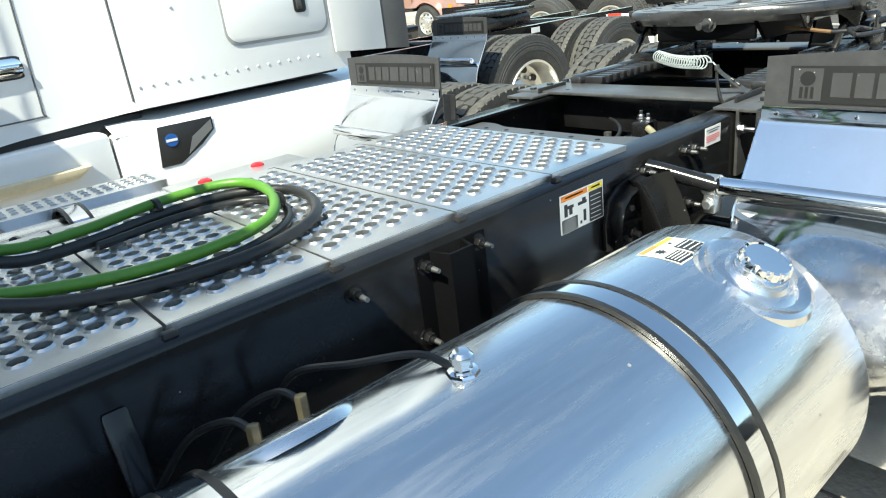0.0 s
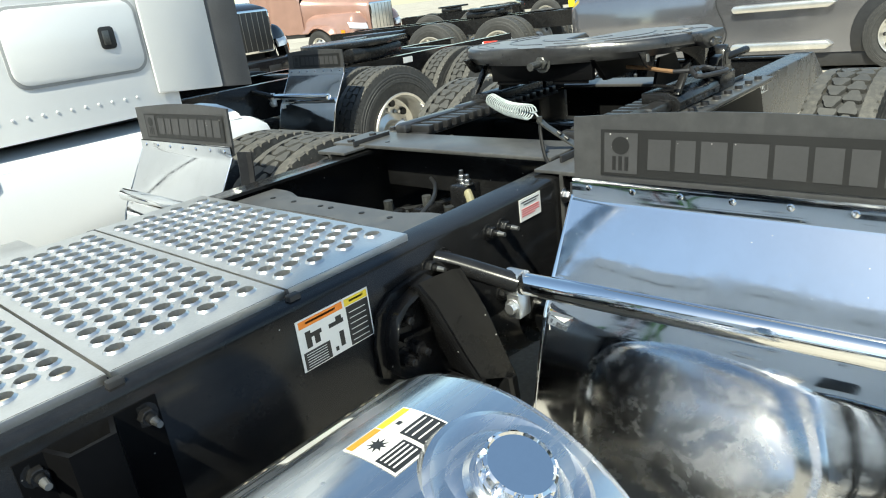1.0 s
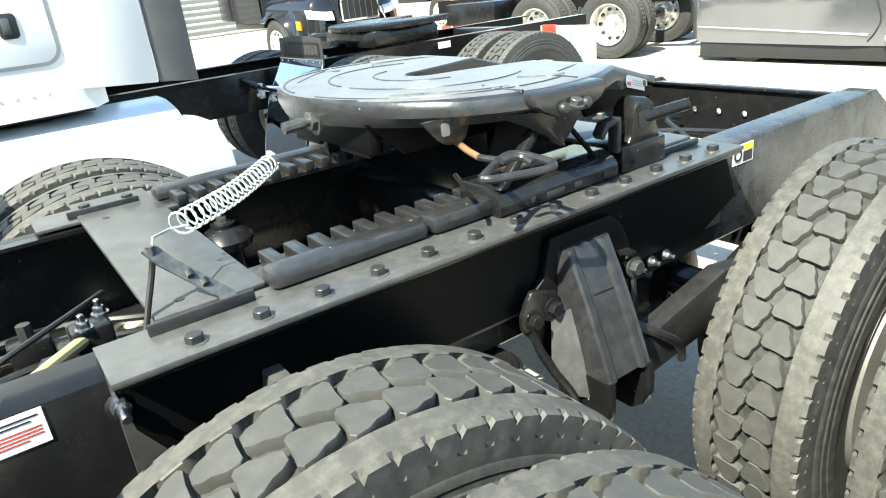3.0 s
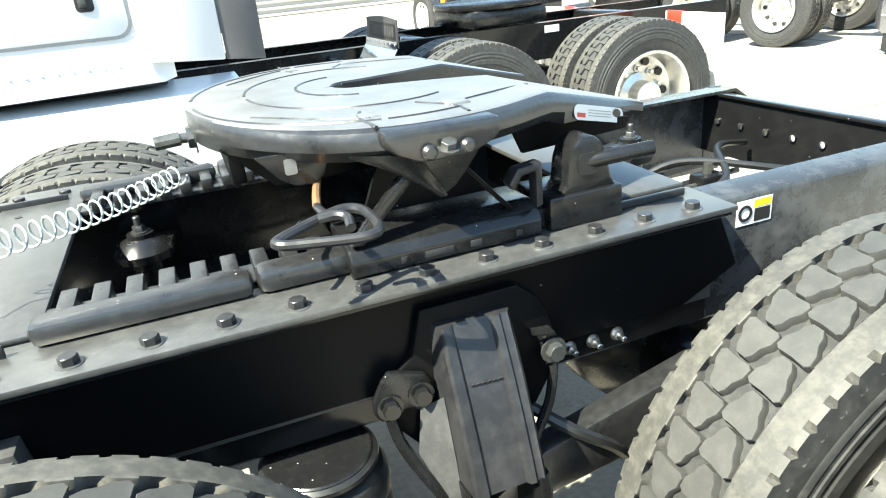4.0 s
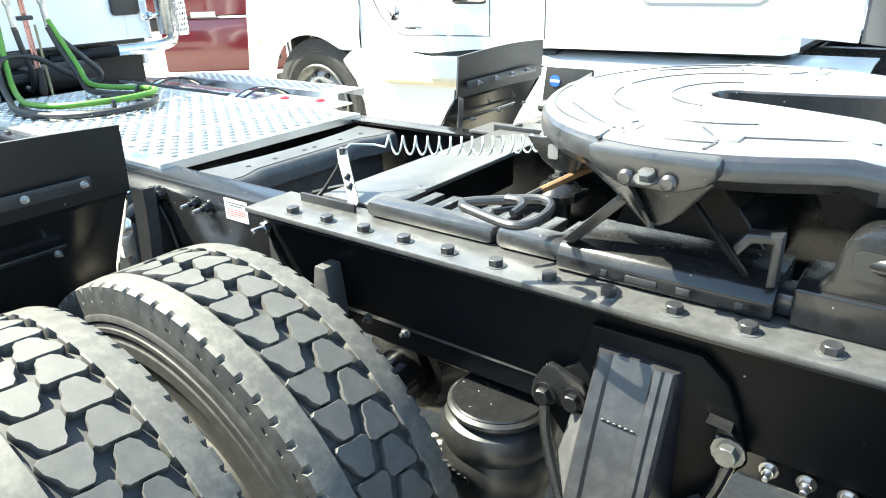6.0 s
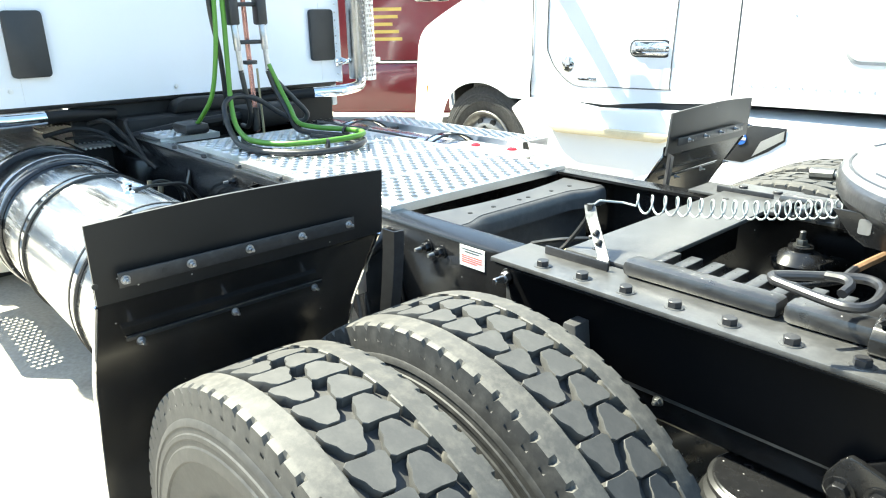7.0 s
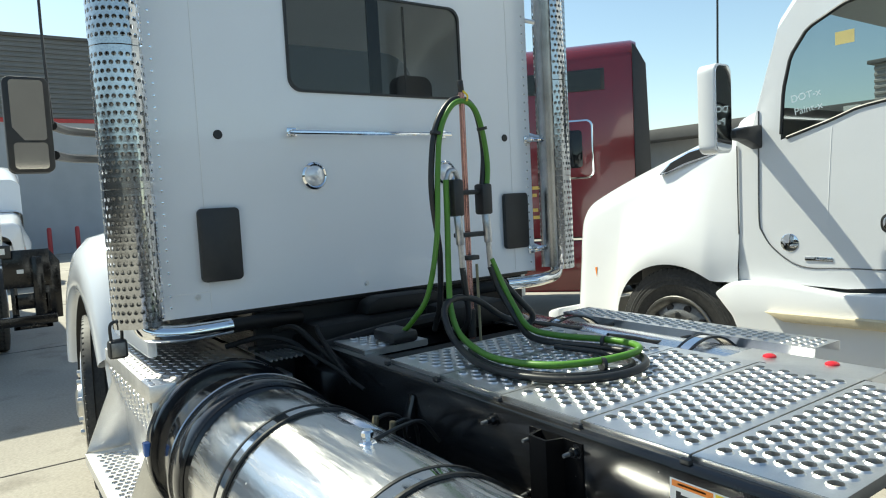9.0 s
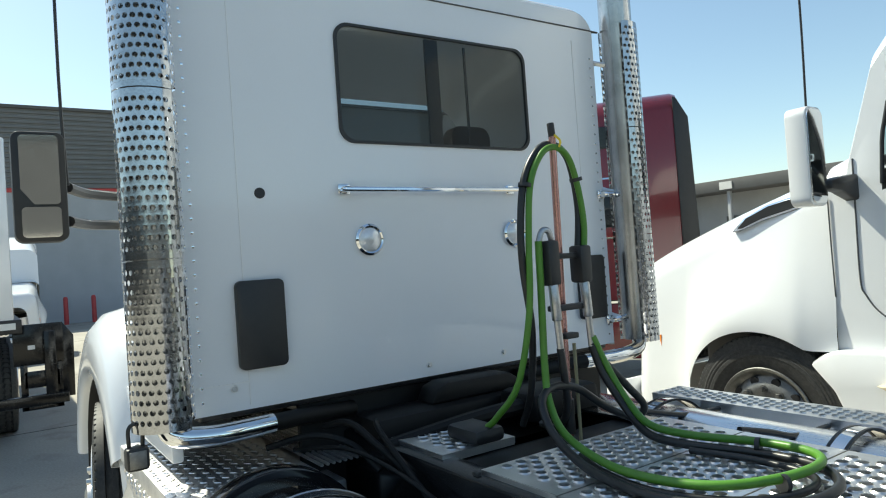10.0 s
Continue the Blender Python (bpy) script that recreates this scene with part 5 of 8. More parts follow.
def plate_edge(x):
    """Outer and inner edge of one half of the plate at x."""
    if x < FX + 0.17:
        rx = 0.335 if x < FX else 0.40
        out = 0.462 * math.sqrt(max(0.0, 1 - ((x - FX) / rx) ** 2))
    else:
        t = (x - FX - 0.17) / (3.242 - FX - 0.17)
        out = 0.418 + (0.370 - 0.418) * min(1, t / 0.27) if t < 0.27 else 0.370 + (0.268 - 0.370) * (t - 0.27) / 0.73
    if x < 2.685:
        inn = 0.0
    elif x < 2.735:
        inn = math.sqrt(max(0.0, 0.05 ** 2 - (x - 2.735) ** 2))
    else:
        inn = 0.05 + (0.225 - 0.05) * ((x - 2.735) / (3.242 - 2.735)) ** 1.25
    return out, inn


own = bmesh.new()
xs = sorted({FX - 0.335 * math.cos(math.pi / 2 * k / 16) for k in range(17)} | {FX + 0.17 * k / 6 for k in range(1, 7)} | {2.685, 2.688, 2.695, 2.705, 2.72, 2.735} | {2.905 + (3.242 - 2.905) * k / 10 for k in range(11)})
for s in (-1, 1):
    rows = []
    for x in xs:
        out, inn = plate_edge(x)
        dip = -0.055 + 0.045 * max(0.0, min(1.0, (x - 3.0) / 0.24))
        r = 0.028 if out - inn > 0.06 else 0.0
        ring = [(x, s * inn, fz(x) + dip), (x, s * inn, fz(x) - 0.004), (x, s * (inn + (0.004 if inn > 0 else 0)), fz(x))]
        ring += [(x, s * (inn + (out - inn) * q), fz(x)) for q in (0.3, 0.6)]
        ring += [(x, s * (out - r), fz(x)), (x, s * (out - r * 0.55), fz(x) - 0.0022), (x, s * (out - r * 0.2), fz(x) - 0.008), (x, s * out, fz(x) - 0.019), (x, s * max(inn, out - 0.001), fz(x) + dip * 0.62), (x, s * max(inn, out - (0.030 if x < 2.99 else 0.006)), fz(x) + dip)]
        rows.append([own.verts.new(q) for q in ring])
    for p, q in zip(rows, rows[1:]):
        for k in range(len(p)):
            m = (k + 1) % len(p)
            own.faces.new((p[k], p[m], q[m], q[k]))
    own.faces.new(rows[-1])
bmesh.ops.remove_doubles(own, verts=own.verts, dist=1e-5)
bmesh.ops.recalc_face_normals(own, faces=own.faces)
fifth = part("fifth_wheel", own, ROUGHCAST, truck, "greasy black cast coupling plate with a rear throat", smooth=30)
fifth.data.materials.append(PLATE)
for poly in fifth.data.polygons:
    poly.material_index = 1 if poly.normal.z > 0.9 else 0


def ridge(points, r=0.0034):
    part("grease_ridge", tube([(x, y, fz(x) - 0.001) for x, y in points], r, 6, 5), ROUGHCAST, fifth)


for rad, a0, a1 in ((0.40, 100, 172), (0.40, 188, 260), (0.27, 95, 175), (0.27, 185, 265), (0.27, -62, -95), (0.27, 62, 95), (0.40, 262, 285), (0.40, 75, 98), (0.14, 100, 260)):
    ridge([(FX - 0.01 + 0.78 * rad * math.cos(radians(a0 + (a1 - a0) * k / 10)), rad * math.sin(radians(a0 + (a1 - a0) * k / 10))) for k in range(11)])
for s in (-1, 1):
    ridge([(2.50, s * 0.22), (2.60, s * 0.33), (2.66, s * 0.37)])
    ridge([(2.76, s * 0.30), (2.80, s * 0.37), (2.80, s * 0.43)])
    ridge([(2.66, s * 0.31), (2.645, s * 0.36), (2.65, s * 0.44)])
    ridge([(2.82, s * 0.34), (2.92, s * 0.30), (2.99, s * 0.26)])
    for x in (2.66, 2.81):
        part("cast_pad", box(x - 0.02, x + 0.02, s * 0.35 - 0.02, s * 0.35 + 0.02, FZ - 0.008, FZ + 0.003, 0.003), PLATE, fifth)
    own = prism([(2.648, 1.2375), (2.832, 1.2355), (2.834, 1.212), (2.820, 1.199), (2.797, 1.190), (2.780, 1.184), (2.705, 1.184), (2.690, 1.190), (2.668, 1.200), (2.650, 1.212)], s * 0.400, s * 0.475, "xz", 0.014)
    part("pivot_boss", own, ROUGHCAST, fifth, "rough cast pivot boss with worn edges")
    own = prism([(2.668, 1.200), (2.828, 1.200), (2.806, 1.170), (2.785, 1.145), (2.768, 1.128), (2.752, 1.119), (2.738, 1.117), (2.726, 1.124), (2.708, 1.145), (2.690, 1.172)], s * 0.392, s * 0.436, "xz", 0.008)
    part("pivot_bracket", own, CAST, fifth, "black hanging bracket below the boss")
    rows = []
    for k in range(9):
        q = k / 8
        a = Vector((2.585, 0.400, 1.202)) * (1 - q) ** 2 + Vector((2.672, 0.436, 1.176)) * 2 * q * (1 - q) + Vector((2.736, 0.442, 1.118)) * q * q
        b = Vector((2.700, 0.462, 1.194)).lerp(Vector((2.748, 0.444, 1.120)), q)
        rows.append([tuple(Vector((v.x, s * v.y, v.z))) for v in (a, a.lerp(b, 0.33) + Vector((0, 0.004, 0)), a.lerp(b, 0.67) + Vector((0, 0.005, 0)), b)])
    part("skirt_blade", sheet(rows, 0.007), CAST, fifth, "curved rough cast skirt running down to a point", smooth=60)
    own = bmesh.new()
    ear = [(2.480, 1.205), (2.600, 1.205), (2.580, 1.160), (2.566, 1.150), (2.535, 1.152), (2.512, 1.166), (2.496, 1.185)]
    prism(ear, s * 0.342, s * 0.350, "xz", 0.002, bm=own)
    er = part("slotted_ear", own, CAST, fifth, "hanging ear with a slot")
    part("slot", prism(rounded(2.522, 2.541, 1.171, 1.196, 0.004, 3), s * 0.3502, s * 0.3515, "xz"), PLATE, er)
    part("keeper_bar", box(2.712, 2.774, s * 0.462, s * 0.484, 1.188, 1.204, 0.005), ROUGHCAST, fifth)
    part("bolt", hex_bolt((2.743, s * 0.479, 1.202), (0, s * 0.35, 0.94), 0.0125, 0.010), BOLT, fifth)
    for dx in (-0.030, 0.030):
        part("lug", lathe([(0.012, -0.004), (0.012, s * 0.010), (0.008, s * 0.015), (0.0, s * 0.016)], "y", 14, (2.743 + dx, s * 0.472, 1.200)), ROUGHCAST, fifth)
    for dx in (-0.071, 0.074):
        part("boss_hole", rod((2.739 + dx, s * 0.462, 1.217), (2.739 + dx, s * 0.4738, 1.216), 0.0085, n=14), PRINT, fifth)
for x, y in ((2.62, -0.04), (2.60, 0.2)):
    part("cast_pad", rod((x, y, FZ - 0.002), (x, y, FZ + 0.002), 0.014, n=16), PLATE, fifth)
own = bmesh.new()
for s in (-1, 1):
    box(2.455, 2.465, s * 0.05, s * 0.18, 1.12, 1.20, bm=own)
    prism([(2.44, 1.195), (2.90, 1.195), (2.86, 1.12), (2.52, 1.12)], s * 0.20, s * 0.215, "xz", bm=own)
    prism([(2.92, 1.19), (3.18, 1.15), (3.17, 1.13), (2.95, 1.12)], s * 0.30, s * 0.31, "xz", bm=own)
box(2.45, 2.475, -0.2, 0.2, 1.13, 1.2, 0.004, bm=own)
part("underside_ribs", own, SHADED_BLACK, fifth)
own = rod((2.372, -0.045, 1.195), (2.412, -0.045, 1.195), 0.010, n=12)
rod((2.337, -0.045, 1.192), (2.382, -0.045, 1.195), 0.013, n=10, bm=own)
hex_bolt((2.409, -0.045, 1.195), (-1, 0, 0), 0.022, 0.012, bm=own)
part("grease_fitting", own, BOLT, fifth, "dark adjusting screw at the plate's front")
# the label on the ramp's flank
dirv = Vector((3.235 - 3.0, -0.275 + 0.365, 0)).normalized()
nrm = Vector((dirv.y, -dirv.x, 0))
o = Vector((3.0, -0.365, 0)) + nrm * 0.0012


def flank(u, z, lift):
    q = o + dirv * u + nrm * lift
    return (q.x, q.y, fz(q.x) + z)


own = bmesh.new()
loop = [own.verts.new(flank(0.105 + a, -0.031 + b, 0.0015)) for a, b in rounded(-0.075, 0.075, -0.014, 0.014, 0.013)]
own.faces.new(loop)
lb = part("plate_label", own, PAPER, fifth, "pale rounded label with unreadable lines", smooth=0)
own = bmesh.new()
for k in range(3):
    flat_bar(flank(0.07, -0.027 - k * 0.005, 0), flank(0.14, -0.027 - k * 0.005, 0), flank(0.14, -0.025 - k * 0.005, 0), flank(0.07, -0.025 - k * 0.005, 0), 0.0022, nrm, own)
part("print", own, surface("decal_grey", (0.4, 0.4, 0.4), 0.4), lb, smooth=0)
own = bmesh.new()
flat_bar(flank(0.038, -0.040, 0), flank(0.062, -0.040, 0), flank(0.062, -0.032, 0), flank(0.038, -0.032, 0), 0.0022, nrm, own)
part("print", own, REDPRINT, lb, smooth=0)
own = bmesh.new()
loop = [own.verts.new(flank(0.158 + 0.013 * math.cos(a / 16 * 6.2832), -0.027 + 0.008 * math.sin(a / 16 * 6.2832), 0.0024)) for a in range(16)]
own.faces.new(loop)
part("print", own, PRINT, lb, smooth=0)

# slide rails with their racks, saddle brackets, release handle, stop block
for s in (-1, 1):
    own = box(2.13, 2.440, s * 0.402, s * 0.345, 1.006, 1.042, 0.014)
    box(2.446, 2.60, s * 0.404, s * 0.345, 1.006, 1.045, 0.014, bm=own)
    box(2.90, 2.95, s * 0.402, s * 0.345, 1.006, 1.045, 0.012, bm=own)
    box(2.13, 2.98, s * 0.345, s * 0.268, 1.000, 1.010, 0.001, bm=own)
    sr = part("slide_rail", own, ROUGHCAST, truck, "toothed black slide rail for the coupling")
    tooth = mesh_of("tooth", box(0.0, 0.026, s * 0.350, s * 0.262, 1.008, 1.034, 0.003), ROUGHCAST)
    for k in range(17):
        share("tooth", tooth, sr, m=pose(2.16 + k * 0.048, 0, 0))
    outline = [(s * 0.300, 1.006), (s * 0.300, 1.064), (s * 0.388, 1.066), (s * 0.420, 1.052), (s * 0.431, 1.036), (s * 0.430, 1.012), (s * 0.422, 1.006)]
    part("saddle_base", prism(outline, 2.585, 2.918, "yz", 0.004), CAST, sr, "cast saddle base with unreadable raised letters")
    for x0, x1 in ((2.665, 2.675), (2.705, 2.755), (2.785, 2.805), (2.868, 2.880)):
        part("raised_bar", box(x0, x1, s * 0.4295, s * 0.4325, 1.018, 1.029, 0.0005), SATIN, sr)
    part("web_plate", prism([(2.640, 1.07), (2.875, 1.07), (2.80, 1.165), (2.68, 1.165)], s * 0.312, s * 0.322, "xz"), SHADED_BLACK, sr)
    own = prism([(2.590, 1.060), (2.612, 1.058), (2.706, 1.152), (2.692, 1.164)], s * 0.402, s * 0.424, "xz", 0.003)
    part("saddle_leg", own, CAST, sr, "slanted black saddle leg")
    own = prism([(2.878, 1.058), (2.868, 1.058), (2.780, 1.156), (2.788, 1.160)], s * 0.398, s * 0.410, "xz", 0.002)
    part("saddle_leg", own, SHADED_BLACK, sr, "slanted black saddle leg")
    own = prism([(2.872, 1.135), (2.917, 1.140), (2.917, 1.066), (2.905, 1.062), (2.905, 1.126), (2.880, 1.122), (2.864, 1.100), (2.856, 1.112)], s * 0.412, s * 0.440, "xz", 0.003)
    part("loop", own, SATIN, sr, "bent black keeper loop")
    own = box(2.938, 3.085, s * 0.30, s * 0.424, 1.006, 1.066, 0.006)
    prism([(2.958, 1.06), (2.976, 1.082), (2.980, 1.118), (2.990, 1.146), (3.008, 1.160), (3.030, 1.160), (3.048, 1.146), (3.058, 1.118), (3.066, 1.082), (3.078, 1.06)], s * 0.355, s * 0.418, "xz", 0.008, bm=own)
    sb = part("stop_block", own, CAST, truck, "cast black stop block with cross pin")
    part("eye", prism(rounded(2.998, 3.036, 1.094, 1.132, 0.008, 3), s * 0.4185, s * 0.4205, "xz"), PRINT, sb)
    part("cross_pin", rod((3.004, s * 0.402, 1.112), (3.130, s * 0.447, 1.127), 0.0135, n=16, bevel=0.004), CAST, sb)
loop = [(2.470, -0.530, 1.134), (2.490, -0.516, 1.136), (2.545, -0.483, 1.139), (2.578, -0.471, 1.141), (2.600, -0.482, 1.139), (2.608, -0.512, 1.135), (2.606, -0.552, 1.133), (2.592, -0.570, 1.132), (2.565, -0.568, 1.131), (2.500, -0.549, 1.132), (2.478, -0.542, 1.133), (2.470, -0.530, 1.134)]
handle = part("release_handle", tube(loop, 0.0075, 10, 5), SATIN, truck, "bent black release handle loop standing out over the rail")
part("rod", tube([(2.552, -0.478, 1.139), (2.550, -0.455, 1.138), (2.549, -0.425, 1.137)], 0.0065, 8), SATIN, handle)
part("rod", tube([(2.549, -0.425, 1.137), (2.558, -0.38, 1.141), (2.572, -0.325, 1.147), (2.59, -0.25, 1.15)], 0.0065, 8), RUST, handle, "rusty release rod")
part("stub", tube([(2.535, -0.505, 1.145), (2.560, -0.508, 1.147), (2.572, -0.520, 1.144), (2.570, -0.545, 1.138)], 0.007, 8), SATIN, handle)
part("stub", tube([(2.480, -0.46, 1.10), (2.50, -0.43, 1.10), (2.53, -0.37, 1.098)], 0.005, 8), CAST, handle)
# air coil on its little post
post = part("coil_post", sheet([[(2.052, -0.375, 1.012), (2.080, -0.375, 1.012)], [(2.052, -0.368, 1.02), (2.080, -0.368, 1.02)], [(1.985, -0.325, 1.085), (2.012, -0.318, 1.085)], [(1.97, -0.312, 1.108), (1.995, -0.305, 1.108)]], 0.005), BOLT, truck, "thin metal post with two holes")
for t in (0.35, 0.6):
    q = Vector((2.065, -0.366, 1.02)).lerp(Vector((1.998, -0.321, 1.085)), t)
    part("post_hole", rod(q + Vector((0, -0.0065, -0.002)), q + Vector((0, 0.004, 0.004)), 0.006, n=12), PRINT, post)
a, b = Vector((2.045, -0.235, 1.110)), Vector((2.36, 0.14, 1.085))
along = (b - a).normalized()
sx = along.cross(Vector((0, 0, 1))).normalized()
sz = sx.cross(along)
turns, pts = 19, [Vector((1.985, -0.308, 1.105)), Vector((1.995, -0.29, 1.118)), Vector((2.03, -0.25, 1.112))]
for k in range(turns * 12 + 1):
    ang = 2 * math.pi * k / 12
    q = a.lerp(b, (k / (turns * 12)) ** 0.9) + Vector((0, 0, -0.010 * math.sin(math.pi * k / (turns * 12))))
    pts.append(q + 0.021 * (math.cos(ang) * sx + math.sin(ang) * sz))
own = tube(pts, 0.0023, 6, 1, smooth=False)
part("air_coil", own, COIL, truck, "silver coiled air line")
part("coil_hose", tube([(1.985, -0.31, 1.10), (1.975, -0.315, 1.07), (1.95, -0.34, 1.02), (1.93, -0.37, 0.98), (1.92, -0.36, 0.90)], 0.005, 8), BLACK_AND_SHADE, truck, "thin black hose")
part("coil_fitting", rod((1.984, -0.309, 1.095), (1.984, -0.309, 1.112), 0.008, n=6), BOLT, truck)


# ---------------------------------------------------------------- cabs
def loft(stations, n=7):
    """A body through cross sections (x, half width, floor, roof, corner radius, tuck of the roof), open below."""
    bm = bmesh.new()
    rings = []
    for x, w, zb, zt, r, tuck in stations:
        pts = [(-w, zb), (-w, zb + (zt - r - zb) * 0.5)]
        for k in range(n + 1):
            a = math.pi / 2 * k / n
            pts.append((-(w - tuck * (k / n)) + r * (1 - math.cos(a)), zt - r + r * math.sin(a)))
        pts += [(-y, z) for y, z in pts[::-1]]
        rings.append([bm.verts.new((x, y, z)) for y, z in pts])
    for a, b in zip(rings, rings[1:]):
        for i in range(len(a) - 1):
            bm.faces.new((a[i], a[i + 1], b[i + 1], b[i]))
    bmesh.ops.recalc_face_normals(bm, faces=bm.faces)
    return bm


def hood(x_nose, x_axle, x_fire, w_nose, w_arch, w_fire, z_nose, z_fire, arch=0.53, r=0.20, power=0.8, behind=0.42, knee=9.0, arch_x=0.0):
    """A hood through cross sections from nose to fire wall: flared arches, sides leaning in, rounded top edges."""
    bm = bmesh.new()
    rings, n = [], 46
    for k in range(n + 1):
        t = k / n
        x = x_nose + (x_fire - x_nose) * t
        top = z_nose + (z_fire - z_nose) * t ** power
        wide = w_nose + (w_fire - w_nose) * t ** 0.6
        if t < 0.12:
            top -= 0.26 * (1 - t / 0.12) ** 2
            wide -= 0.16 * (1 - t / 0.12) ** 2
        low = wide + (w_arch - wide) * math.exp(-((x - x_axle) / 0.55) ** 4) * min(1.0, max(0.0, x_fire - x) / 0.22) ** 0.8
        zb = 0.42 if x < x_axle else behind
        if abs(x - x_axle - arch_x) < arch:
            zb = max(zb, 0.50 + math.sqrt(arch ** 2 - (x - x_axle - arch_x) ** 2) * 0.96)
        zs = max(top - r, zb + 0.03)
        pts = [(-low, zb), (-low - 0.004, zb + (zs - zb) * 0.12)]
        for q in (0.3, 0.5, 0.7, 0.88):
            e = q * q * (3 - 2 * q)
            pts.append((-(low + (wide - 0.06 - low) * e), zb + (min(zs, max(knee, zb + 0.1)) - zb) * q))
        for q in range(8):
            a = math.pi / 2 * q / 7
            pts.append((-(wide - 0.07) + r * (1 - math.cos(a)), zs + (top - zs) * math.sin(a)))
        pts += [(-y, z) for y, z in pts[::-1]]
        rings.append([bm.verts.new((x, y, z)) for y, z in pts])
    for a, b in zip(rings, rings[1:]):
        for i in range(len(a) - 1):
            bm.faces.new((a[i], a[i + 1], b[i + 1], b[i]))
    bmesh.ops.recalc_face_normals(bm, faces=bm.faces)
    return bm


def frame_pane(outline, x, thick, rim, parent, material_pane, name="window", label="", axis="yz"):
    """A window of any outline: rubber frame and pane."""
    cy = sum(a for a, _ in outline) / len(outline)
    cz = sum(b for _, b in outline) / len(outline)
    inner = [(cy + (a - cy) * (1 - rim), cz + (b - cz) * (1 - rim * 1.8)) for a, b in outline]
    bm = bmesh.new()
    put = (lambda u, v, w: (w, u, v)) if axis == "yz" else (lambda u, v, w: (u, w, v))
    k = len(outline)
    fr = [[bm.verts.new(put(u, v, w)) for u, v in ring] for ring, w in ((outline, x), (outline, x + thick), (inner, x + thick), (inner, x - thick * 0.5))]
    for a, b in zip(fr, fr[1:]):
        for i in range(k):
            bm.faces.new((a[i], a[(i + 1) % k], b[(i + 1) % k], b[i]))
    bmesh.ops.recalc_face_normals(bm, faces=bm.faces)
    w = part(name, bm, PLASTIC, parent, label)
    bm = bmesh.new()
    bm.faces.new([bm.verts.new(put(u, v, x - thick * 0.2)) for u, v in inner])
    p = part("pane", bm, material_pane, w, smooth=0)
    p.visible_shadow = False
    return w


def wall_with_hole(outer, hole, x, thick=0.02, corners=()):
    """A wall in the yz plane between an outline and a hole of as many corners."""
    bm = bmesh.new()
    a = [bm.verts.new((x, u, v)) for u, v in outer]
    b = [bm.verts.new((x, u, v)) for u, v in hole]
    c = [bm.verts.new((x - thick, u, v)) for u, v in hole]
    k = len(outer)
    for i in range(k):
        j = (i + 1) % k
        bm.faces.new((a[i], a[j], b[j], b[i]))
        bm.faces.new((b[i], b[j], c[j], c[i]))
        for u, v in corners:
            if (abs(outer[i][0] - u) < 1e-4) != (abs(outer[j][0] - u) < 1e-4) and (abs(outer[i][1] - v) < 1e-4) != (abs(outer[j][1] - v) < 1e-4):
                bm.faces.new((a[i], a[j], bm.verts.new((x, u, v))))
    bmesh.ops.recalc_face_normals(bm, faces=bm.faces)
    return bm


CX = -0.866
own = loft([(-2.35, 0.90, 1.15, 1.98, 0.10, 0.02), (-2.30, 0.95, 1.15, 2.02, 0.12, 0.03), (-2.02, 0.985, 1.15, 2.55, 0.16, 0.05), (-1.75, 1.0, 1.15, 2.74, 0.18, 0.06), (-1.40, 1.01, 1.13, 2.80, 0.18, 0.06),
                                 (-1.02, 1.02, 1.13, 2.79, 0.18, 0.06), (-0.915, 1.015, 1.13, 2.77, 0.17, 0.06), (-0.88, 1.00, 1.135, 2.760, 0.12, 0.03), (CX, 0.985, 1.145, 2.745, 0.09, 0.03)])
bmesh.ops.delete(own, geom=[f for f in own.faces if -2.31 < f.calc_center_median().x < -2.02 and f.normal.z > 0.3], context="FACES")
cab = part("cab_shell", own, WHITE_CAB, truck, "white steel day cab")
cy, cz = 0.0625, 2.2875
pts = [(-0.985, 1.145), (-0.985, 2.655)] + [(-(0.985 - 0.03 * k / 7) + 0.09 * (1 - math.cos(math.pi / 2 * k / 7)), 2.655 + 0.09 * math.sin(math.pi / 2 * k / 7)) for k in range(1, 8)]
outline = pts + [(-y, z) for y, z in pts[::-1]]


def ray_out(u, v):
    """Where a ray from the window's middle through (u, v) leaves the wall's outline."""
    d = Vector((u - cy, v - cz))
    best = None
    for i in range(len(outline)):
        p, q = Vector(outline[i]), Vector(outline[(i + 1) % len(outline)])
        e = q - p
        den = d.x * e.y - d.y * e.x
        if abs(den) < 1e-9:
            continue
        w = Vector((p.x - cy, p.y - cz))
        t, s = (w.x * e.y - w.y * e.x) / den, (w.x * d.y - w.y * d.x) / den
        if t > 0 and -1e-6 <= s <= 1 + 1e-6 and (best is None or t < best):
            best = t
    return (cy + d.x * best, cz + d.y * best)


ring = rounded(-0.405, 0.530, 2.060, 2.515, 0.06, 8)
extra = []
for i in range(len(ring)):
    p, q = Vector(ring[i]), Vector(ring[(i + 1) % len(ring)])
    m = max(1, int((q - p).length / 0.03))
    extra += [tuple(p.lerp(q, k / m)) for k in range(m)]
back = part("back_wall", wall_with_hole([ray_out(*q) for q in extra], extra, CX, 0.03, ((-0.985, 1.145), (0.985, 1.145))), WHITE_CAB, truck, "white cab back wall with soft reflections")
frame_pane(ring, CX, 0.008, 0.025, truck, REARGLASS, "rear_window", "wide tinted cab rear window with black rubber frame")
part("window_bar", box(CX - 0.026, CX - 0.012, 0.012, 0.072, 2.07, 2.505), PLASTIC, truck, "dark bar of the sliding rear window")
part("window_bar", box(CX - 0.010, CX - 0.004, 0.198, 0.208, 2.085, 2.49), PLASTIC, truck)
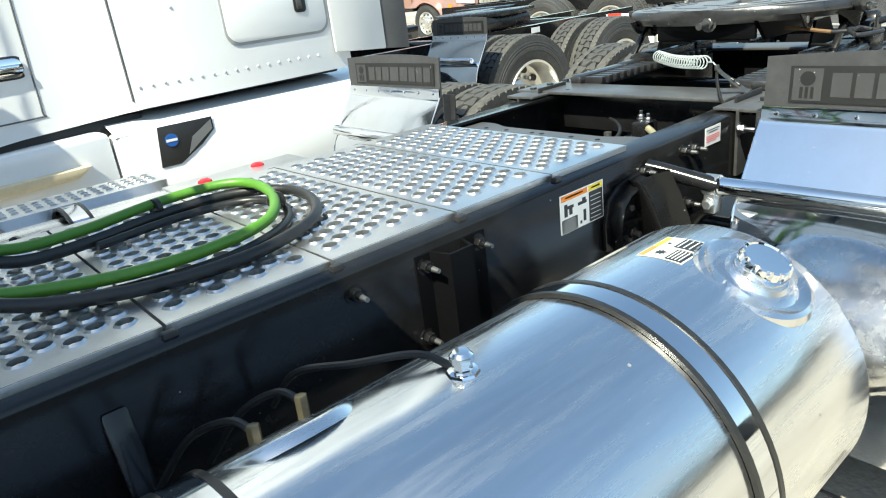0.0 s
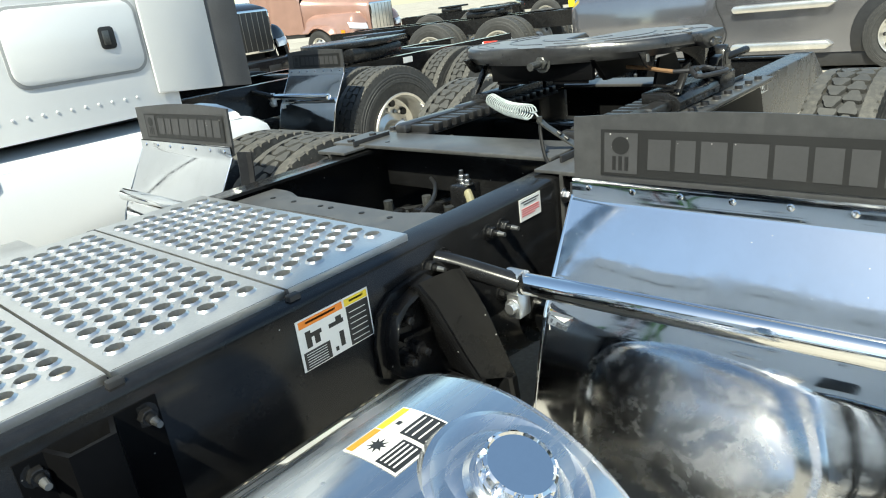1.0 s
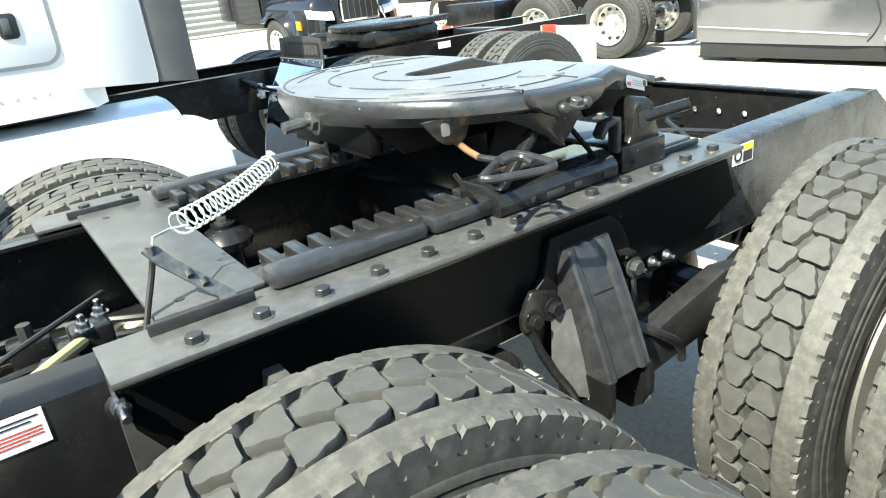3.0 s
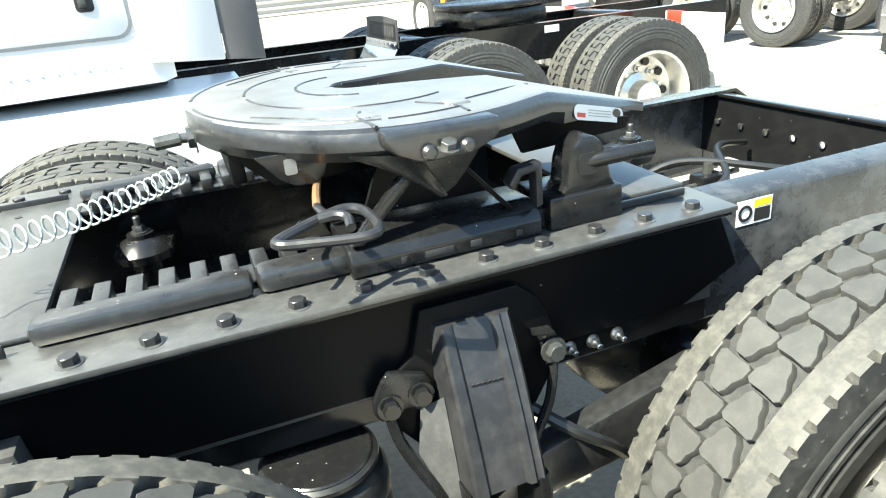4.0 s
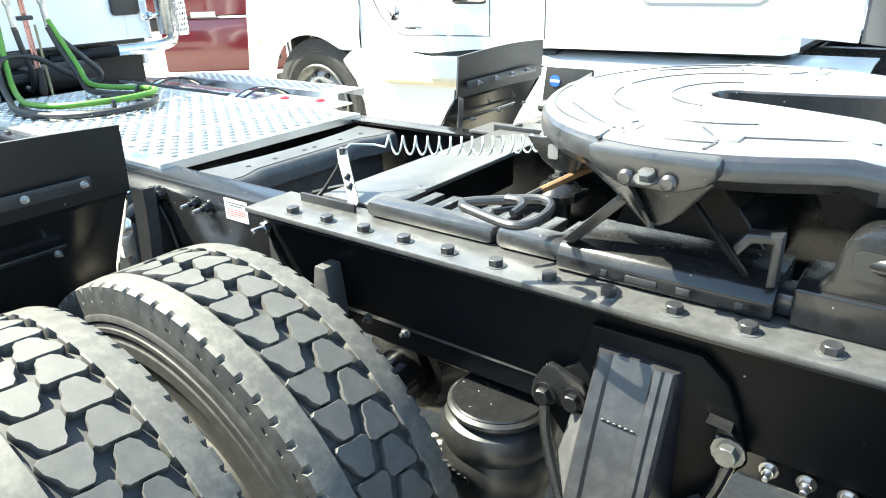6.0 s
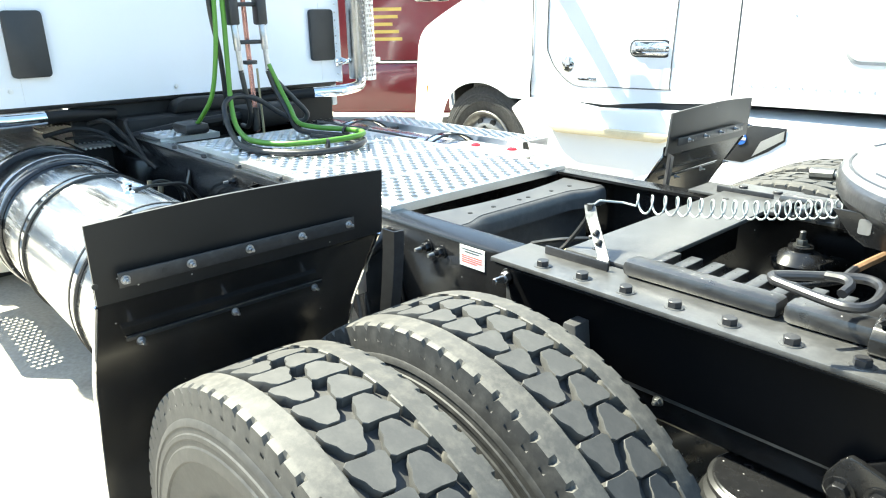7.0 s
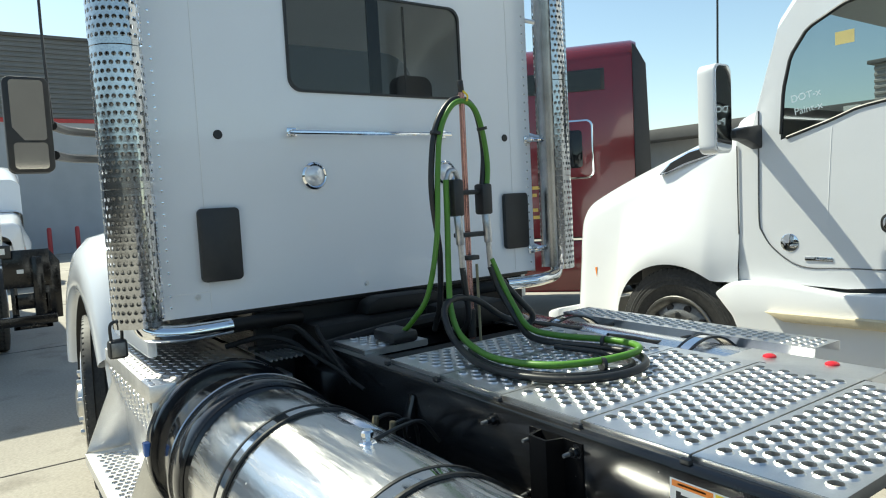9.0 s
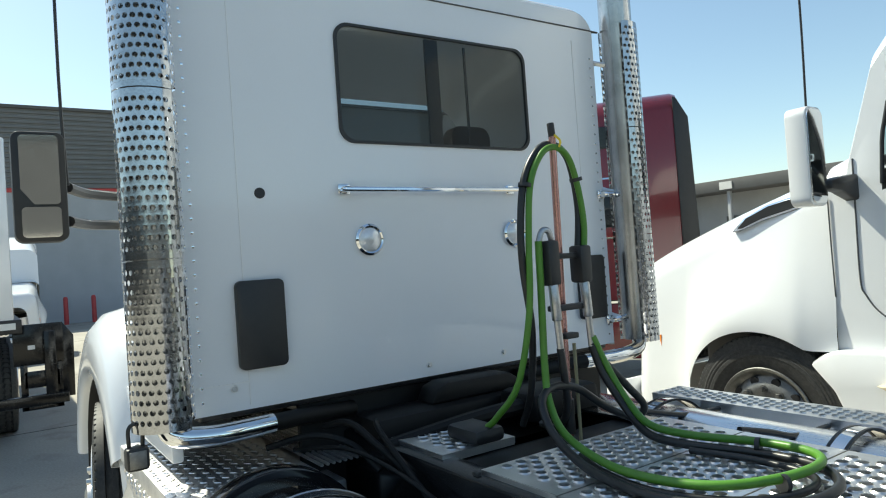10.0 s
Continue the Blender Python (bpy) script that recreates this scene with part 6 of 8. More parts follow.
part("roof_seam", tube([(CX - 0.012, -0.99, 2.662), (CX + 0.001, -0.955, 2.664), (CX + 0.001, 0.0, 2.666), (CX + 0.001, 0.955, 2.664), (CX - 0.012, 0.99, 2.662)], 0.0035, 6, 4), SEAM, truck)
for y0, y1 in ((-0.832, -0.665), (0.764, 0.928)):
    pad = prism(rounded(y0, y1, 1.278, 1.575, 0.02), CX + 0.001, CX + 0.028, "yz", 0.006)
    part("vent_pad", pad, PLASTIC, back, "black rectangular vent cover")
for y in (-0.312, 0.400):
    lp = part("work_lamp", lathe([(0.046, 0.0), (0.058, 0.002), (0.060, 0.012), (0.052, 0.020), (0.046, 0.016)], "x", 32, (CX, y, 1.695), close=True), CHROME, back, "round chrome work lamp")
    part("lens", lathe([(0.046, 0.004), (0.045, 0.014), (0.03, 0.022), (0.0, 0.025)], "x", 28, (CX, y, 1.695)), LENS, lp)
for y in (-0.722, 0.802):
    part("grommet", lathe([(0.0, 0.006), (0.016, 0.006), (0.019, 0.003), (0.019, 0.0)], "x", 20, (CX, y, 1.872)), PLASTIC, back)
for y, z in ((-0.08, 1.19), (-0.85, 1.22), (0.30, 1.19)):
    part("plug", hex_bolt((CX, y, z), (1, 0, 0), 0.009, 0.006), DECK, back)
own = tube([(CX, -0.405, 1.885), (CX + 0.045, -0.40, 1.883), (CX + 0.05, -0.37, 1.880), (CX + 0.05, 0.35, 1.880), (CX + 0.045, 0.385, 1.882), (CX, 0.39, 1.885)], 0.010, 10, 5)
gb = part("grab_bar", own, CHROME, back, "chrome grab bar")
for y in (-0.405, 0.39):
    part("foot", box(CX, CX + 0.012, y - 0.025, y + 0.025, 1.865, 1.905, 0.006), CHROME, gb)
own = tube([(CX, 0.955, 1.862), (CX + 0.05, 0.96, 1.860), (CX + 0.07, 1.02, 1.855), (CX + 0.075, 1.075, 1.84), (CX + 0.075, 1.08, 1.79), (CX + 0.075, 1.08, 1.38), (CX + 0.075, 1.075, 1.31), (CX + 0.06, 1.03, 1.28), (CX + 0.05, 0.97, 1.262), (CX, 0.96, 1.26)], 0.012, 10, 5)
gb = part("grab_handle", own, CHROME, back, "chrome corner grab handle")
for z in (1.862, 1.26):
    part("foot", box(CX, CX + 0.012, 0.935, 0.985, z - 0.02, z + 0.02, 0.006), CHROME, gb)
for y in (-0.80, 0.84):
    part("panel_seam", box(CX + 0.0003, CX + 0.0022, y, y + 0.004, 1.16, 2.6), WHITE, back)
part("panel_seam", box(CX + 0.0003, CX + 0.0022, -0.972, -0.80, 1.235, 1.239), WHITE, back)
own = bmesh.new()
for s in (-1, 1):
    for k in range(30):
        lathe([(0.006, 0.0), (0.005, 0.003), (0.0, 0.004)], "x", 8, (CX - 0.0005, s * 0.955, 1.19 + k * 0.046), bm=own)
tagged(part("rivets", own, CHROME, back), kind="stuff")
part("cab_floor", box(-2.3, CX - 0.03, -0.96, 0.96, 1.12, 1.16, 0.01), SATIN, truck)
for y in (-0.5, 0.5):
    own = prism(rounded(y - 0.24, y + 0.24, 1.55, 2.12, 0.1), -1.35, -1.22, "yz", 0.03)
    prism(rounded(y - 0.12, y + 0.12, 2.08, 2.25, 0.06), -1.33, -1.25, "yz", 0.02, bm=own)
    part("seat_back", own, CLOTH, truck, "dark cloth cab seat")
part("dash", box(-2.3, -1.95, -0.93, 0.93, 1.6, 1.95, 0.06), PLASTIC, truck)
part("steering_wheel", lathe([(0.20, -0.012), (0.213, 0.0), (0.20, 0.012), (0.188, 0.0)], "x", 28, (-1.85, -0.45, 1.98), close=True), PLASTIC, truck)
bm = bmesh.new()
bm.faces.new([bm.verts.new(q) for q in ((-2.30, -0.92, 2.0), (-2.30, 0.92, 2.0), (-2.02, 0.90, 2.56), (-2.02, -0.90, 2.56))])
p = part("windshield", bm, GLASS, truck, "sloped windshield", smooth=0)
p.visible_shadow = False
part("hood", hood(-3.75, -2.42, -2.33, 0.66, 0.80, 0.88, 1.48, 1.92, arch=0.05, knee=1.44), WHITE_CAB, truck, "white sloped hood")
AX = -2.42


def front_fender(s):
    """A tall rounded fender over the front wheel, with its lip and inner well."""
    rows = []
    for k in range(29):
        a = radians(28 + 142 * k / 28)
        rise = max(0.0, math.sin(a)) ** 1.5
        ring = []
        for r, y in ((0.64, 0.86), (0.64, 1.085), (0.655, 1.105), (0.68, 1.112), (0.70 + 0.07 * rise, 1.108), (0.72 + 0.15 * rise, 1.085), (0.735 + 0.21 * rise, 1.02), (0.74 + 0.23 * rise, 0.92), (0.74 + 0.24 * rise, 0.78), (0.74 + 0.22 * rise, 0.62)):
            ring.append((AX + r * math.cos(a) * (1.0 if math.cos(a) > 0 else 1.12), s * y, 0.503 + r * math.sin(a)))
        rows.append(ring)
    ff = part("front_fender", sheet(rows, 0.004), WHITE_CAB, truck, "white rounded front fender", smooth=50)
    rows = []
    for k in range(8):
        z = 1.045 - 0.365 * k / 7
        x = AX + math.sqrt(max(0.0, 0.66 ** 2 - (z - 0.503) ** 2)) + 0.012
        rows.append([(x - 0.03, s * 0.90, z), (x, s * 1.06, z), (x + 0.012, s * 1.078, z), (x + 0.035, s * 1.080, z), (x + 0.075, s * 1.06, z), (x + 0.09, s * 0.98, z), (x + 0.095, s * 0.80, z)])
    sk = part("fender_skirt", sheet(rows, 0.004), WHITE_CAB, ff, "white lower skirt behind the wheel", smooth=50)
    part("skirt_seam", tube([(AX + 0.385, s * 1.09, 1.062), (AX + 0.44, s * 1.085, 1.058), (AX + 0.50, s * 1.05, 1.055)], 0.010, 8), PLASTIC, sk)
    part("wheel_well", lathe([(0.635, s * 0.62), (0.635, s * 1.07), (0.628, s * 1.07), (0.628, s * 0.62)], "y", 48, (AX, 0, 0.503), close=True), PLASTIC, ff)


for s in (-1, 1):
    front_fender(s)
for s in (-1, 1):
    w_ = wheel(truck, AX, s * 0.972, 0.503, s, "rib", deep=False)
    w_.matrix_basis = pose(AX, s * 0.972, 0.503, 0, 0, -9 if s < 0 else 171)
    part("door_skirt", box(-2.30, -1.0, s * 0.99, s * 1.03, 0.98, 1.15, 0.01), WHITE_CAB, truck)
    own = tube([(-1.95, s * 1.0, 1.99), (-1.75, s * 1.15, 1.98), (-1.52, s * 1.24, 1.975)], 0.021, 8, 4)
    tube([(-1.95, s * 1.0, 1.86), (-1.75, s * 1.15, 1.85), (-1.52, s * 1.24, 1.845)], 0.021, 8, 4, bm=own)
    arm = part("mirror_arm", own, PLASTIC, truck, "black twin mirror arms")
    hd = part("mirror_head", prism(rounded(s * 1.335 - 0.085, s * 1.335 + 0.085, 1.765, 2.165, 0.03), -1.52, -1.42, "yz", 0.012), PLASTIC, truck, "tall black door mirror with two glasses")
    for z0, z1 in ((1.90, 2.15), (1.78, 1.89)):
        part("mirror_glass", moved(prism(rounded(-0.062, 0.062, -(z1 - z0) / 2, (z1 - z0) / 2, 0.015), -0.002, 0.002, "yz"), Matrix.Translation((-1.414, s * 1.335, (z0 + z1) / 2)) @ Matrix.Rotation(radians(4 * s), 4, "Z") @ Matrix.Rotation(radians(3), 4, "Y")), CHROME, hd)
    if s < 0:
        part("aerial", tube([(-1.5, s * 1.24, 1.98), (-1.5, s * 1.25, 2.4), (-1.52, s * 1.24, 3.4)], 0.006, 6, 4), PLASTIC, truck, "thin black whip aerial")


# exhaust stacks behind pierced shields
def stack(s):
    x, y, r = -0.80, (-1.080 if s < 0 else 1.085), 0.098
    pipe = part("exhaust_pipe", lathe([(0.074, 1.16), (0.074, 2.60), (0.078, 2.62), (0.078, 3.7)], "z", 32, (x, y, 0)), PIPE, truck, "bright steel exhaust pipe standing beside the cab")
    for z0 in (1.150, 1.660, 2.170):
        nu, nv = 17, 16
        pv, arc = 0.47 / nv, radians(226)
        bm = pierced(nu, nv, r * arc / nu, pv, 0.0086, lambda u, v, w, z0=z0: (x + (r + w) * math.sin(u / r - 1.78), y + s * (r + w) * math.cos(u / r - 1.78), z0 + 0.018 + v), 0.0, 8, (0, 0, 0.018, 0.018), 0.002)
        part("heat_shield", bm, SHIELD_STEEL, pipe, "pierced bright steel heat shield", smooth=50)
        if s < 0:
            nu, ri, arc = 5, 0.084, radians(80)
            bm = pierced(nu, nv, ri * arc / nu, pv, 0.0085, lambda u, v, w, z0=z0: (x + (ri + w) * math.sin(u / ri + 2.05), y + s * (ri + w) * math.cos(u / ri + 2.05), z0 + 0.018 + v), 0.0, 8, (0, 0, 0.018, 0.018), 0.002)
            part("inner_shield", bm, MIRROR_SHEET, pipe, smooth=50)
    own = tube([(x, y, 1.20), (x, y, 1.15), (x + 0.01, y - s * 0.03, 1.115), (x + 0.01, y - s * 0.13, 1.098), (x - 0.01, s * 0.85, 1.093), (x - 0.03, s * 0.74, 1.092)], 0.033, 20, 6)
    part("elbow", own, CHROME, pipe, "chrome exhaust elbow")
    part("inlet_pipe", tube([(x - 0.025, s * 0.755, 1.092), (x - 0.06, s * 0.62, 1.088), (x - 0.12, s * 0.40, 1.07)], 0.030, 14, 5), BLACK_AND_SHADE, pipe, "black inlet pipe")
    for z in (1.27, 1.88, 2.5):
        own = tube([(CX - 0.03, s * 0.98, z + 0.02), (-0.85, s * 1.0, z), (-0.82, s * 1.03, z - 0.01)], 0.012, 8, 4)
        part("bracket", own, DECK, pipe)


stack(-1)
stack(1)
own = box(-0.80, -0.75, -1.205, -1.14, 1.045, 1.115, 0.012)
lk = part("padlock", own, PLASTIC, truck, "black padlock hanging on the shield")
part("face", box(-0.749, -0.7465, -1.196, -1.150, 1.055, 1.105, 0.001), DULL, lk, "pale worn face")
part("shackle", tube([(-0.775, -1.192, 1.11), (-0.775, -1.192, 1.165), (-0.775, -1.175, 1.18), (-0.775, -1.155, 1.165), (-0.775, -1.155, 1.11)], 0.006, 8, 4), HOSE, lk)

# steps and battery box below the cab
own = box(-1.72, -0.745, -1.085, -0.62, 0.86, 0.925, 0.006)
sb = part("step_box", own, TREADPLATE, truck, "bright tread plate step box")
own = bmesh.new()
for i in range(26):
    for j in range(12):
        cx_, cy_ = -0.765 - i * 0.036, -1.065 + j * 0.036
        moved_b = lathe([(0.014, 0.0), (0.010, 0.003), (0.0, 0.004)], "z", 6, (0, 0, 0))
        moved(moved_b, Matrix.Translation((cx_, cy_, 0.925)) @ Matrix.Rotation(radians(45 if (i + j) % 2 else -45), 4, "Z") @ Matrix.Diagonal((1.0, 0.35, 1, 1)))
        merge(own, moved_b)
tagged(part("tread_pattern", own, TREADPLATE, sb), kind="stuff")
part("battery_box", box(-1.70, -0.79, -1.0, -0.5, 0.42, 0.86, 0.012), TREADPLATE, truck, "bright metal box under the steps")
own = bmesh.new()
rows = [(-1.083, 0.862), (-1.06, 0.75), (-1.022, 0.64), (-1.015, 0.40)]
sheet([[(x, y, z) for y, z in rows] for x in (-1.70, -1.4, -1.1, -0.782)], 0.004, own)
sf = part("step_face", own, TREADPLATE, truck, "bright tread plate step face", smooth=40)
own = bmesh.new()
for i in range(20):
    for j in range(7):
        q = lathe([(0.014, 0.0), (0.010, 0.003), (0.0, 0.004)], "z", 6)
        t = (j + 0.5) / 7
        moved(q, Matrix.Translation((-0.80 - i * 0.044, -1.087 + 0.062 * t, 0.855 - 0.21 * t)) @ Matrix.Rotation(radians(73), 4, "X") @ Matrix.Rotation(radians(45 if (i + j) % 2 else -45), 4, "Z") @ Matrix.Diagonal((1.0, 0.35, 1, 1)))
        merge(own, q)
tagged(part("tread_pattern", own, TREADPLATE, sf), kind="stuff")
own = pierced(5, 20, 0.030, 0.040, 0.0112, lambda u, v, w: (-1.62 + v, -1.180 + u, 0.436 + w), 0.004, 10, (0.032, 0.012, 0.06, 0.045), 0.007)
face_up(own)
box(-1.68, -0.775, -1.215, -1.212, 0.39, 0.437, bm=own)
part("lower_step", own, TREADPLATE, truck, "pierced bright lower cab step", smooth=40)
for x in (-0.774, -1.70):
    part("step_support", prism([(-1.213, 0.425), (-0.99, 0.405), (-0.97, 0.86), (-1.075, 0.86), (-1.072, 0.76)], x, x + 0.010, "yz", 0.003), DECK, truck, "flat metal step support")
own = bmesh.new()
for k in range(9):
    tube([(-1.75, -0.605 + k * 0.022, 0.935), (-1.2, -0.605 + k * 0.022, 0.935), (-0.755, -0.605 + k * 0.022, 0.935)], 0.006, 6, 2, bm=own)
tagged(part("grating", own, TREADPLATE, truck, "bright serrated grating beside the step box"), kind="stuff")

# clutter between cab and deck, with the shade there put into its black colour
# this panel and the housing are added to stop light from the ground
part("bulkhead", box(-0.98, -0.94, -0.60, 0.95, 0.50, 1.125, 0.01), BLACK_AND_SHADE, truck, "added black panel that blocks light below the cab")
part("gear_housing", prism([(-0.35, 0.55), (-0.38, 0.80), (-0.26, 0.93), (0.26, 0.93), (0.38, 0.80), (0.35, 0.55)], -0.94, -0.20, "yz", 0.03), BLACK_AND_SHADE, truck, "added black housing that blocks light between the rails")
part("engine_cover", box(-0.90, -0.70, -0.42, 0.42, 0.90, 1.06, 0.03), BLACK_AND_SHADE, truck, "dark cover behind the cab")
part("engine_cover", prism([(-0.16, 1.06), (-0.13, 1.118), (-0.08, 1.135), (0.22, 1.130), (0.27, 1.10), (0.29, 1.06)], -0.86, -0.74, "yz", 0.015), BLACK_AND_SHADE, truck, "rounded black cover below the cab's edge")
part("cab_mount", box(-0.70, -0.48, 0.12, 0.46, 0.97, 1.085, 0.03), BLACK_AND_SHADE, truck, "dark cab mount")
part("cross_pipe", tube([(-0.62, -0.42, 0.98), (-0.58, -0.1, 1.02), (-0.57, 0.2, 1.03), (-0.60, 0.5, 1.0)], 0.03, 10), BLACK_AND_SHADE, truck, "dark pipe behind the cab")
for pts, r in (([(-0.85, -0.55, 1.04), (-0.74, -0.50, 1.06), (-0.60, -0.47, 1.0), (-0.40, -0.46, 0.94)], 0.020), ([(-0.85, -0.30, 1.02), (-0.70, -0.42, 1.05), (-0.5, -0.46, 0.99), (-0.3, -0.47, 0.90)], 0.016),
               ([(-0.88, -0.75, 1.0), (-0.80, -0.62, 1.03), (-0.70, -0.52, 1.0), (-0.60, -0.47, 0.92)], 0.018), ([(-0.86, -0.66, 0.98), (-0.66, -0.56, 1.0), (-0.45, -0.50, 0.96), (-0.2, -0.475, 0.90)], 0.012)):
    part("engine_line", tube(pts, r * 0.62, 8, 5), BLACK_AND_SHADE, truck, "dark hose behind the cab")
part("plug_box", box(-0.48, -0.31, -0.28, -0.16, 1.008, 1.058, 0.018), PLASTIC, truck, "black plastic connector box on the deck")

# ---------------------------------------------------------------- hose pole with air and electric lines
PX, PY = -0.17, 0.0
pole = part("hose_pole", tube([(PX - 0.05, PY + 0.035, 1.0), (PX - 0.03, PY + 0.02, 1.4), (PX, PY, 1.97)], 0.0115, 12, 4), PINK, truck, "copper-coloured hose pole")
part("pole_tip", rod((PX, PY, 1.965), (PX, PY - 0.004, 2.01), 0.012, n=12, bevel=0.003), PLASTIC, pole)
part("pole_hook", tube([(PX + 0.01, PY, 1.97), (PX + 0.022, PY + 0.012, 1.95), (PX + 0.018, PY + 0.01, 1.93)], 0.004, 6, 4), YELLOW, pole)
part("pole_rod", tube([(PX - 0.03, PY + 0.06, 0.975), (PX - 0.02, PY + 0.05, 1.30)], 0.006, 6, 3), OLIVE, pole, "thin olive-yellow rod")
part("pole_spring", tube([(PX - 0.045, PY + 0.03, 1.01), (PX - 0.04, PY + 0.026, 1.12)], 0.018, 12, 2), HOSE, pole)
for z, y0, y1 in ((1.575, -0.075, 0.095), (1.412, -0.06, 0.09), (1.322, -0.022, 0.035)):
    part("cross_bar", box(PX - 0.016, PX + 0.022, PY + y0, PY + y1, z, z + 0.018, 0.004), PLASTIC, pole, "black cross bar of the coupling holder")
for y0, y1, z0, z1 in ((-0.085, -0.038, 1.495, 1.635), (0.050, 0.100, 1.495, 1.615)):
    hb = part("holder_block", box(PX - 0.018, PX + 0.040, PY + y0, PY + y1, z0, z1, 0.010), PLASTIC, pole, "black hose coupling holder")
    yc = (y0 + y1) / 2
    part("coupling", rod((PX + 0.02, PY + yc, 1.50), (PX + 0.024, PY + yc + 0.004, 1.385), 0.016, n=12, bevel=0.004), ZINC, hb, "metal hose coupling")
    part("ferrule", rod((PX + 0.024, PY + yc + 0.004, 1.385), (PX + 0.026, PY + yc + 0.008, 1.29), 0.0115, n=10), ZINC, hb)
part("coupling", tube([(PX + 0.012, -0.045, 1.63), (PX + 0.014, -0.06, 1.665), (PX + 0.012, -0.085, 1.665), (PX + 0.01, -0.10, 1.63)], 0.010, 10, 4), ZINC, pole, "metal elbow coupling")


def hose(name, points, r, mat, label):
    return part(name, tube(points, r, 12, 8), mat, truck, label)


hose("green_hose", [(-0.34, -0.21, 1.055), (-0.30, -0.20, 1.09), (-0.22, -0.17, 1.20), (-0.17, -0.148, 1.42), (-0.165, -0.134, 1.64), (-0.165, -0.112, 1.81), (-0.165, -0.060, 1.905), (-0.165, 0.0, 1.932), (-0.165, 0.058, 1.902), (-0.165, 0.092, 1.81), (-0.16, 0.104, 1.68), (-0.16, 0.088, 1.56)], 0.0105, GREEN, "green cable looped over the hose pole")
hose("black_hose", [(-0.32, -0.08, 1.04), (-0.25, -0.095, 1.16), (-0.19, -0.125, 1.36), (-0.18, -0.152, 1.55), (-0.18, -0.150, 1.68), (-0.18, -0.122, 1.83), (-0.18, -0.055, 1.925), (-0.18, 0.015, 1.942), (-0.18, 0.075, 1.89), (-0.18, 0.102, 1.74), (-0.175, 0.080, 1.58)], 0.0115, HOSE, "black air hose looped over the hose pole")
hose("green_hose", [(-0.16, -0.10, 1.635), (-0.16, -0.104, 1.46), (-0.158, -0.112, 1.26), (-0.135, -0.125, 1.15), (-0.05, -0.155, 1.075), (0.12, -0.205, 1.047), (0.285, -0.238, 1.046), (0.449, -0.195, 1.049), (0.537, -0.07, 1.054), (0.56, 0.07, 1.060), (0.502, 0.145, 1.062), (0.355, 0.165, 1.056), (0.18, 0.122, 1.052), (0.04, 0.112, 1.062), (-0.06, 0.132, 1.12), (-0.115, 0.115, 1.22), (-0.14, 0.085, 1.32)], 0.0115, GREEN, "bright green cable coiled on the deck")
hose("black_hose", [(-0.144, 0.083, 1.30), (-0.13, 0.115, 1.24), (-0.10, 0.185, 1.15), (-0.08, 0.235, 1.08), (-0.10, 0.205, 1.045), (-0.14, 0.12, 1.09), (-0.15, 0.01, 1.165), (-0.15, -0.09, 1.185), (-0.13, -0.158, 1.155), (-0.07, -0.185, 1.085), (0.04, -0.215, 1.040), (0.20, -0.262, 1.024), (0.379, -0.275, 1.023), (0.542, -0.205, 1.024), (0.619, -0.09, 1.028), (0.619, 0.04, 1.034), (0.519, 0.13, 1.036), (0.355, 0.148, 1.030), (0.18, 0.105, 1.028), (0.05, 0.098, 1.036), (-0.05, 0.12, 1.09), (-0.12, 0.10, 1.20), (-0.142, 0.08, 1.29)], 0.0125, HOSE, "thick black air hose coiled on the deck")
hose("black_hose", [(-0.144, -0.055, 1.30), (-0.15, -0.04, 1.20), (-0.18, -0.01, 1.10), (-0.24, 0.0, 1.03), (-0.34, 0.02, 1.022)], 0.012, HOSE, "black air hose dropping to the deck")
hose("black_hose", [(0.02, -0.16, 1.024), (0.16, -0.222, 1.022), (0.344, -0.245, 1.022), (0.507, -0.165, 1.022), (0.572, -0.02, 1.022), (0.531, 0.09, 1.022), (0.379, 0.115, 1.022), (0.2, 0.08, 1.022)], 0.0095, HOSE, "black air hose coiled on the deck")
for q, d in (((0.355, 0.160, 1.048), (1, 0.3, 0)), ((0.545, -0.06, 1.044), (0.3, 1, 0)), ((-0.172, -0.128, 1.81), (0, 0.2, 1)), ((-0.172, 0.094, 1.83), (0, -0.2, 1))):
    q, d = Vector(q), Vector(d).normalized()
    part("cable_tie", rod(q - d * 0.006, q + d * 0.006, 0.021, n=14), PLASTIC, truck, "black cable tie")


# ---------------------------------------------------------------- other vehicles
def clone(ob, parent, m):
    """A part and what hangs on it, shared under another thing."""
    o = new(ob.name.split(".")[0], ob.data)
    o.parent, o.matrix_basis = parent, m
    if ob.get("label"):
        o["label"] = ob["label"]
    for ch in list(ob.children):
        c = new(ch.name.split(".")[0], ch.data)
        c.parent, c.matrix_basis = o, ch.matrix_basis.copy()
        if ch.get("label"):
            c["label"] = ch["label"]
    return o


def side_panel(parent, name, outline, y, out, mat, label="", bevel=0.003):
    """A flat panel on a body's side: outline in x and z, from y outwards by out."""
    return part(name, prism(outline, y, y + out, "xz", bevel), mat, parent, label)


def side_window(parent, outline, y, out, label="dark side window with black frame"):
    w = side_panel(parent, "side_window", outline, y, out, PLASTIC, label)
    cx_ = sum(a for a, _ in outline) / len(outline)
    cz_ = sum(b for _, b in outline) / len(outline)
    inner = [(cx_ + (a - cx_) * 0.93, cz_ + (b - cz_) * 0.90) for a, b in outline]
    part("pane", prism(inner, y + out, y + out * 1.3, "xz"), DARKGLASS, w, smooth=0)
    return w


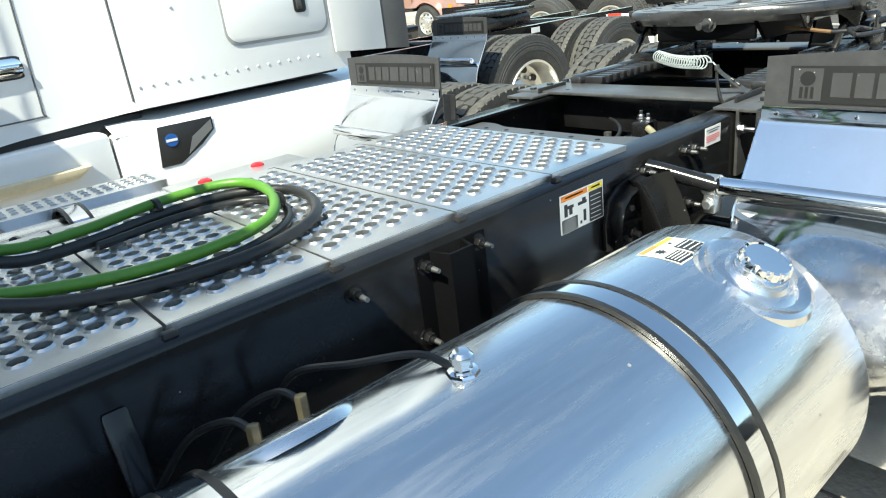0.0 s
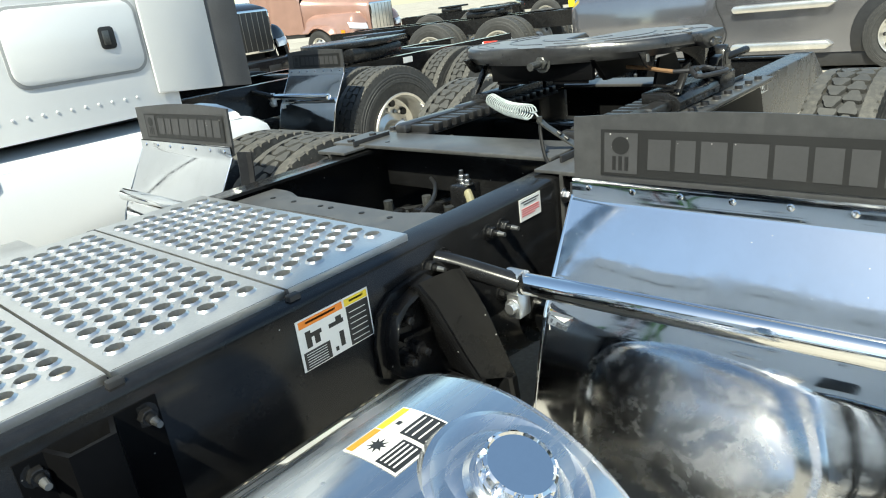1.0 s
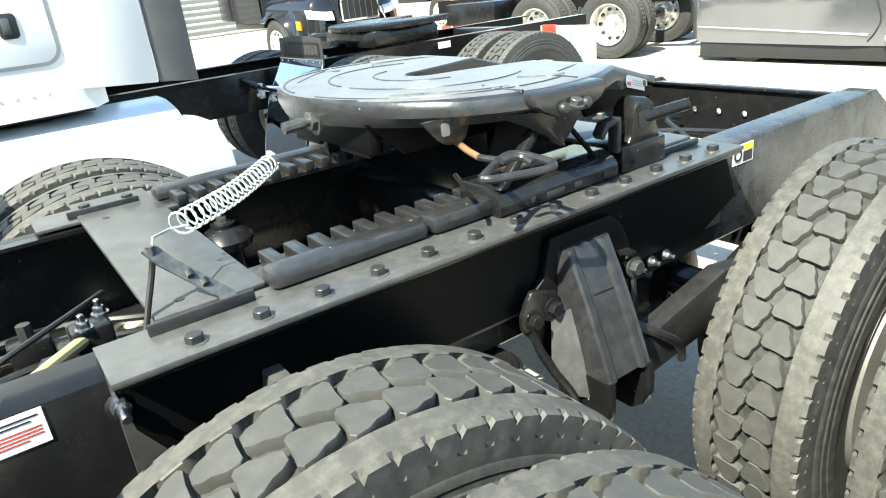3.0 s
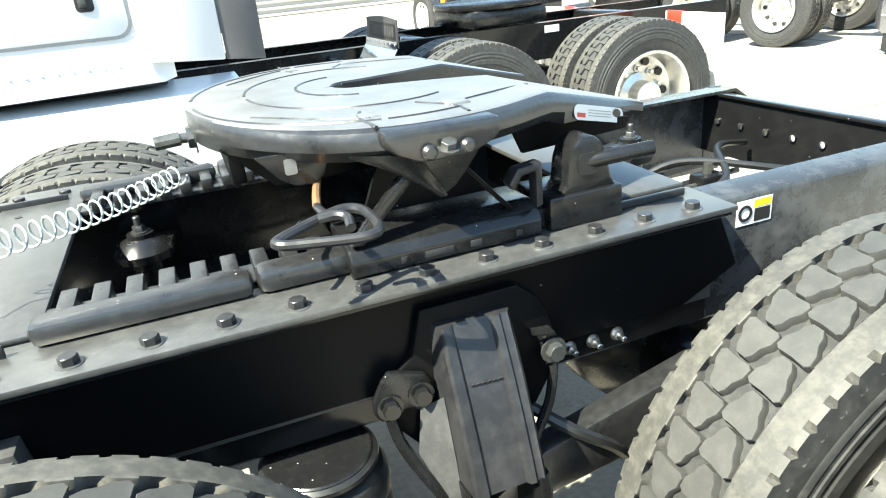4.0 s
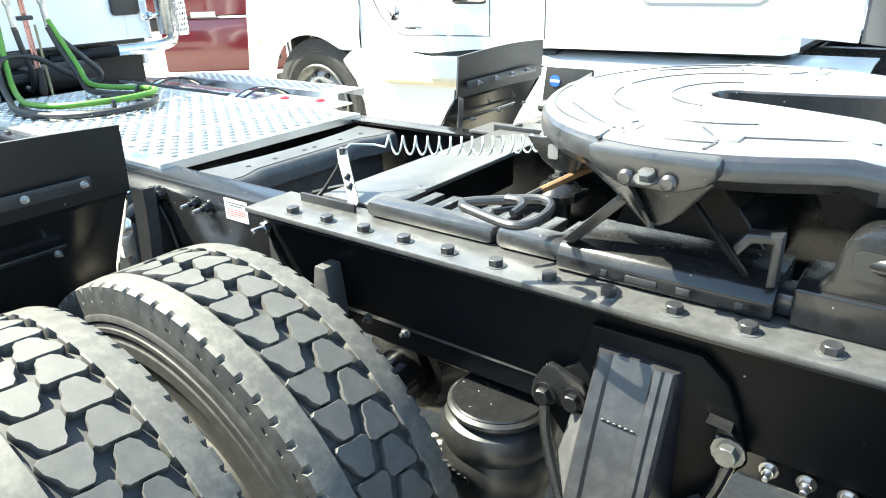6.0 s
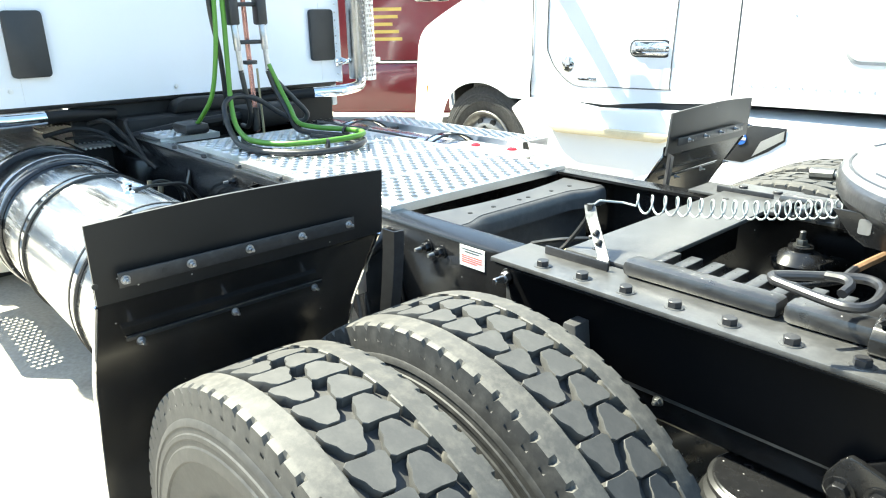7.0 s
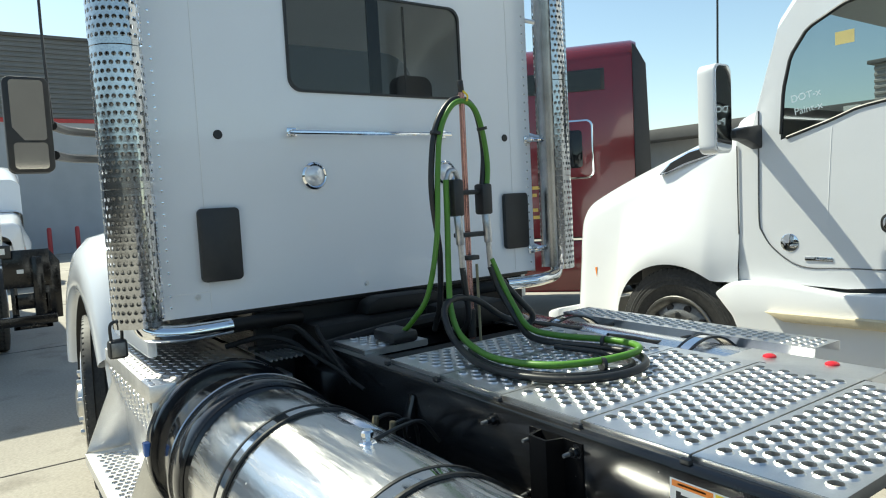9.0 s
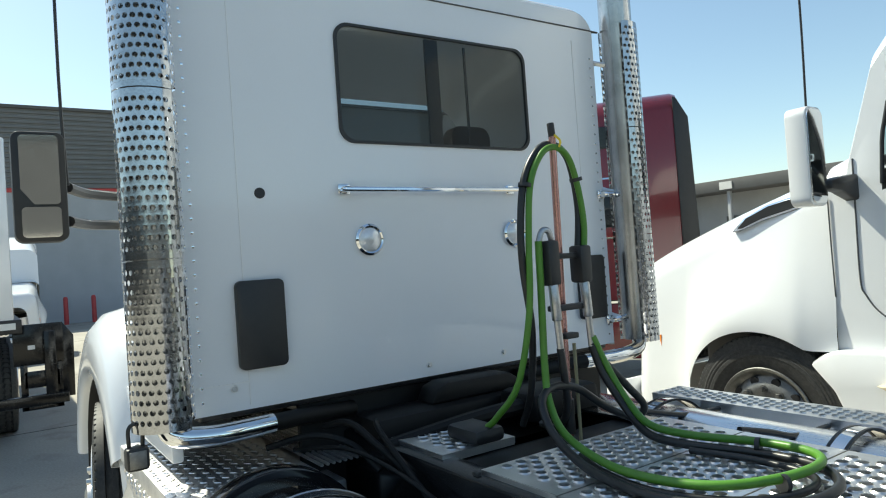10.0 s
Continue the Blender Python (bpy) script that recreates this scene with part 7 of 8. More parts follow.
def tandem_rear(t, paint, x_from, x_to, axles, flaps=None):
    """Bare rear frame: rails, cross pieces, duals and the low coupling plate."""
    for s in (-1, 1):
        part("frame_rail", prism([(s * WEB, LOW), (s * WEB, TOP), (s * (WEB - 0.08), TOP), (s * (WEB - 0.08), TOP - 0.01), (s * (WEB - 0.01), TOP - 0.01), (s * (WEB - 0.01), LOW)], x_from, x_to, "yz"), BLACK, t)
        for x in axles:
            dual(t, x, s)
    for k in range(4):
        x = x_from + (x_to - x_from) * (k + 0.5) / 4
        part("crossmember", box(x - 0.06, x + 0.06, -WEB + 0.01, WEB - 0.01, 0.80, 0.985, 0.01), BLACK, t)
    for x in axles:
        part("axle", rod((x, -0.9, 0.503), (x, 0.9, 0.503), 0.08, n=16), BLACK, t)
    mid = sum(axles) / len(axles)
    own = prism([(mid + 0.40 * math.cos(radians(a)), 0.46 * math.sin(radians(a))) for a in range(70, 291, 10)] + [(mid + 0.5, -0.27), (mid + 0.2, -0.06), (mid, 0.0), (mid + 0.2, 0.06), (mid + 0.5, 0.27)], 1.12, 1.165, "xy", 0.006)
    part("fifth_wheel", own, CAST, t, "black coupling plate")
    part("coupling_base", box(mid - 0.3, mid + 0.3, -0.40, 0.40, 1.0, 1.12, 0.03), CAST, t)


def cut_window(bm, outline):
    """Opens a convex outline, drawn in x and z, through both sides of a body."""
    k = len(outline)
    cx_, cz_ = sum(a for a, _ in outline) / k, sum(b for _, b in outline) / k
    planes = []
    for i in range(k):
        (a, b), (c, e) = outline[i], outline[(i + 1) % k]
        n = Vector((e - b, 0, a - c))
        if n.dot(Vector((cx_ - a, 0, cz_ - b))) > 0:
            n = -n
        planes.append((Vector((a, 0, b)), n.normalized()))
        bmesh.ops.bisect_plane(bm, geom=bm.verts[:] + bm.edges[:] + bm.faces[:], plane_co=planes[-1][0], plane_no=n)
    gone = [f for f in bm.faces if abs(f.normal.y) > 0.5 and all((f.calc_center_median() - co).dot(n) < 0 for co, n in planes)]
    bmesh.ops.delete(bm, geom=gone, context="FACES")


def conventional(name, at, turn, paint, label, sleeper=2.0, high=3.6, nose=-1.15, fire=0.58, group="", w=1.2, z_nose=1.45, z_fire=1.80, cab_len=1.33, windows=(), flared=False, mesh=None, disc=None):
    """A long-nosed road tractor; its own x runs to the rear from the front axle."""
    t = thing(name, at, label, "truck", group=group, turn=turn)
    if flared:
        part("front_clip", hood(nose + 0.06, 0.0, fire + 0.04, 0.98, w + 0.005, w - 0.045, 1.33, 1.42, behind=0.93, arch=0.57, arch_x=-0.02, r=0.30), paint, t, "rounded flared front fenders")
        part("hood", loft([(nose + 0.0, 0.44, 0.70, z_nose - 0.02, 0.10, 0.03), (nose + 0.05, 0.50, 0.80, z_nose + 0.03, 0.14, 0.05), (nose + 0.5, 0.62, 0.90, z_nose + 0.13, 0.18, 0.08), (fire - 0.3, 0.86, 0.95, z_fire - 0.05, 0.22, 0.10), (fire + 0.02, w - 0.09, 0.95, z_fire, 0.22, 0.08)]), paint, t, "narrow centre hood above the fenders")
    else:
        part("hood", hood(nose, 0.0, fire, 1.0, w + 0.005, w - 0.045, z_nose, z_fire, behind=0.93, arch=0.55, arch_x=-0.035), paint, t, "sloped hood with wheel arches")
    body = [(fire - 0.01, w - 0.07, 0.93, z_fire + 0.01, 0.12, 0.04), (fire + 0.10, w - 0.065, 0.93, z_fire + 0.06, 0.14, 0.05), (fire + 0.27, w - 0.062, 0.945, 2.62, 0.16, 0.10),
            (fire + 0.65, w - 0.06, 0.938, 2.66 + (high - 2.66) * 0.45, 0.2, 0.12), (fire + 1.0, w - 0.06, 0.975, 2.66 + (high - 2.66) * 0.85, 0.25, 0.12), (fire + cab_len - 0.05, w - 0.05, 1.005, high, 0.25, 0.12)]
    end = fire + cab_len + sleeper
    body += [(fire + cab_len, w - 0.02, 1.01, high, 0.25, 0.12), (fire + cab_len + 0.05, w, 1.015, high, 0.25, 0.12), (end - 0.06, w, 1.03, high, 0.25, 0.12), (end, w - 0.03, 1.045, high - 0.02, 0.25, 0.12)]
    shell = loft(body)
    front = [f for f in shell.faces if fire + 0.11 < f.calc_center_median().x < fire + 0.36 and f.normal.z > 0.25 and f.calc_center_median().z > z_fire]
    pane = bmesh.new()
    for f in front:
        pane.faces.new([pane.verts.new(v.co) for v in f.verts])
    bmesh.ops.remove_doubles(pane, verts=pane.verts, dist=1e-5)
    bmesh.ops.delete(shell, geom=front, context="FACES")
    for outline in windows:
        cut_window(shell, outline)
    part("cab_shell", shell, paint, t, "cab and sleeper body")
    ws = part("windshield", pane, SHIELD, t, "tinted windshield")
    ws.visible_shadow = False
    part("back_wall", box(end - 0.04, end - 0.02, -w + 0.03, w - 0.03, 1.05, high - 0.14, 0.01), paint, t)
    part("door_sill", box(fire - 0.02, fire + cab_len + 0.05, -w + 0.085, w - 0.085, 0.84, 1.0, 0.02), PLASTIC, t)
    part("cab_floor", box(fire, end - 0.05, -w + 0.13, w - 0.13, 1.0, 1.06, 0.01), SATIN, t)
    for s in (-1, 1):
        wheel(t, 0.0, s * (w - 0.165), 0.503, s, "rib", deep=False, disc=disc, label="dull grey steel wheel" if disc else "")
        part("wheel_well", prism([(0.54 * math.cos(radians(a)), 0.5 + 0.54 * math.sin(radians(a))) for a in range(0, 181, 10)], s * (w - 0.42), s * (w - 0.38), "xz"), PLASTIC, t)
    part("axle", rod((0, -1, 0.5), (0, 1, 0.5), 0.06), BLACK, t)
    part("engine_block", box(nose + 0.25, fire + 0.2, -0.38, 0.38, 0.6, 1.3, 0.05), PLASTIC, t)
    # nose: grille, bumper, lamps
    gz = 0.84 if flared else 0.62
    gr = part("grille", prism(rounded(-0.42, 0.42, gz, z_nose - 0.12 + (0.10 if flared else 0.0), 0.06), nose - 0.03, nose + 0.05, "yz", 0.01), CHROME, t, "bright grille surround")
    if flared:
        part("mesh_backing", box(nose - 0.036, nose - 0.029, -0.385, 0.385, gz + 0.04, z_nose - 0.06, 0.003), mesh, gr, "fine grille mesh")
        for k in range(5):
            y = -0.26 + 0.13 * k
            part("grille_bar", box(nose - 0.044, nose - 0.036, y - 0.006, y + 0.006, gz + 0.04, z_nose - 0.06, 0.002), DULL, gr)
    else:
        for k in range(9):
            y = -0.36 + 0.09 * k
            part("grille_slot", box(nose - 0.04, nose - 0.031, y - 0.03, y + 0.03, 0.66, z_nose - 0.17, 0.003), PLASTIC, gr)
    hi = 0.70 if flared else 0.56
    bp = part("bumper", prism([(nose - 0.10, 0.30), (nose - 0.12, hi), (nose + 0.02, hi + 0.04), (nose + 0.02, 0.30)], -w + 0.05, w - 0.05, "xz", 0.03), paint, t, "front bumper")
    if flared:
        for s in (-1, 1):
            part("bumper_opening", box(nose - 0.123, nose - 0.113, s * 0.12, s * 0.42, 0.42, 0.58, 0.01), PLASTIC, bp, "dark bumper opening")
            part("fog_lamp", box(nose - 0.123, nose - 0.113, s * 0.72, s * 0.92, 0.44, 0.55, 0.01), PLASTIC, bp)
    zl = 0.10 if flared else 0.0
    for s in (-1, 1):
        own = sheet([[(nose + 0.0 + q, s * 0.56, z0 + zl), (nose + 0.02 + q, s * 0.70, z0 + zl + 0.01), (nose + 0.07 + q, s * 0.82, z0 + zl + 0.03), (nose + 0.15 + q, s * 0.92, z0 + zl + 0.05), (nose + 0.26 + q, s * 0.99, z0 + zl + 0.07)] for z0, q in (((0.80, 0.0), (0.86, 0.01), (0.91, 0.03), (0.95, 0.06)) if flared else ((0.72, 0), (0.82, 0), (0.92, 0), (1.0, 0)))], 0.05)
        hl = part("headlamp", own, LENS, t, "large clear headlamp")
        part("turn_signal", sheet([[(nose + 0.25 + zl, s * (0.995 + zl), z0), (nose + 0.30 + zl, s * (1.015 + zl), z0 + 0.01), (nose + 0.35 + zl, s * (1.035 + zl), z0 + 0.02)] for z0 in (0.78, 0.86, 0.93)], 0.04), AMBER, hl)
    return t, end


# the white sleeper tractor beside
WIN_A = [(0.735, 1.81), (1.03, 1.895), (1.17, 1.945), (1.17, 2.53), (1.10, 2.52), (0.90, 2.43), (0.80, 2.29), (0.755, 2.10)]
WIN_B = [(1.17, 1.945), (1.58, 2.0), (1.58, 2.54), (1.17, 2.53)]
white, end = conventional("sleeper_truck", (-0.98, 3.58, 0), 0, WHITE, "white high-roof sleeper tractor truck, parked beside the first truck", sleeper=1.395, cab_len=1.54, fire=0.455, nose=-1.2, high=3.7, w=1.205, z_nose=1.38, z_fire=1.98,
                          windows=(WIN_A, WIN_B), disc=WORN)
# doors, seams, trim on the side that is seen
for s in (-1, 1):
    pts = [(0.60, 2.0), (0.595, 1.7), (0.592, 1.34), (0.615, 1.25), (0.69, 1.15), (0.85, 1.055), (1.10, 1.055), (1.55, 1.065), (1.576, 1.09), (1.582, 1.3), (1.588, 1.5), (1.605, 2.0), (1.61, 2.6)]
    part("door_seam", tube([(x, s * (1.1435 + max(0.0, x - 1.44) * 0.028), z) for x, z in pts], 0.0045, 6, 6), SEAM, white)
    part("sleeper_seam", tube([(1.997, s * 1.1865, z) for z in (1.06, 1.5, 2.2, 2.9, 3.4)], 0.006, 6, 2), SEAM, white)
    part("hood_seam", tube([(0.452, s * 1.142, 1.80), (0.452, s * 1.142, 1.5), (0.454, s * 1.141, 1.24)], 0.004, 6, 6), SEAM, white)
    part("door_crease", tube([(1.03, s * 1.142, 1.86), (1.015, s * 1.142, 1.6), (1.0, s * 1.142, 1.30)], 0.004, 6, 5), WHITE, white)
    rim = [(0.735, 1.81), (1.03, 1.895), (1.17, 1.945), (1.58, 2.0), (1.58, 2.54), (1.17, 2.53), (1.10, 2.52), (0.90, 2.43), (0.80, 2.29), (0.755, 2.10), (0.735, 1.81)]
    bm = tube([(a, s * 1.141, b) for p, q in zip(rim, rim[1:]) for a, b in (Vector(p).lerp(Vector(q), 0.12), Vector(p).lerp(Vector(q), 0.5), Vector(p).lerp(Vector(q), 0.88))], 0.011, 8, 2, smooth=False)
    fr = part("side_window", bm, PLASTIC, white, "tinted cab door window in a black seal")
    bm = bmesh.new()
    bm.faces.new([bm.verts.new((a, s * 1.139, b)) for a, b in rim[:-1]])
    p = part("pane", bm, SHIELD, fr, smooth=0)
    p.visible_shadow = False
    seat = prism(rounded(s * 0.52 - 0.25, s * 0.52 + 0.25, 1.45, 2.2, 0.1), 1.55, 1.70, "yz", 0.04)
    part("seat_back", seat, CLOTH, white)
part("dash", box(0.50, 0.86, -1.05, 1.05, 1.45, 1.78, 0.06), PLASTIC, white)
part("steering_wheel", moved(lathe([(0.20, -0.012), (0.213, 0.0), (0.20, 0.012), (0.188, 0.0)], "x", 28, (0, 0, 0), close=True), Matrix.Translation((1.18, -0.52, 2.0)) @ Matrix.Rotation(radians(30), 4, "Y")), PLASTIC, white)
part("window_sticker", prism([(1.05, 2.30), (1.15, 2.30), (1.15, 2.37), (1.05, 2.37)], -1.1405, -1.142, "xz"), surface("paper_sticker", (0.6, 0.5, 0.2), 0.6), white)
for k, word in enumerate(("DOT-x", "Paint-x")):
    part("marker_writing", moved(letters(word, 0.058), Matrix.Translation((0.80 + k * 0.02, -1.1415, 2.02 - k * 0.075)) @ Matrix.Rotation(radians(90), 4, "X") @ Matrix.Rotation(radians(8), 4, "Z")), MARKER, white, "white marker writing on the window", smooth=0)
own = prism(rounded(1.29, 1.56, 1.265, 1.355, 0.04), -1.140, -1.158, "xz", 0.006)
dh = part("door_handle", own, CHROME, white, "chrome door handle")
part("cup", prism(rounded(1.275, 1.575, 1.255, 1.365, 0.045), -1.139, -1.147, "xz", 0.003), PLASTIC, dh)
part("pull", box(1.33, 1.54, -1.158, -1.175, 1.295, 1.325, 0.008), CHROME, dh)
part("emblem", lathe([(0.0, -0.004), (0.05, -0.003), (0.055, 0.0)], "y", 28, (0.78, -1.144, 1.194)), CHROME, white, "round chrome emblem")
part("model_plate", box(0.87, 1.03, -1.140, -1.149, 1.09, 1.115, 0.003), CHROME, white, "chrome model plate, unreadable")
side_panel(white, "hood_marker", rounded(0.05 - 0.06, 0.05 + 0.06, 1.19, 1.225, 0.008), -1.14, -0.022, CHROME)
own = prism([(-0.20, 1.650), (-0.11, 1.735), (0.05, 1.805), (0.28, 1.850), (0.33, 1.84), (0.33, 1.775), (0.02, 1.705), (-0.14, 1.652)], -0.90, -1.075, "xz", 0.008)
hv = part("hood_vent", own, CHROME, white, "slanted hood vent with chrome rim")
part("vent_mesh", prism([(-0.155, 1.668), (-0.09, 1.732), (0.06, 1.793), (0.29, 1.838), (0.315, 1.83), (0.315, 1.788), (0.015, 1.722), (-0.12, 1.672)], -1.075, -1.079, "xz"), PLASTIC, hv)
# mirror
for s in (-1, 1):
    md = part("mirror_head", prism(rounded(s * 1.50 - 0.09, s * 1.50 + 0.09, 1.745, 2.265, 0.05), 0.48, 0.59, "yz", 0.03), WHITE, white, "tall white door mirror with chrome edge")
    part("mirror_glass", prism(rounded(s * 1.505 - 0.075, s * 1.505 + 0.075, 1.76, 2.25, 0.04), 0.591, 0.598, "yz"), CHROME, md)
    part("mirror_arm", prism([(s * 1.10, 1.76), (s * 1.10, 1.92), (s * 1.30, 1.90), (s * 1.42, 1.88), (s * 1.42, 1.83), (s * 1.30, 1.82)], 0.54, 0.62, "yz", 0.015), PLASTIC, white)
part("aerial", tube([(0.54, -1.47, 2.25), (0.55, -1.47, 2.8), (0.54, -1.46, 3.6)], 0.006, 6, 4), PLASTIC, white, "thin black whip aerial")
# storage door, rivets and the lower lip of the sleeper
own = prism(rounded(2.58, 3.23, 1.27, 1.62, 0.07), -1.205, -1.215, "xz", 0.004)
sd = part("storage_door", own, WHITE, white, "white storage door with grey seal")
own = prism(rounded(2.565, 3.245, 1.255, 1.635, 0.08), -1.2045, -1.2105, "xz", 0.002)
part("seal", own, surface("grey_seal", (0.35, 0.36, 0.37), 0.6), sd)
own = prism(rounded(3.02, 3.10, 1.39, 1.50, 0.02), -1.215, -1.222, "xz", 0.003)
part("latch", own, PLASTIC, sd, "black paddle latch")
part("latch_paddle", box(3.035, 3.07, -1.222, -1.229, 1.41, 1.48, 0.004), BOLT, sd)
own = bmesh.new()
for k in range(17):
    lathe([(0.008, 0.0), (0.006, -0.004), (0.0, -0.005)], "y", 8, (2.04 + k * 0.0685, -1.205, 1.13), bm=own)
for k in range(22):
    lathe([(0.008, 0.0), (0.006, -0.004), (0.0, -0.005)], "y", 8, (3.32, -1.205, 1.15 + k * 0.06), bm=own)
    lathe([(0.008, 0.0), (0.006, -0.004), (0.0, -0.005)], "y", 8, (2.30, -1.205, 1.50 + k * 0.09), bm=own)
tagged(part("rivets", own, WHITE, white), kind="stuff")
for s in (-1, 1):
    part("side_extender", prism([(3.25, 1.13), (3.64, 1.10), (3.64, 3.65), (3.25, 3.65)], s * 1.215, s * 1.235, "xz", 0.01), WHITE, white, "white side extender panel")
    part("extender_edge", prism([(3.645, 1.10), (3.84, 1.08), (3.84, 3.6), (3.645, 3.65)], s * 1.205, s * 1.225, "xz", 0.006), surface("grey_rubber_edge", (0.11, 0.11, 0.115), 0.55), white, "dark grey rubber edge of the extender")
    # chassis fairing with its badge recess
    own = prism([(1.835, 0.36), (1.835, 0.915), (1.90, 0.92), (3.60, 0.925), (3.78, 0.90), (3.88, 0.84), (3.93, 0.70), (3.95, 0.36)], s * 1.10, s * 1.255, "xz", 0.035)
    ff = part("chassis_fairing", own, WHITE, white, "white chassis fairing over the tank")
    own = prism([(2.03, 0.70), (2.055, 0.915), (2.36, 0.915), (2.36, 0.845), (2.28, 0.78), (2.14, 0.70)], s * 1.2555, s * 1.259, "xz", 0.002)
    part("fairing_shoulder", sheet([[(x, s * 1.250, 0.905), (x, s * 1.225, 0.932), (x, s * 1.17, 0.952), (x, s * 1.10, 0.968), (x, s * 1.00, 0.985), (x, s * 0.80, 0.99)] for x in (1.84, 2.2, 2.8, 3.4, 3.70)], 0.01), WHITE, ff)
    bd = part("badge_recess", own, PLASTIC, ff, "black recess with blue badge")
    own = prism([(2.19, 0.74), (2.35, 0.85), (2.35, 0.90), (2.23, 0.83)], s * 1.2595, s * 1.2615, "xz")
    part("recess_slope", own, DECK, bd)
    own = bmesh.new()
    rod((2.115, s * 1.259, 0.835), (2.115, s * 1.263, 0.835), 0.035, n=24, bm=own)
    part("badge", own, BLUE, bd)
    part("badge_bar", box(2.085, 2.145, s * 1.263, s * 1.265, 0.828, 0.842), PAPER, bd)
    # steps under the door
    own = prism([(0.535, 0.36), (0.51, 0.56), (0.44, 0.72), (0.315, 0.862), (0.40, 0.925), (0.475, 0.948), (0.68, 0.953), (0.84, 0.943), (1.08, 0.915), (1.45, 0.935), (1.78, 0.945), (1.825, 0.93), (1.825, 0.36)], s * 0.98, s * 1.225, "xz", 0.03)
    st = part("step_fairing", own, WHITE, white, "white step fairing below the door")
    part("step_tread", prism([(0.80, 0.735), (1.62, 0.749), (1.70, 0.805), (0.68, 0.785)], s * 1.15, s * 1.28, "xz", 0.012), SILL, st, "cream-lit step tread")
    for ob in FENDER:
        if s < 0:
            clone(ob, white, pose(2.93, 0.0, 0.0))
tandem_rear(white, WHITE, 0.7, 7.6, (5.08, 6.30))
for s in (-1, 1):
    mf = part("rear_mud_flap", box(6.86, 6.87, s * 0.62, s * 1.22, 0.35, 0.98, 0.003), PAPER, white, "white hatched rear flap")
    own = bmesh.new()
    for k in range(5):
        box(6.858, 6.872, min(s * 0.62, s * 1.22) + 0.02 + k * 0.115, min(s * 0.62, s * 1.22) + 0.05 + k * 0.115, 0.37, 0.96, bm=own)
    part("reflective_strip", box(6.856, 6.874, s * 0.64, s * 0.80, 0.90, 0.985, 0.001), REDPRINT, mf, "red reflective patch")
    part("hatching", own, surface("grey_hatching", (0.25, 0.25, 0.26), 0.6), mf)
part("tail_label", box(6.0 - 0.06, 6.0 + 0.06, -WEB - 0.002, -WEB, 1.0 - 0.08, 0.97), PAPER, white)

# a wine-red sleeper tractor beyond
red, end = conventional("sleeper_truck", (-7.2, 3.35, 0), 38, WINE, "wine-red sleeper tractor truck with dark rear edge", sleeper=2.15, high=3.35, w=1.22)
part("extender_edge", prism([(4.02, 1.0), (4.22, 1.0), (4.17, 3.0), (4.06, 3.22), (4.02, 3.25)], -1.18, -1.23, "xz", 0.006), PLASTIC, red, "dark rear edge")
own = prism(rounded(3.05, 3.55, 1.72, 2.42, 0.08), -1.2205, -1.227, "xz", 0.002)
vw = part("sleeper_window_trim", own, CHROME, red, "thin bright window surround")
part("panel", prism(rounded(3.07, 3.53, 1.74, 2.40, 0.07), -1.2272, -1.229, "xz", 0.001), WINE, vw)
part("pane", prism(rounded(3.14, 3.42, 1.85, 2.30, 0.05), -1.2292, -1.232, "xz", 0.001), DARKGLASS, vw)
side_window(red, [(2.4, 2.75), (3.7, 2.75), (3.7, 3.0), (2.5, 3.0)], -1.2205, -0.008)
own = bmesh.new()
for k, (a, b) in enumerate(((2.25, 2.9), (2.32, 2.85), (2.40, 2.78), (2.30, 2.86), (2.25, 2.90))):
    box(a, b, -1.221, -1.224, 1.62 - k * 0.09, 1.66 - k * 0.09, bm=own)
part("lettering_bars", own, surface("gold_lettering", (0.5, 0.35, 0.08), 0.5), red)
part("tail_lamp_box", box(2.3, 2.6, -1.225, -1.21, 1.0, 1.06, 0.004), PAPER, red)
part("chassis_fairing", box(1.9, 4.1, -1.24, -1.1, 0.35, 0.98, 0.03), WINE, red)

# black and rose tractors in the far row, noses to the aisle
ink, end = conventional("tractor_truck", (8.3, 11.85, 0), 93.5, INK, "gloss black tractor truck with a tall grille, facing the aisle", nose=-1.3, sleeper=0.6, high=3.0, z_nose=1.66, z_fire=1.88, flared=True, mesh=PLASTIC, group="far row trucks")
rose, end = conventional("tractor_truck", (13.75, 13.95, 0), 92.3, ROSE, "rose-coloured metallic tractor truck facing the aisle", nose=-1.35, sleeper=0.8, high=3.2, z_nose=1.56, z_fire=1.88, flared=True, mesh=RIM, group="far row trucks")

# a bare tandem chassis across the aisle
far = thing("truck_chassis", (11.0, 6.79, 0), "black truck chassis with bright tandem wheels, standing across the aisle", "truck", turn=-77, group="far row trucks")
tandem_rear(far, INK, -3.4, 2.0, (-0.66, 0.66))
own = box(1.95, 2.05, -1.15, 1.15, 0.78, 0.95, 0.02)
tb = part("tail_beam", own, BLACK, far, "black tail beam with lamps")
for s in (-1, 1):
    part("tail_lamp", box(2.05, 2.07, s * 0.75, s * 1.05, 0.82, 0.92, 0.006), REDLENS, tb)
    part("side_marker", box(1.90, 2.0, s * 1.155, s * 1.17, 1.05, 1.25, 0.006), YELLOW, tb)
part("battery_box", box(-2.6, -1.5, -1.15, -0.5, 0.4, 0.95, 0.03), BLACK, far)

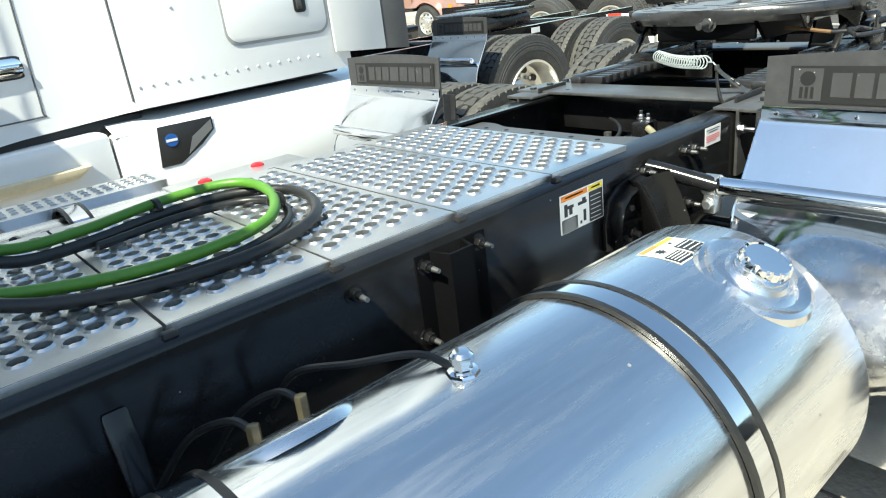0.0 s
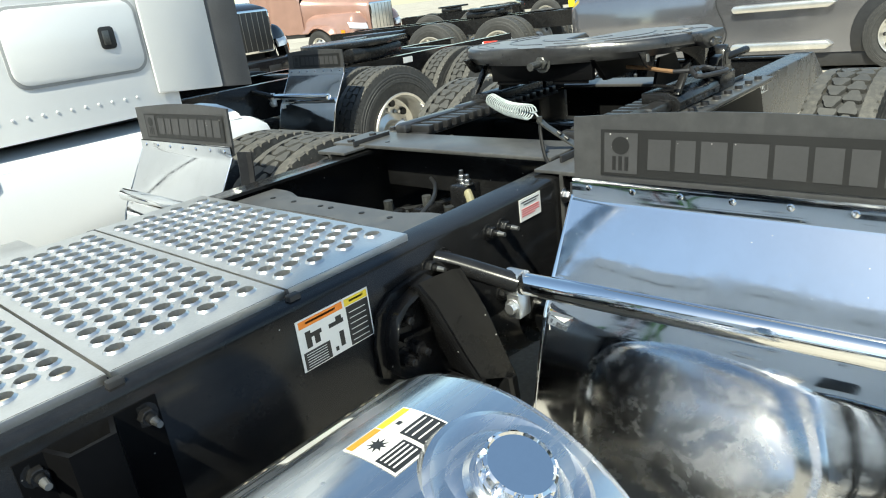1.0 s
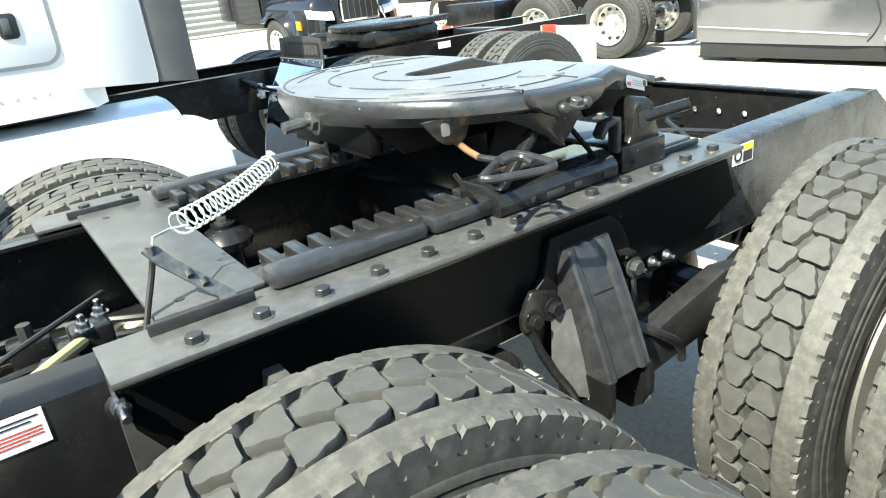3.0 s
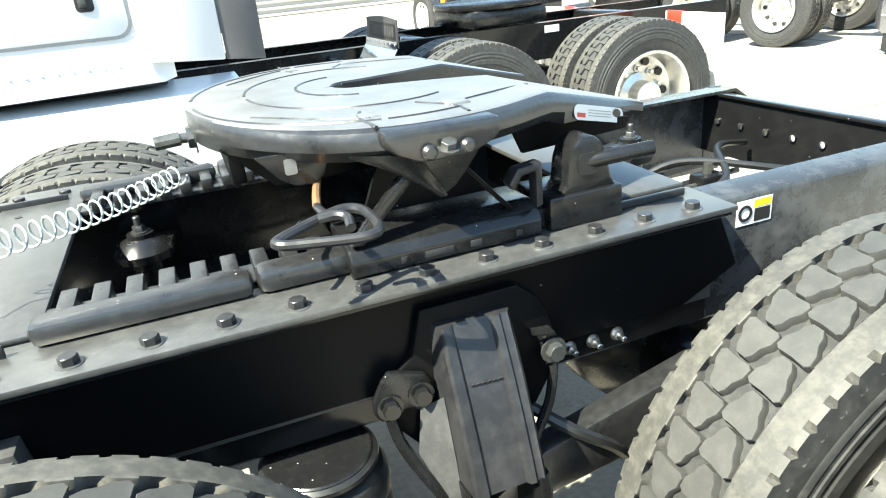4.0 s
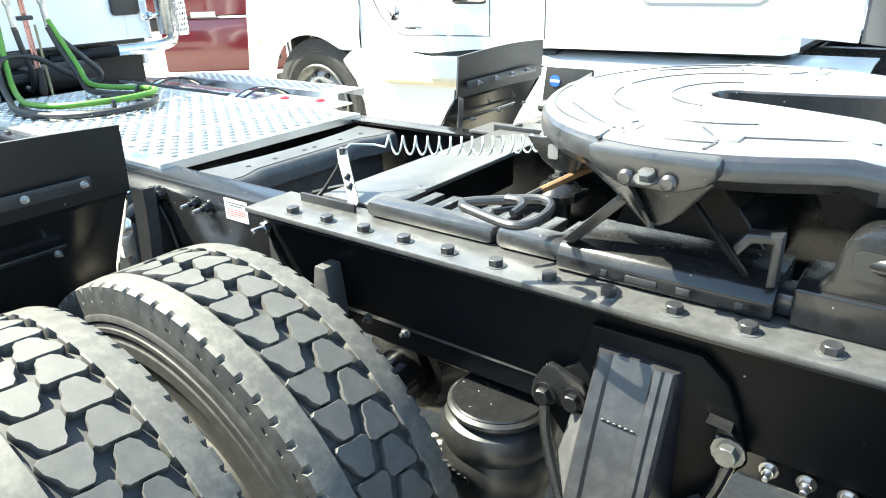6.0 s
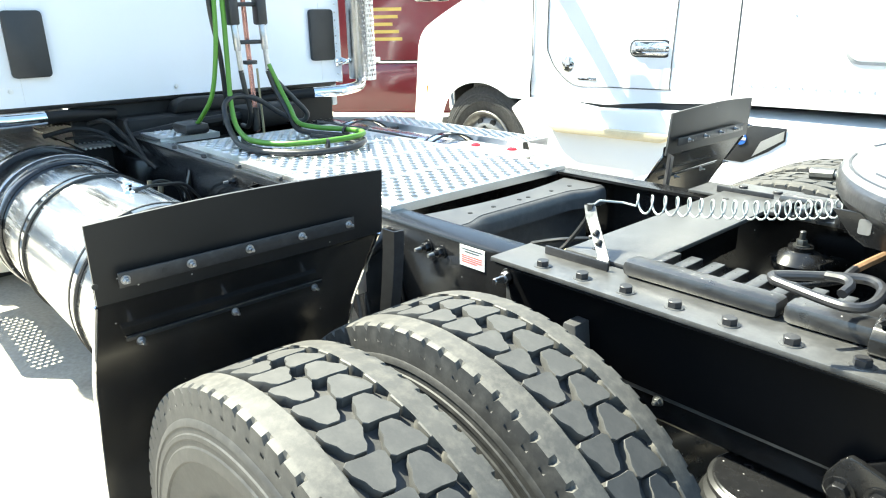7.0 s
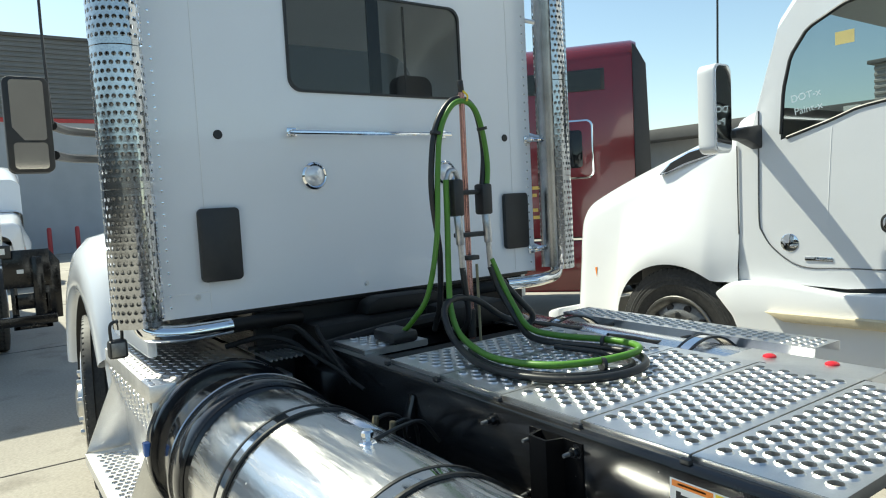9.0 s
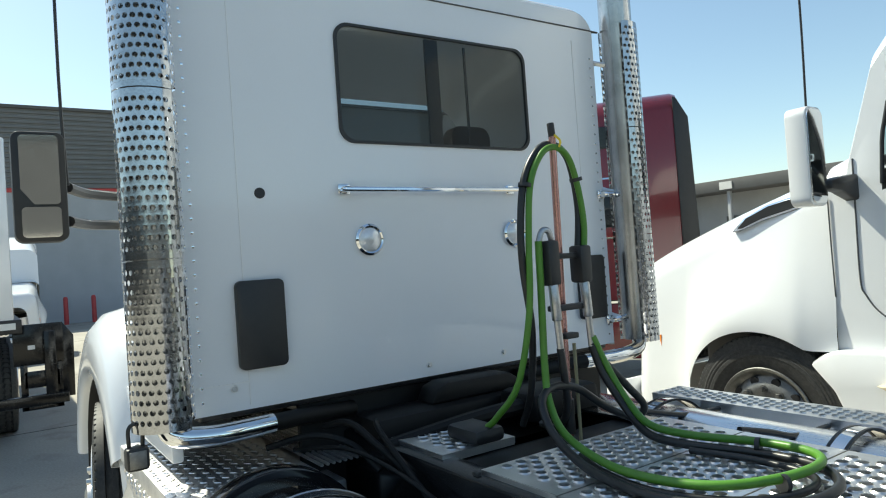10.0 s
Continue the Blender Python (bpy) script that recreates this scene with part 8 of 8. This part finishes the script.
back = thing("truck_chassis", (16.7, 12.6, 0), "black truck chassis with a red and white reflective tail beam", "truck", turn=-50, group="far row trucks")
tandem_rear(back, INK, -1.5, 2.0, (-0.66, 0.66))
tb = part("tail_beam", box(1.95, 2.05, -1.15, 1.15, 0.90, 1.06, 0.02), BLACK, back, "black tail beam with reflective strips")
for k in range(6):
    part("reflective_strip", box(2.051, 2.056, -1.12 + k * 0.375, -0.90 + k * 0.375, 0.97, 1.005), PAPER if k % 2 else REDPRINT, tb)

copy_thing(back, pose(20.3, 12.4, 0, rz=-60))

# grey truck cab across the aisle, its side with two lit steps
pick = thing("service_truck", (11.1, 1.2, 0), "grey metallic truck with bright side steps, parked across the aisle", "truck", turn=-90)
own = loft([(-3.4, 0.85, 0.30, 1.2, 0.22, 0.16), (-3.2, 0.98, 0.25, 1.28, 0.22, 0.16), (-1.25, 1.0, 0.23, 1.32, 0.22, 0.16), (-1.15, 0.99, 0.23, 1.34, 0.22, 0.16), (-1.0, 0.98, 0.23, 1.9, 0.25, 0.1), (0.6, 0.98, 0.23, 1.95, 0.25, 0.1), (1.0, 0.98, 0.25, 1.35, 0.22, 0.16), (2.9, 0.95, 0.30, 1.3, 0.22, 0.16)])
part("body", own, GREY, pick, "grey metallic body")
part("door_seam", tube([(-1.10, -0.998, 1.25), (-1.10, -0.998, 0.92), (-1.02, -0.992, 0.72), (-0.96, -0.987, 0.52), (-1.0, -0.99, 0.38), (-1.07, -0.994, 0.28)], 0.007, 6, 4), PLASTIC, pick)
part("side_moulding", prism([(-3.22, 0.445), (-1.06, 0.342), (-1.06, 0.362), (-3.22, 0.467)], -0.985, -1.012, "xz", 0.004), DECK, pick, "bright side moulding")
part("skirt", box(-3.2, 1.0, -0.965, -0.90, 0.06, 0.26, 0.01), PLASTIC, pick, "dark rubber skirt")
for zl, zh in ((0.77, 0.86), (0.28, 0.38)):
    own = prism([(-0.85, zl), (0.27, zl), (0.34, zl + 0.05), (0.27, zh), (-0.85, zh), (-0.88, zl + 0.05)], -0.96, -1.06, "xz", 0.012)
    st = part("step", own, RIM, pick, "bright metal step tread")
    own = bmesh.new()
    for k in range(4):
        box(-0.80, 0.24, -1.05 + k * 0.018, -1.042 + k * 0.018, zh, zh + 0.004, bm=own)
    part("tread_bars", own, DECK, st)
side_window(pick, [(-0.85, 1.32), (0.55, 1.32), (0.45, 1.78), (-0.75, 1.78)], -0.965, -0.02)
part("underbody", box(-3.2, 2.8, -0.85, 0.85, 0.20, 0.5, 0.03), PLASTIC, pick)
for s in (-1, 1):
    part("wheel_arch", prism([(1.07 + 0.56 * math.cos(radians(a)), 0.42 + 0.56 * math.sin(radians(a))) for a in range(-20, 201, 10)], s * 0.90, s * 0.992, "xz", 0.01), PLASTIC, pick, "dark wheel arch")
    w_ = wheel(pick, 1.07, s * 0.945, 0.42, s, "rib", deep=False)
    w_.scale = (0.84, 0.84, 0.84)
    w_ = wheel(pick, -2.55, s * 0.80, 0.42, s, "rib", deep=False)
    w_.scale = (0.84, 0.84, 0.84)
w_ = None

# a white tractor further up the yard, facing back
up, end = conventional("tractor_truck", (-17.4, -1.55, 0), 180, WHITE, "white tractor truck facing back up the yard", sleeper=0.6, high=3.0, z_nose=1.5, group="")

# white box body ahead, with a black under-run frame
van = thing("box_trailer", (-6.1, -2.25, 0), "white box trailer with black under-run guard", "trailer")
part("box_body", box(-7.0, 0.0, -1.28, 0.94, 1.32, 3.05, 0.02), WHITE, van, "white box body")
part("sill", box(-7.0, 0.02, -1.29, 1.0, 1.20, 1.33, 0.01), PLASTIC, van, "black rear sill")
for y in (-0.95, 1.22):
    part("guard_post", box(-0.10, 0.0, y - 0.05, y + 0.05, 0.60, 1.2, 0.01), BLACK, van, "black steel under-run post")
    part("guard_arm", box(-0.9, -0.10, y - 0.04, y + 0.04, 1.10, 1.2, 0.01), BLACK, van)
    part("guard_brace", tube([(-0.9, y, 1.12), (-0.45, y, 0.85), (-0.05, y, 0.60)], 0.03, 8, 3), BLACK, van)
part("guard_bar", box(-0.10, 0.0, -1.2, 1.36, 0.50, 0.60, 0.01), BLACK, van, "black steel under-run bar")
own = box(-0.12, -0.10, 0.92, 1.34, 0.88, 1.27, 0.006)
gp = part("guard_plate", own, BLACK, van, "black steel side plate of the guard")
part("side_wing", prism([(1.30, 0.54), (1.42, 0.54), (1.43, 1.13), (1.34, 1.26), (1.30, 1.26)], -0.13, -0.11, "yz", 0.004), BLACK, gp)
part("lower_plate", box(-0.12, -0.10, 1.0, 1.30, 0.66, 0.82, 0.006), BLACK, gp)
part("foot_bar", box(-0.125, -0.10, 0.98, 1.32, 0.45, 0.49, 0.006), BLACK, gp)
for y in (1.0, 1.29):
    part("foot_post", box(-0.125, -0.10, y - 0.03, y + 0.03, 0.45, 0.90, 0.005), BLACK, gp)
for y in (1.07, 1.20):
    part("label_bar", box(-0.10, -0.097, y - 0.03, y + 0.03, 1.03, 1.07), PAPER, gp)
part("plate_bar", box(0.02, 0.025, 0.7, 0.95, 1.24, 1.30), PAPER, van)
for x in (-1.8, -3.1):
    for s in (-1, 1):
        wheel(van, x, s * 0.85, 0.503, s)
part("axle_beam", box(-3.4, -1.5, -0.5, 0.5, 0.6, 1.2, 0.03), BLACK, van)

# a pale tractor far off by the building, and the red posts
pale, end = conventional("tractor_truck", (-29.0, -2.6, 0), 180, surface("pale_pink_paint", (0.62, 0.5, 0.49), 0.3, vary=0.05), "pale pinkish tractor truck by the building", sleeper=0.5, high=2.9)
for k, y in enumerate((1.35, 2.45, 4.4)):
    own = lathe([(0.0, 1.22), (0.07, 1.20), (0.095, 1.12), (0.095, 0.0)], "z", 18, (-32.4, y, 0))
    solid("bollard", own, BOLLARD, "red painted steel bollard by the wall", "bollard", group="bollards")

# ---------------------------------------------------------------- buildings
shop = thing("workshop_building", (-33.2, 0, 0), "grey workshop building with ribbed siding and a red stripe", "building")
part("lower_wall", box(-14, 0, -34, 5.5, 0, 5.9, 0.0), STUCCO, shop, "pale grey lower wall")
part("red_stripe", box(-14.02, 0.04, -34.04, 5.54, 5.9, 6.08, 0.0), BOLLARD, shop, "thin red stripe")
own = bmesh.new()
for k in range(16):
    z = 6.08 + k * 0.22
    prism([(0.0, z), (0.09, z + 0.03), (0.09, z + 0.10), (0.0, z + 0.14), (0.0, z + 0.22), (-0.2, z + 0.22), (-0.2, z)], -34.0, 5.5, "xz", bm=own)
box(-14, -0.2, -33.9, 5.4, 6.08, 9.6, bm=own)
tagged(part("ribbed_siding", own, SIDING, shop, "dark grey ribbed metal siding", smooth=0), kind="stuff")
part("roof_cap", box(-14.1, 0.15, -34.1, 5.6, 9.6, 9.75, 0.02), ROOFING, shop)
for y in (-8.0, -2.8):
    dr = part("roller_door", box(-0.02, 0.06, y - 1.9, y + 1.9, 0, 4.4, 0.02), STUCCO, shop, "pale roller door")
    own = bmesh.new()
    for k in range(10):
        box(0.06, 0.075, y - 1.85, y + 1.85, 0.1 + k * 0.43, 0.14 + k * 0.43, bm=own)
    part("door_ribs", own, SIDING, dr)
    part("wall_light", box(0.0, 0.25, y + 2.2, y + 2.6, 3.0, 3.15, 0.02), PAPER, shop)
wing = thing("workshop_wing", (-33.6, 20, 0), "tall plain grey workshop wing", "building")
part("wing_wall", box(-14, 0, -13.8, 15, 0, 10.9), SIDING, wing, "dark grey wall")
part("wing_roof", box(-14.2, 0.2, -14, 15.2, 10.9, 11.05), ROOFING, wing)
hall = thing("service_hall", (-8, 37, 0), "low grey hall with a dark canopy roof", "building")
part("hall_wall", box(-22, 10, 0, 12, 0, 4.6), STUCCO, hall, "pale wall")
part("canopy", box(-22.5, 10.5, -2.2, 12, 4.6, 5.3, 0.03), ROOFING, hall, "dark flat canopy")
for x in (-14, -6, 2):
    part("canopy_sign", box(x - 0.4, x + 0.4, -2.25, -2.2, 4.7, 5.15), PAPER, hall)
    part("canopy_post", box(x - 0.1, x + 0.1, -2.0, -1.8, 0, 4.6, 0.01), STUCCO, hall)
    part("hall_door", box(x - 1.5, x + 1.5, -0.05, 0.02, 0, 3.2, 0.02), SIDING, hall)
shed = thing("siding_shed", (3, 30, 0), "grey building with horizontal metal siding", "building")
own = bmesh.new()
for k in range(24):
    z = k * 0.26
    prism([(-0.05, z), (-0.12, z + 0.04), (-0.12, z + 0.12), (-0.05, z + 0.16), (-0.05, z + 0.26), (0.2, z + 0.26), (0.2, z)], -14, 12, "yz", bm=own)
box(-14, 12, 0.2, 10, 0, 6.24, bm=own)
tagged(part("siding", own, surface("pale_siding", (0.36, 0.35, 0.34), 0.5, vary=0.08, scale=1), shed, smooth=0), kind="stuff")
part("shed_roof", box(-14.2, 12.2, -0.3, 10.2, 6.24, 6.4, 0.02), ROOFING, shed)

# two blocks out of view, added only to darken reflections and ambient light
closing = thing("storage_hall", (46, 0, 0), "unseen dark block closing the yard, added to darken reflections", "building")
part("hall_wall", box(0, 8, -60, 30, 0, 6.5), DARKWALL, closing, "unseen dark wall")
part("hall_roof", box(-0.3, 8.3, -60.3, 30.3, 6.5, 6.8), DARKWALL, closing)
closing = thing("storage_hall", (0, -34, 0), "unseen dark block along the yard, added to darken reflections", "building")
part("hall_wall", box(-40, 38, -8, 0, 0, 6.0), DARKWALL, closing, "unseen dark wall")
part("hall_roof", box(-40.3, 38.3, -8.3, 0.3, 6.0, 6.3), DARKWALL, closing)
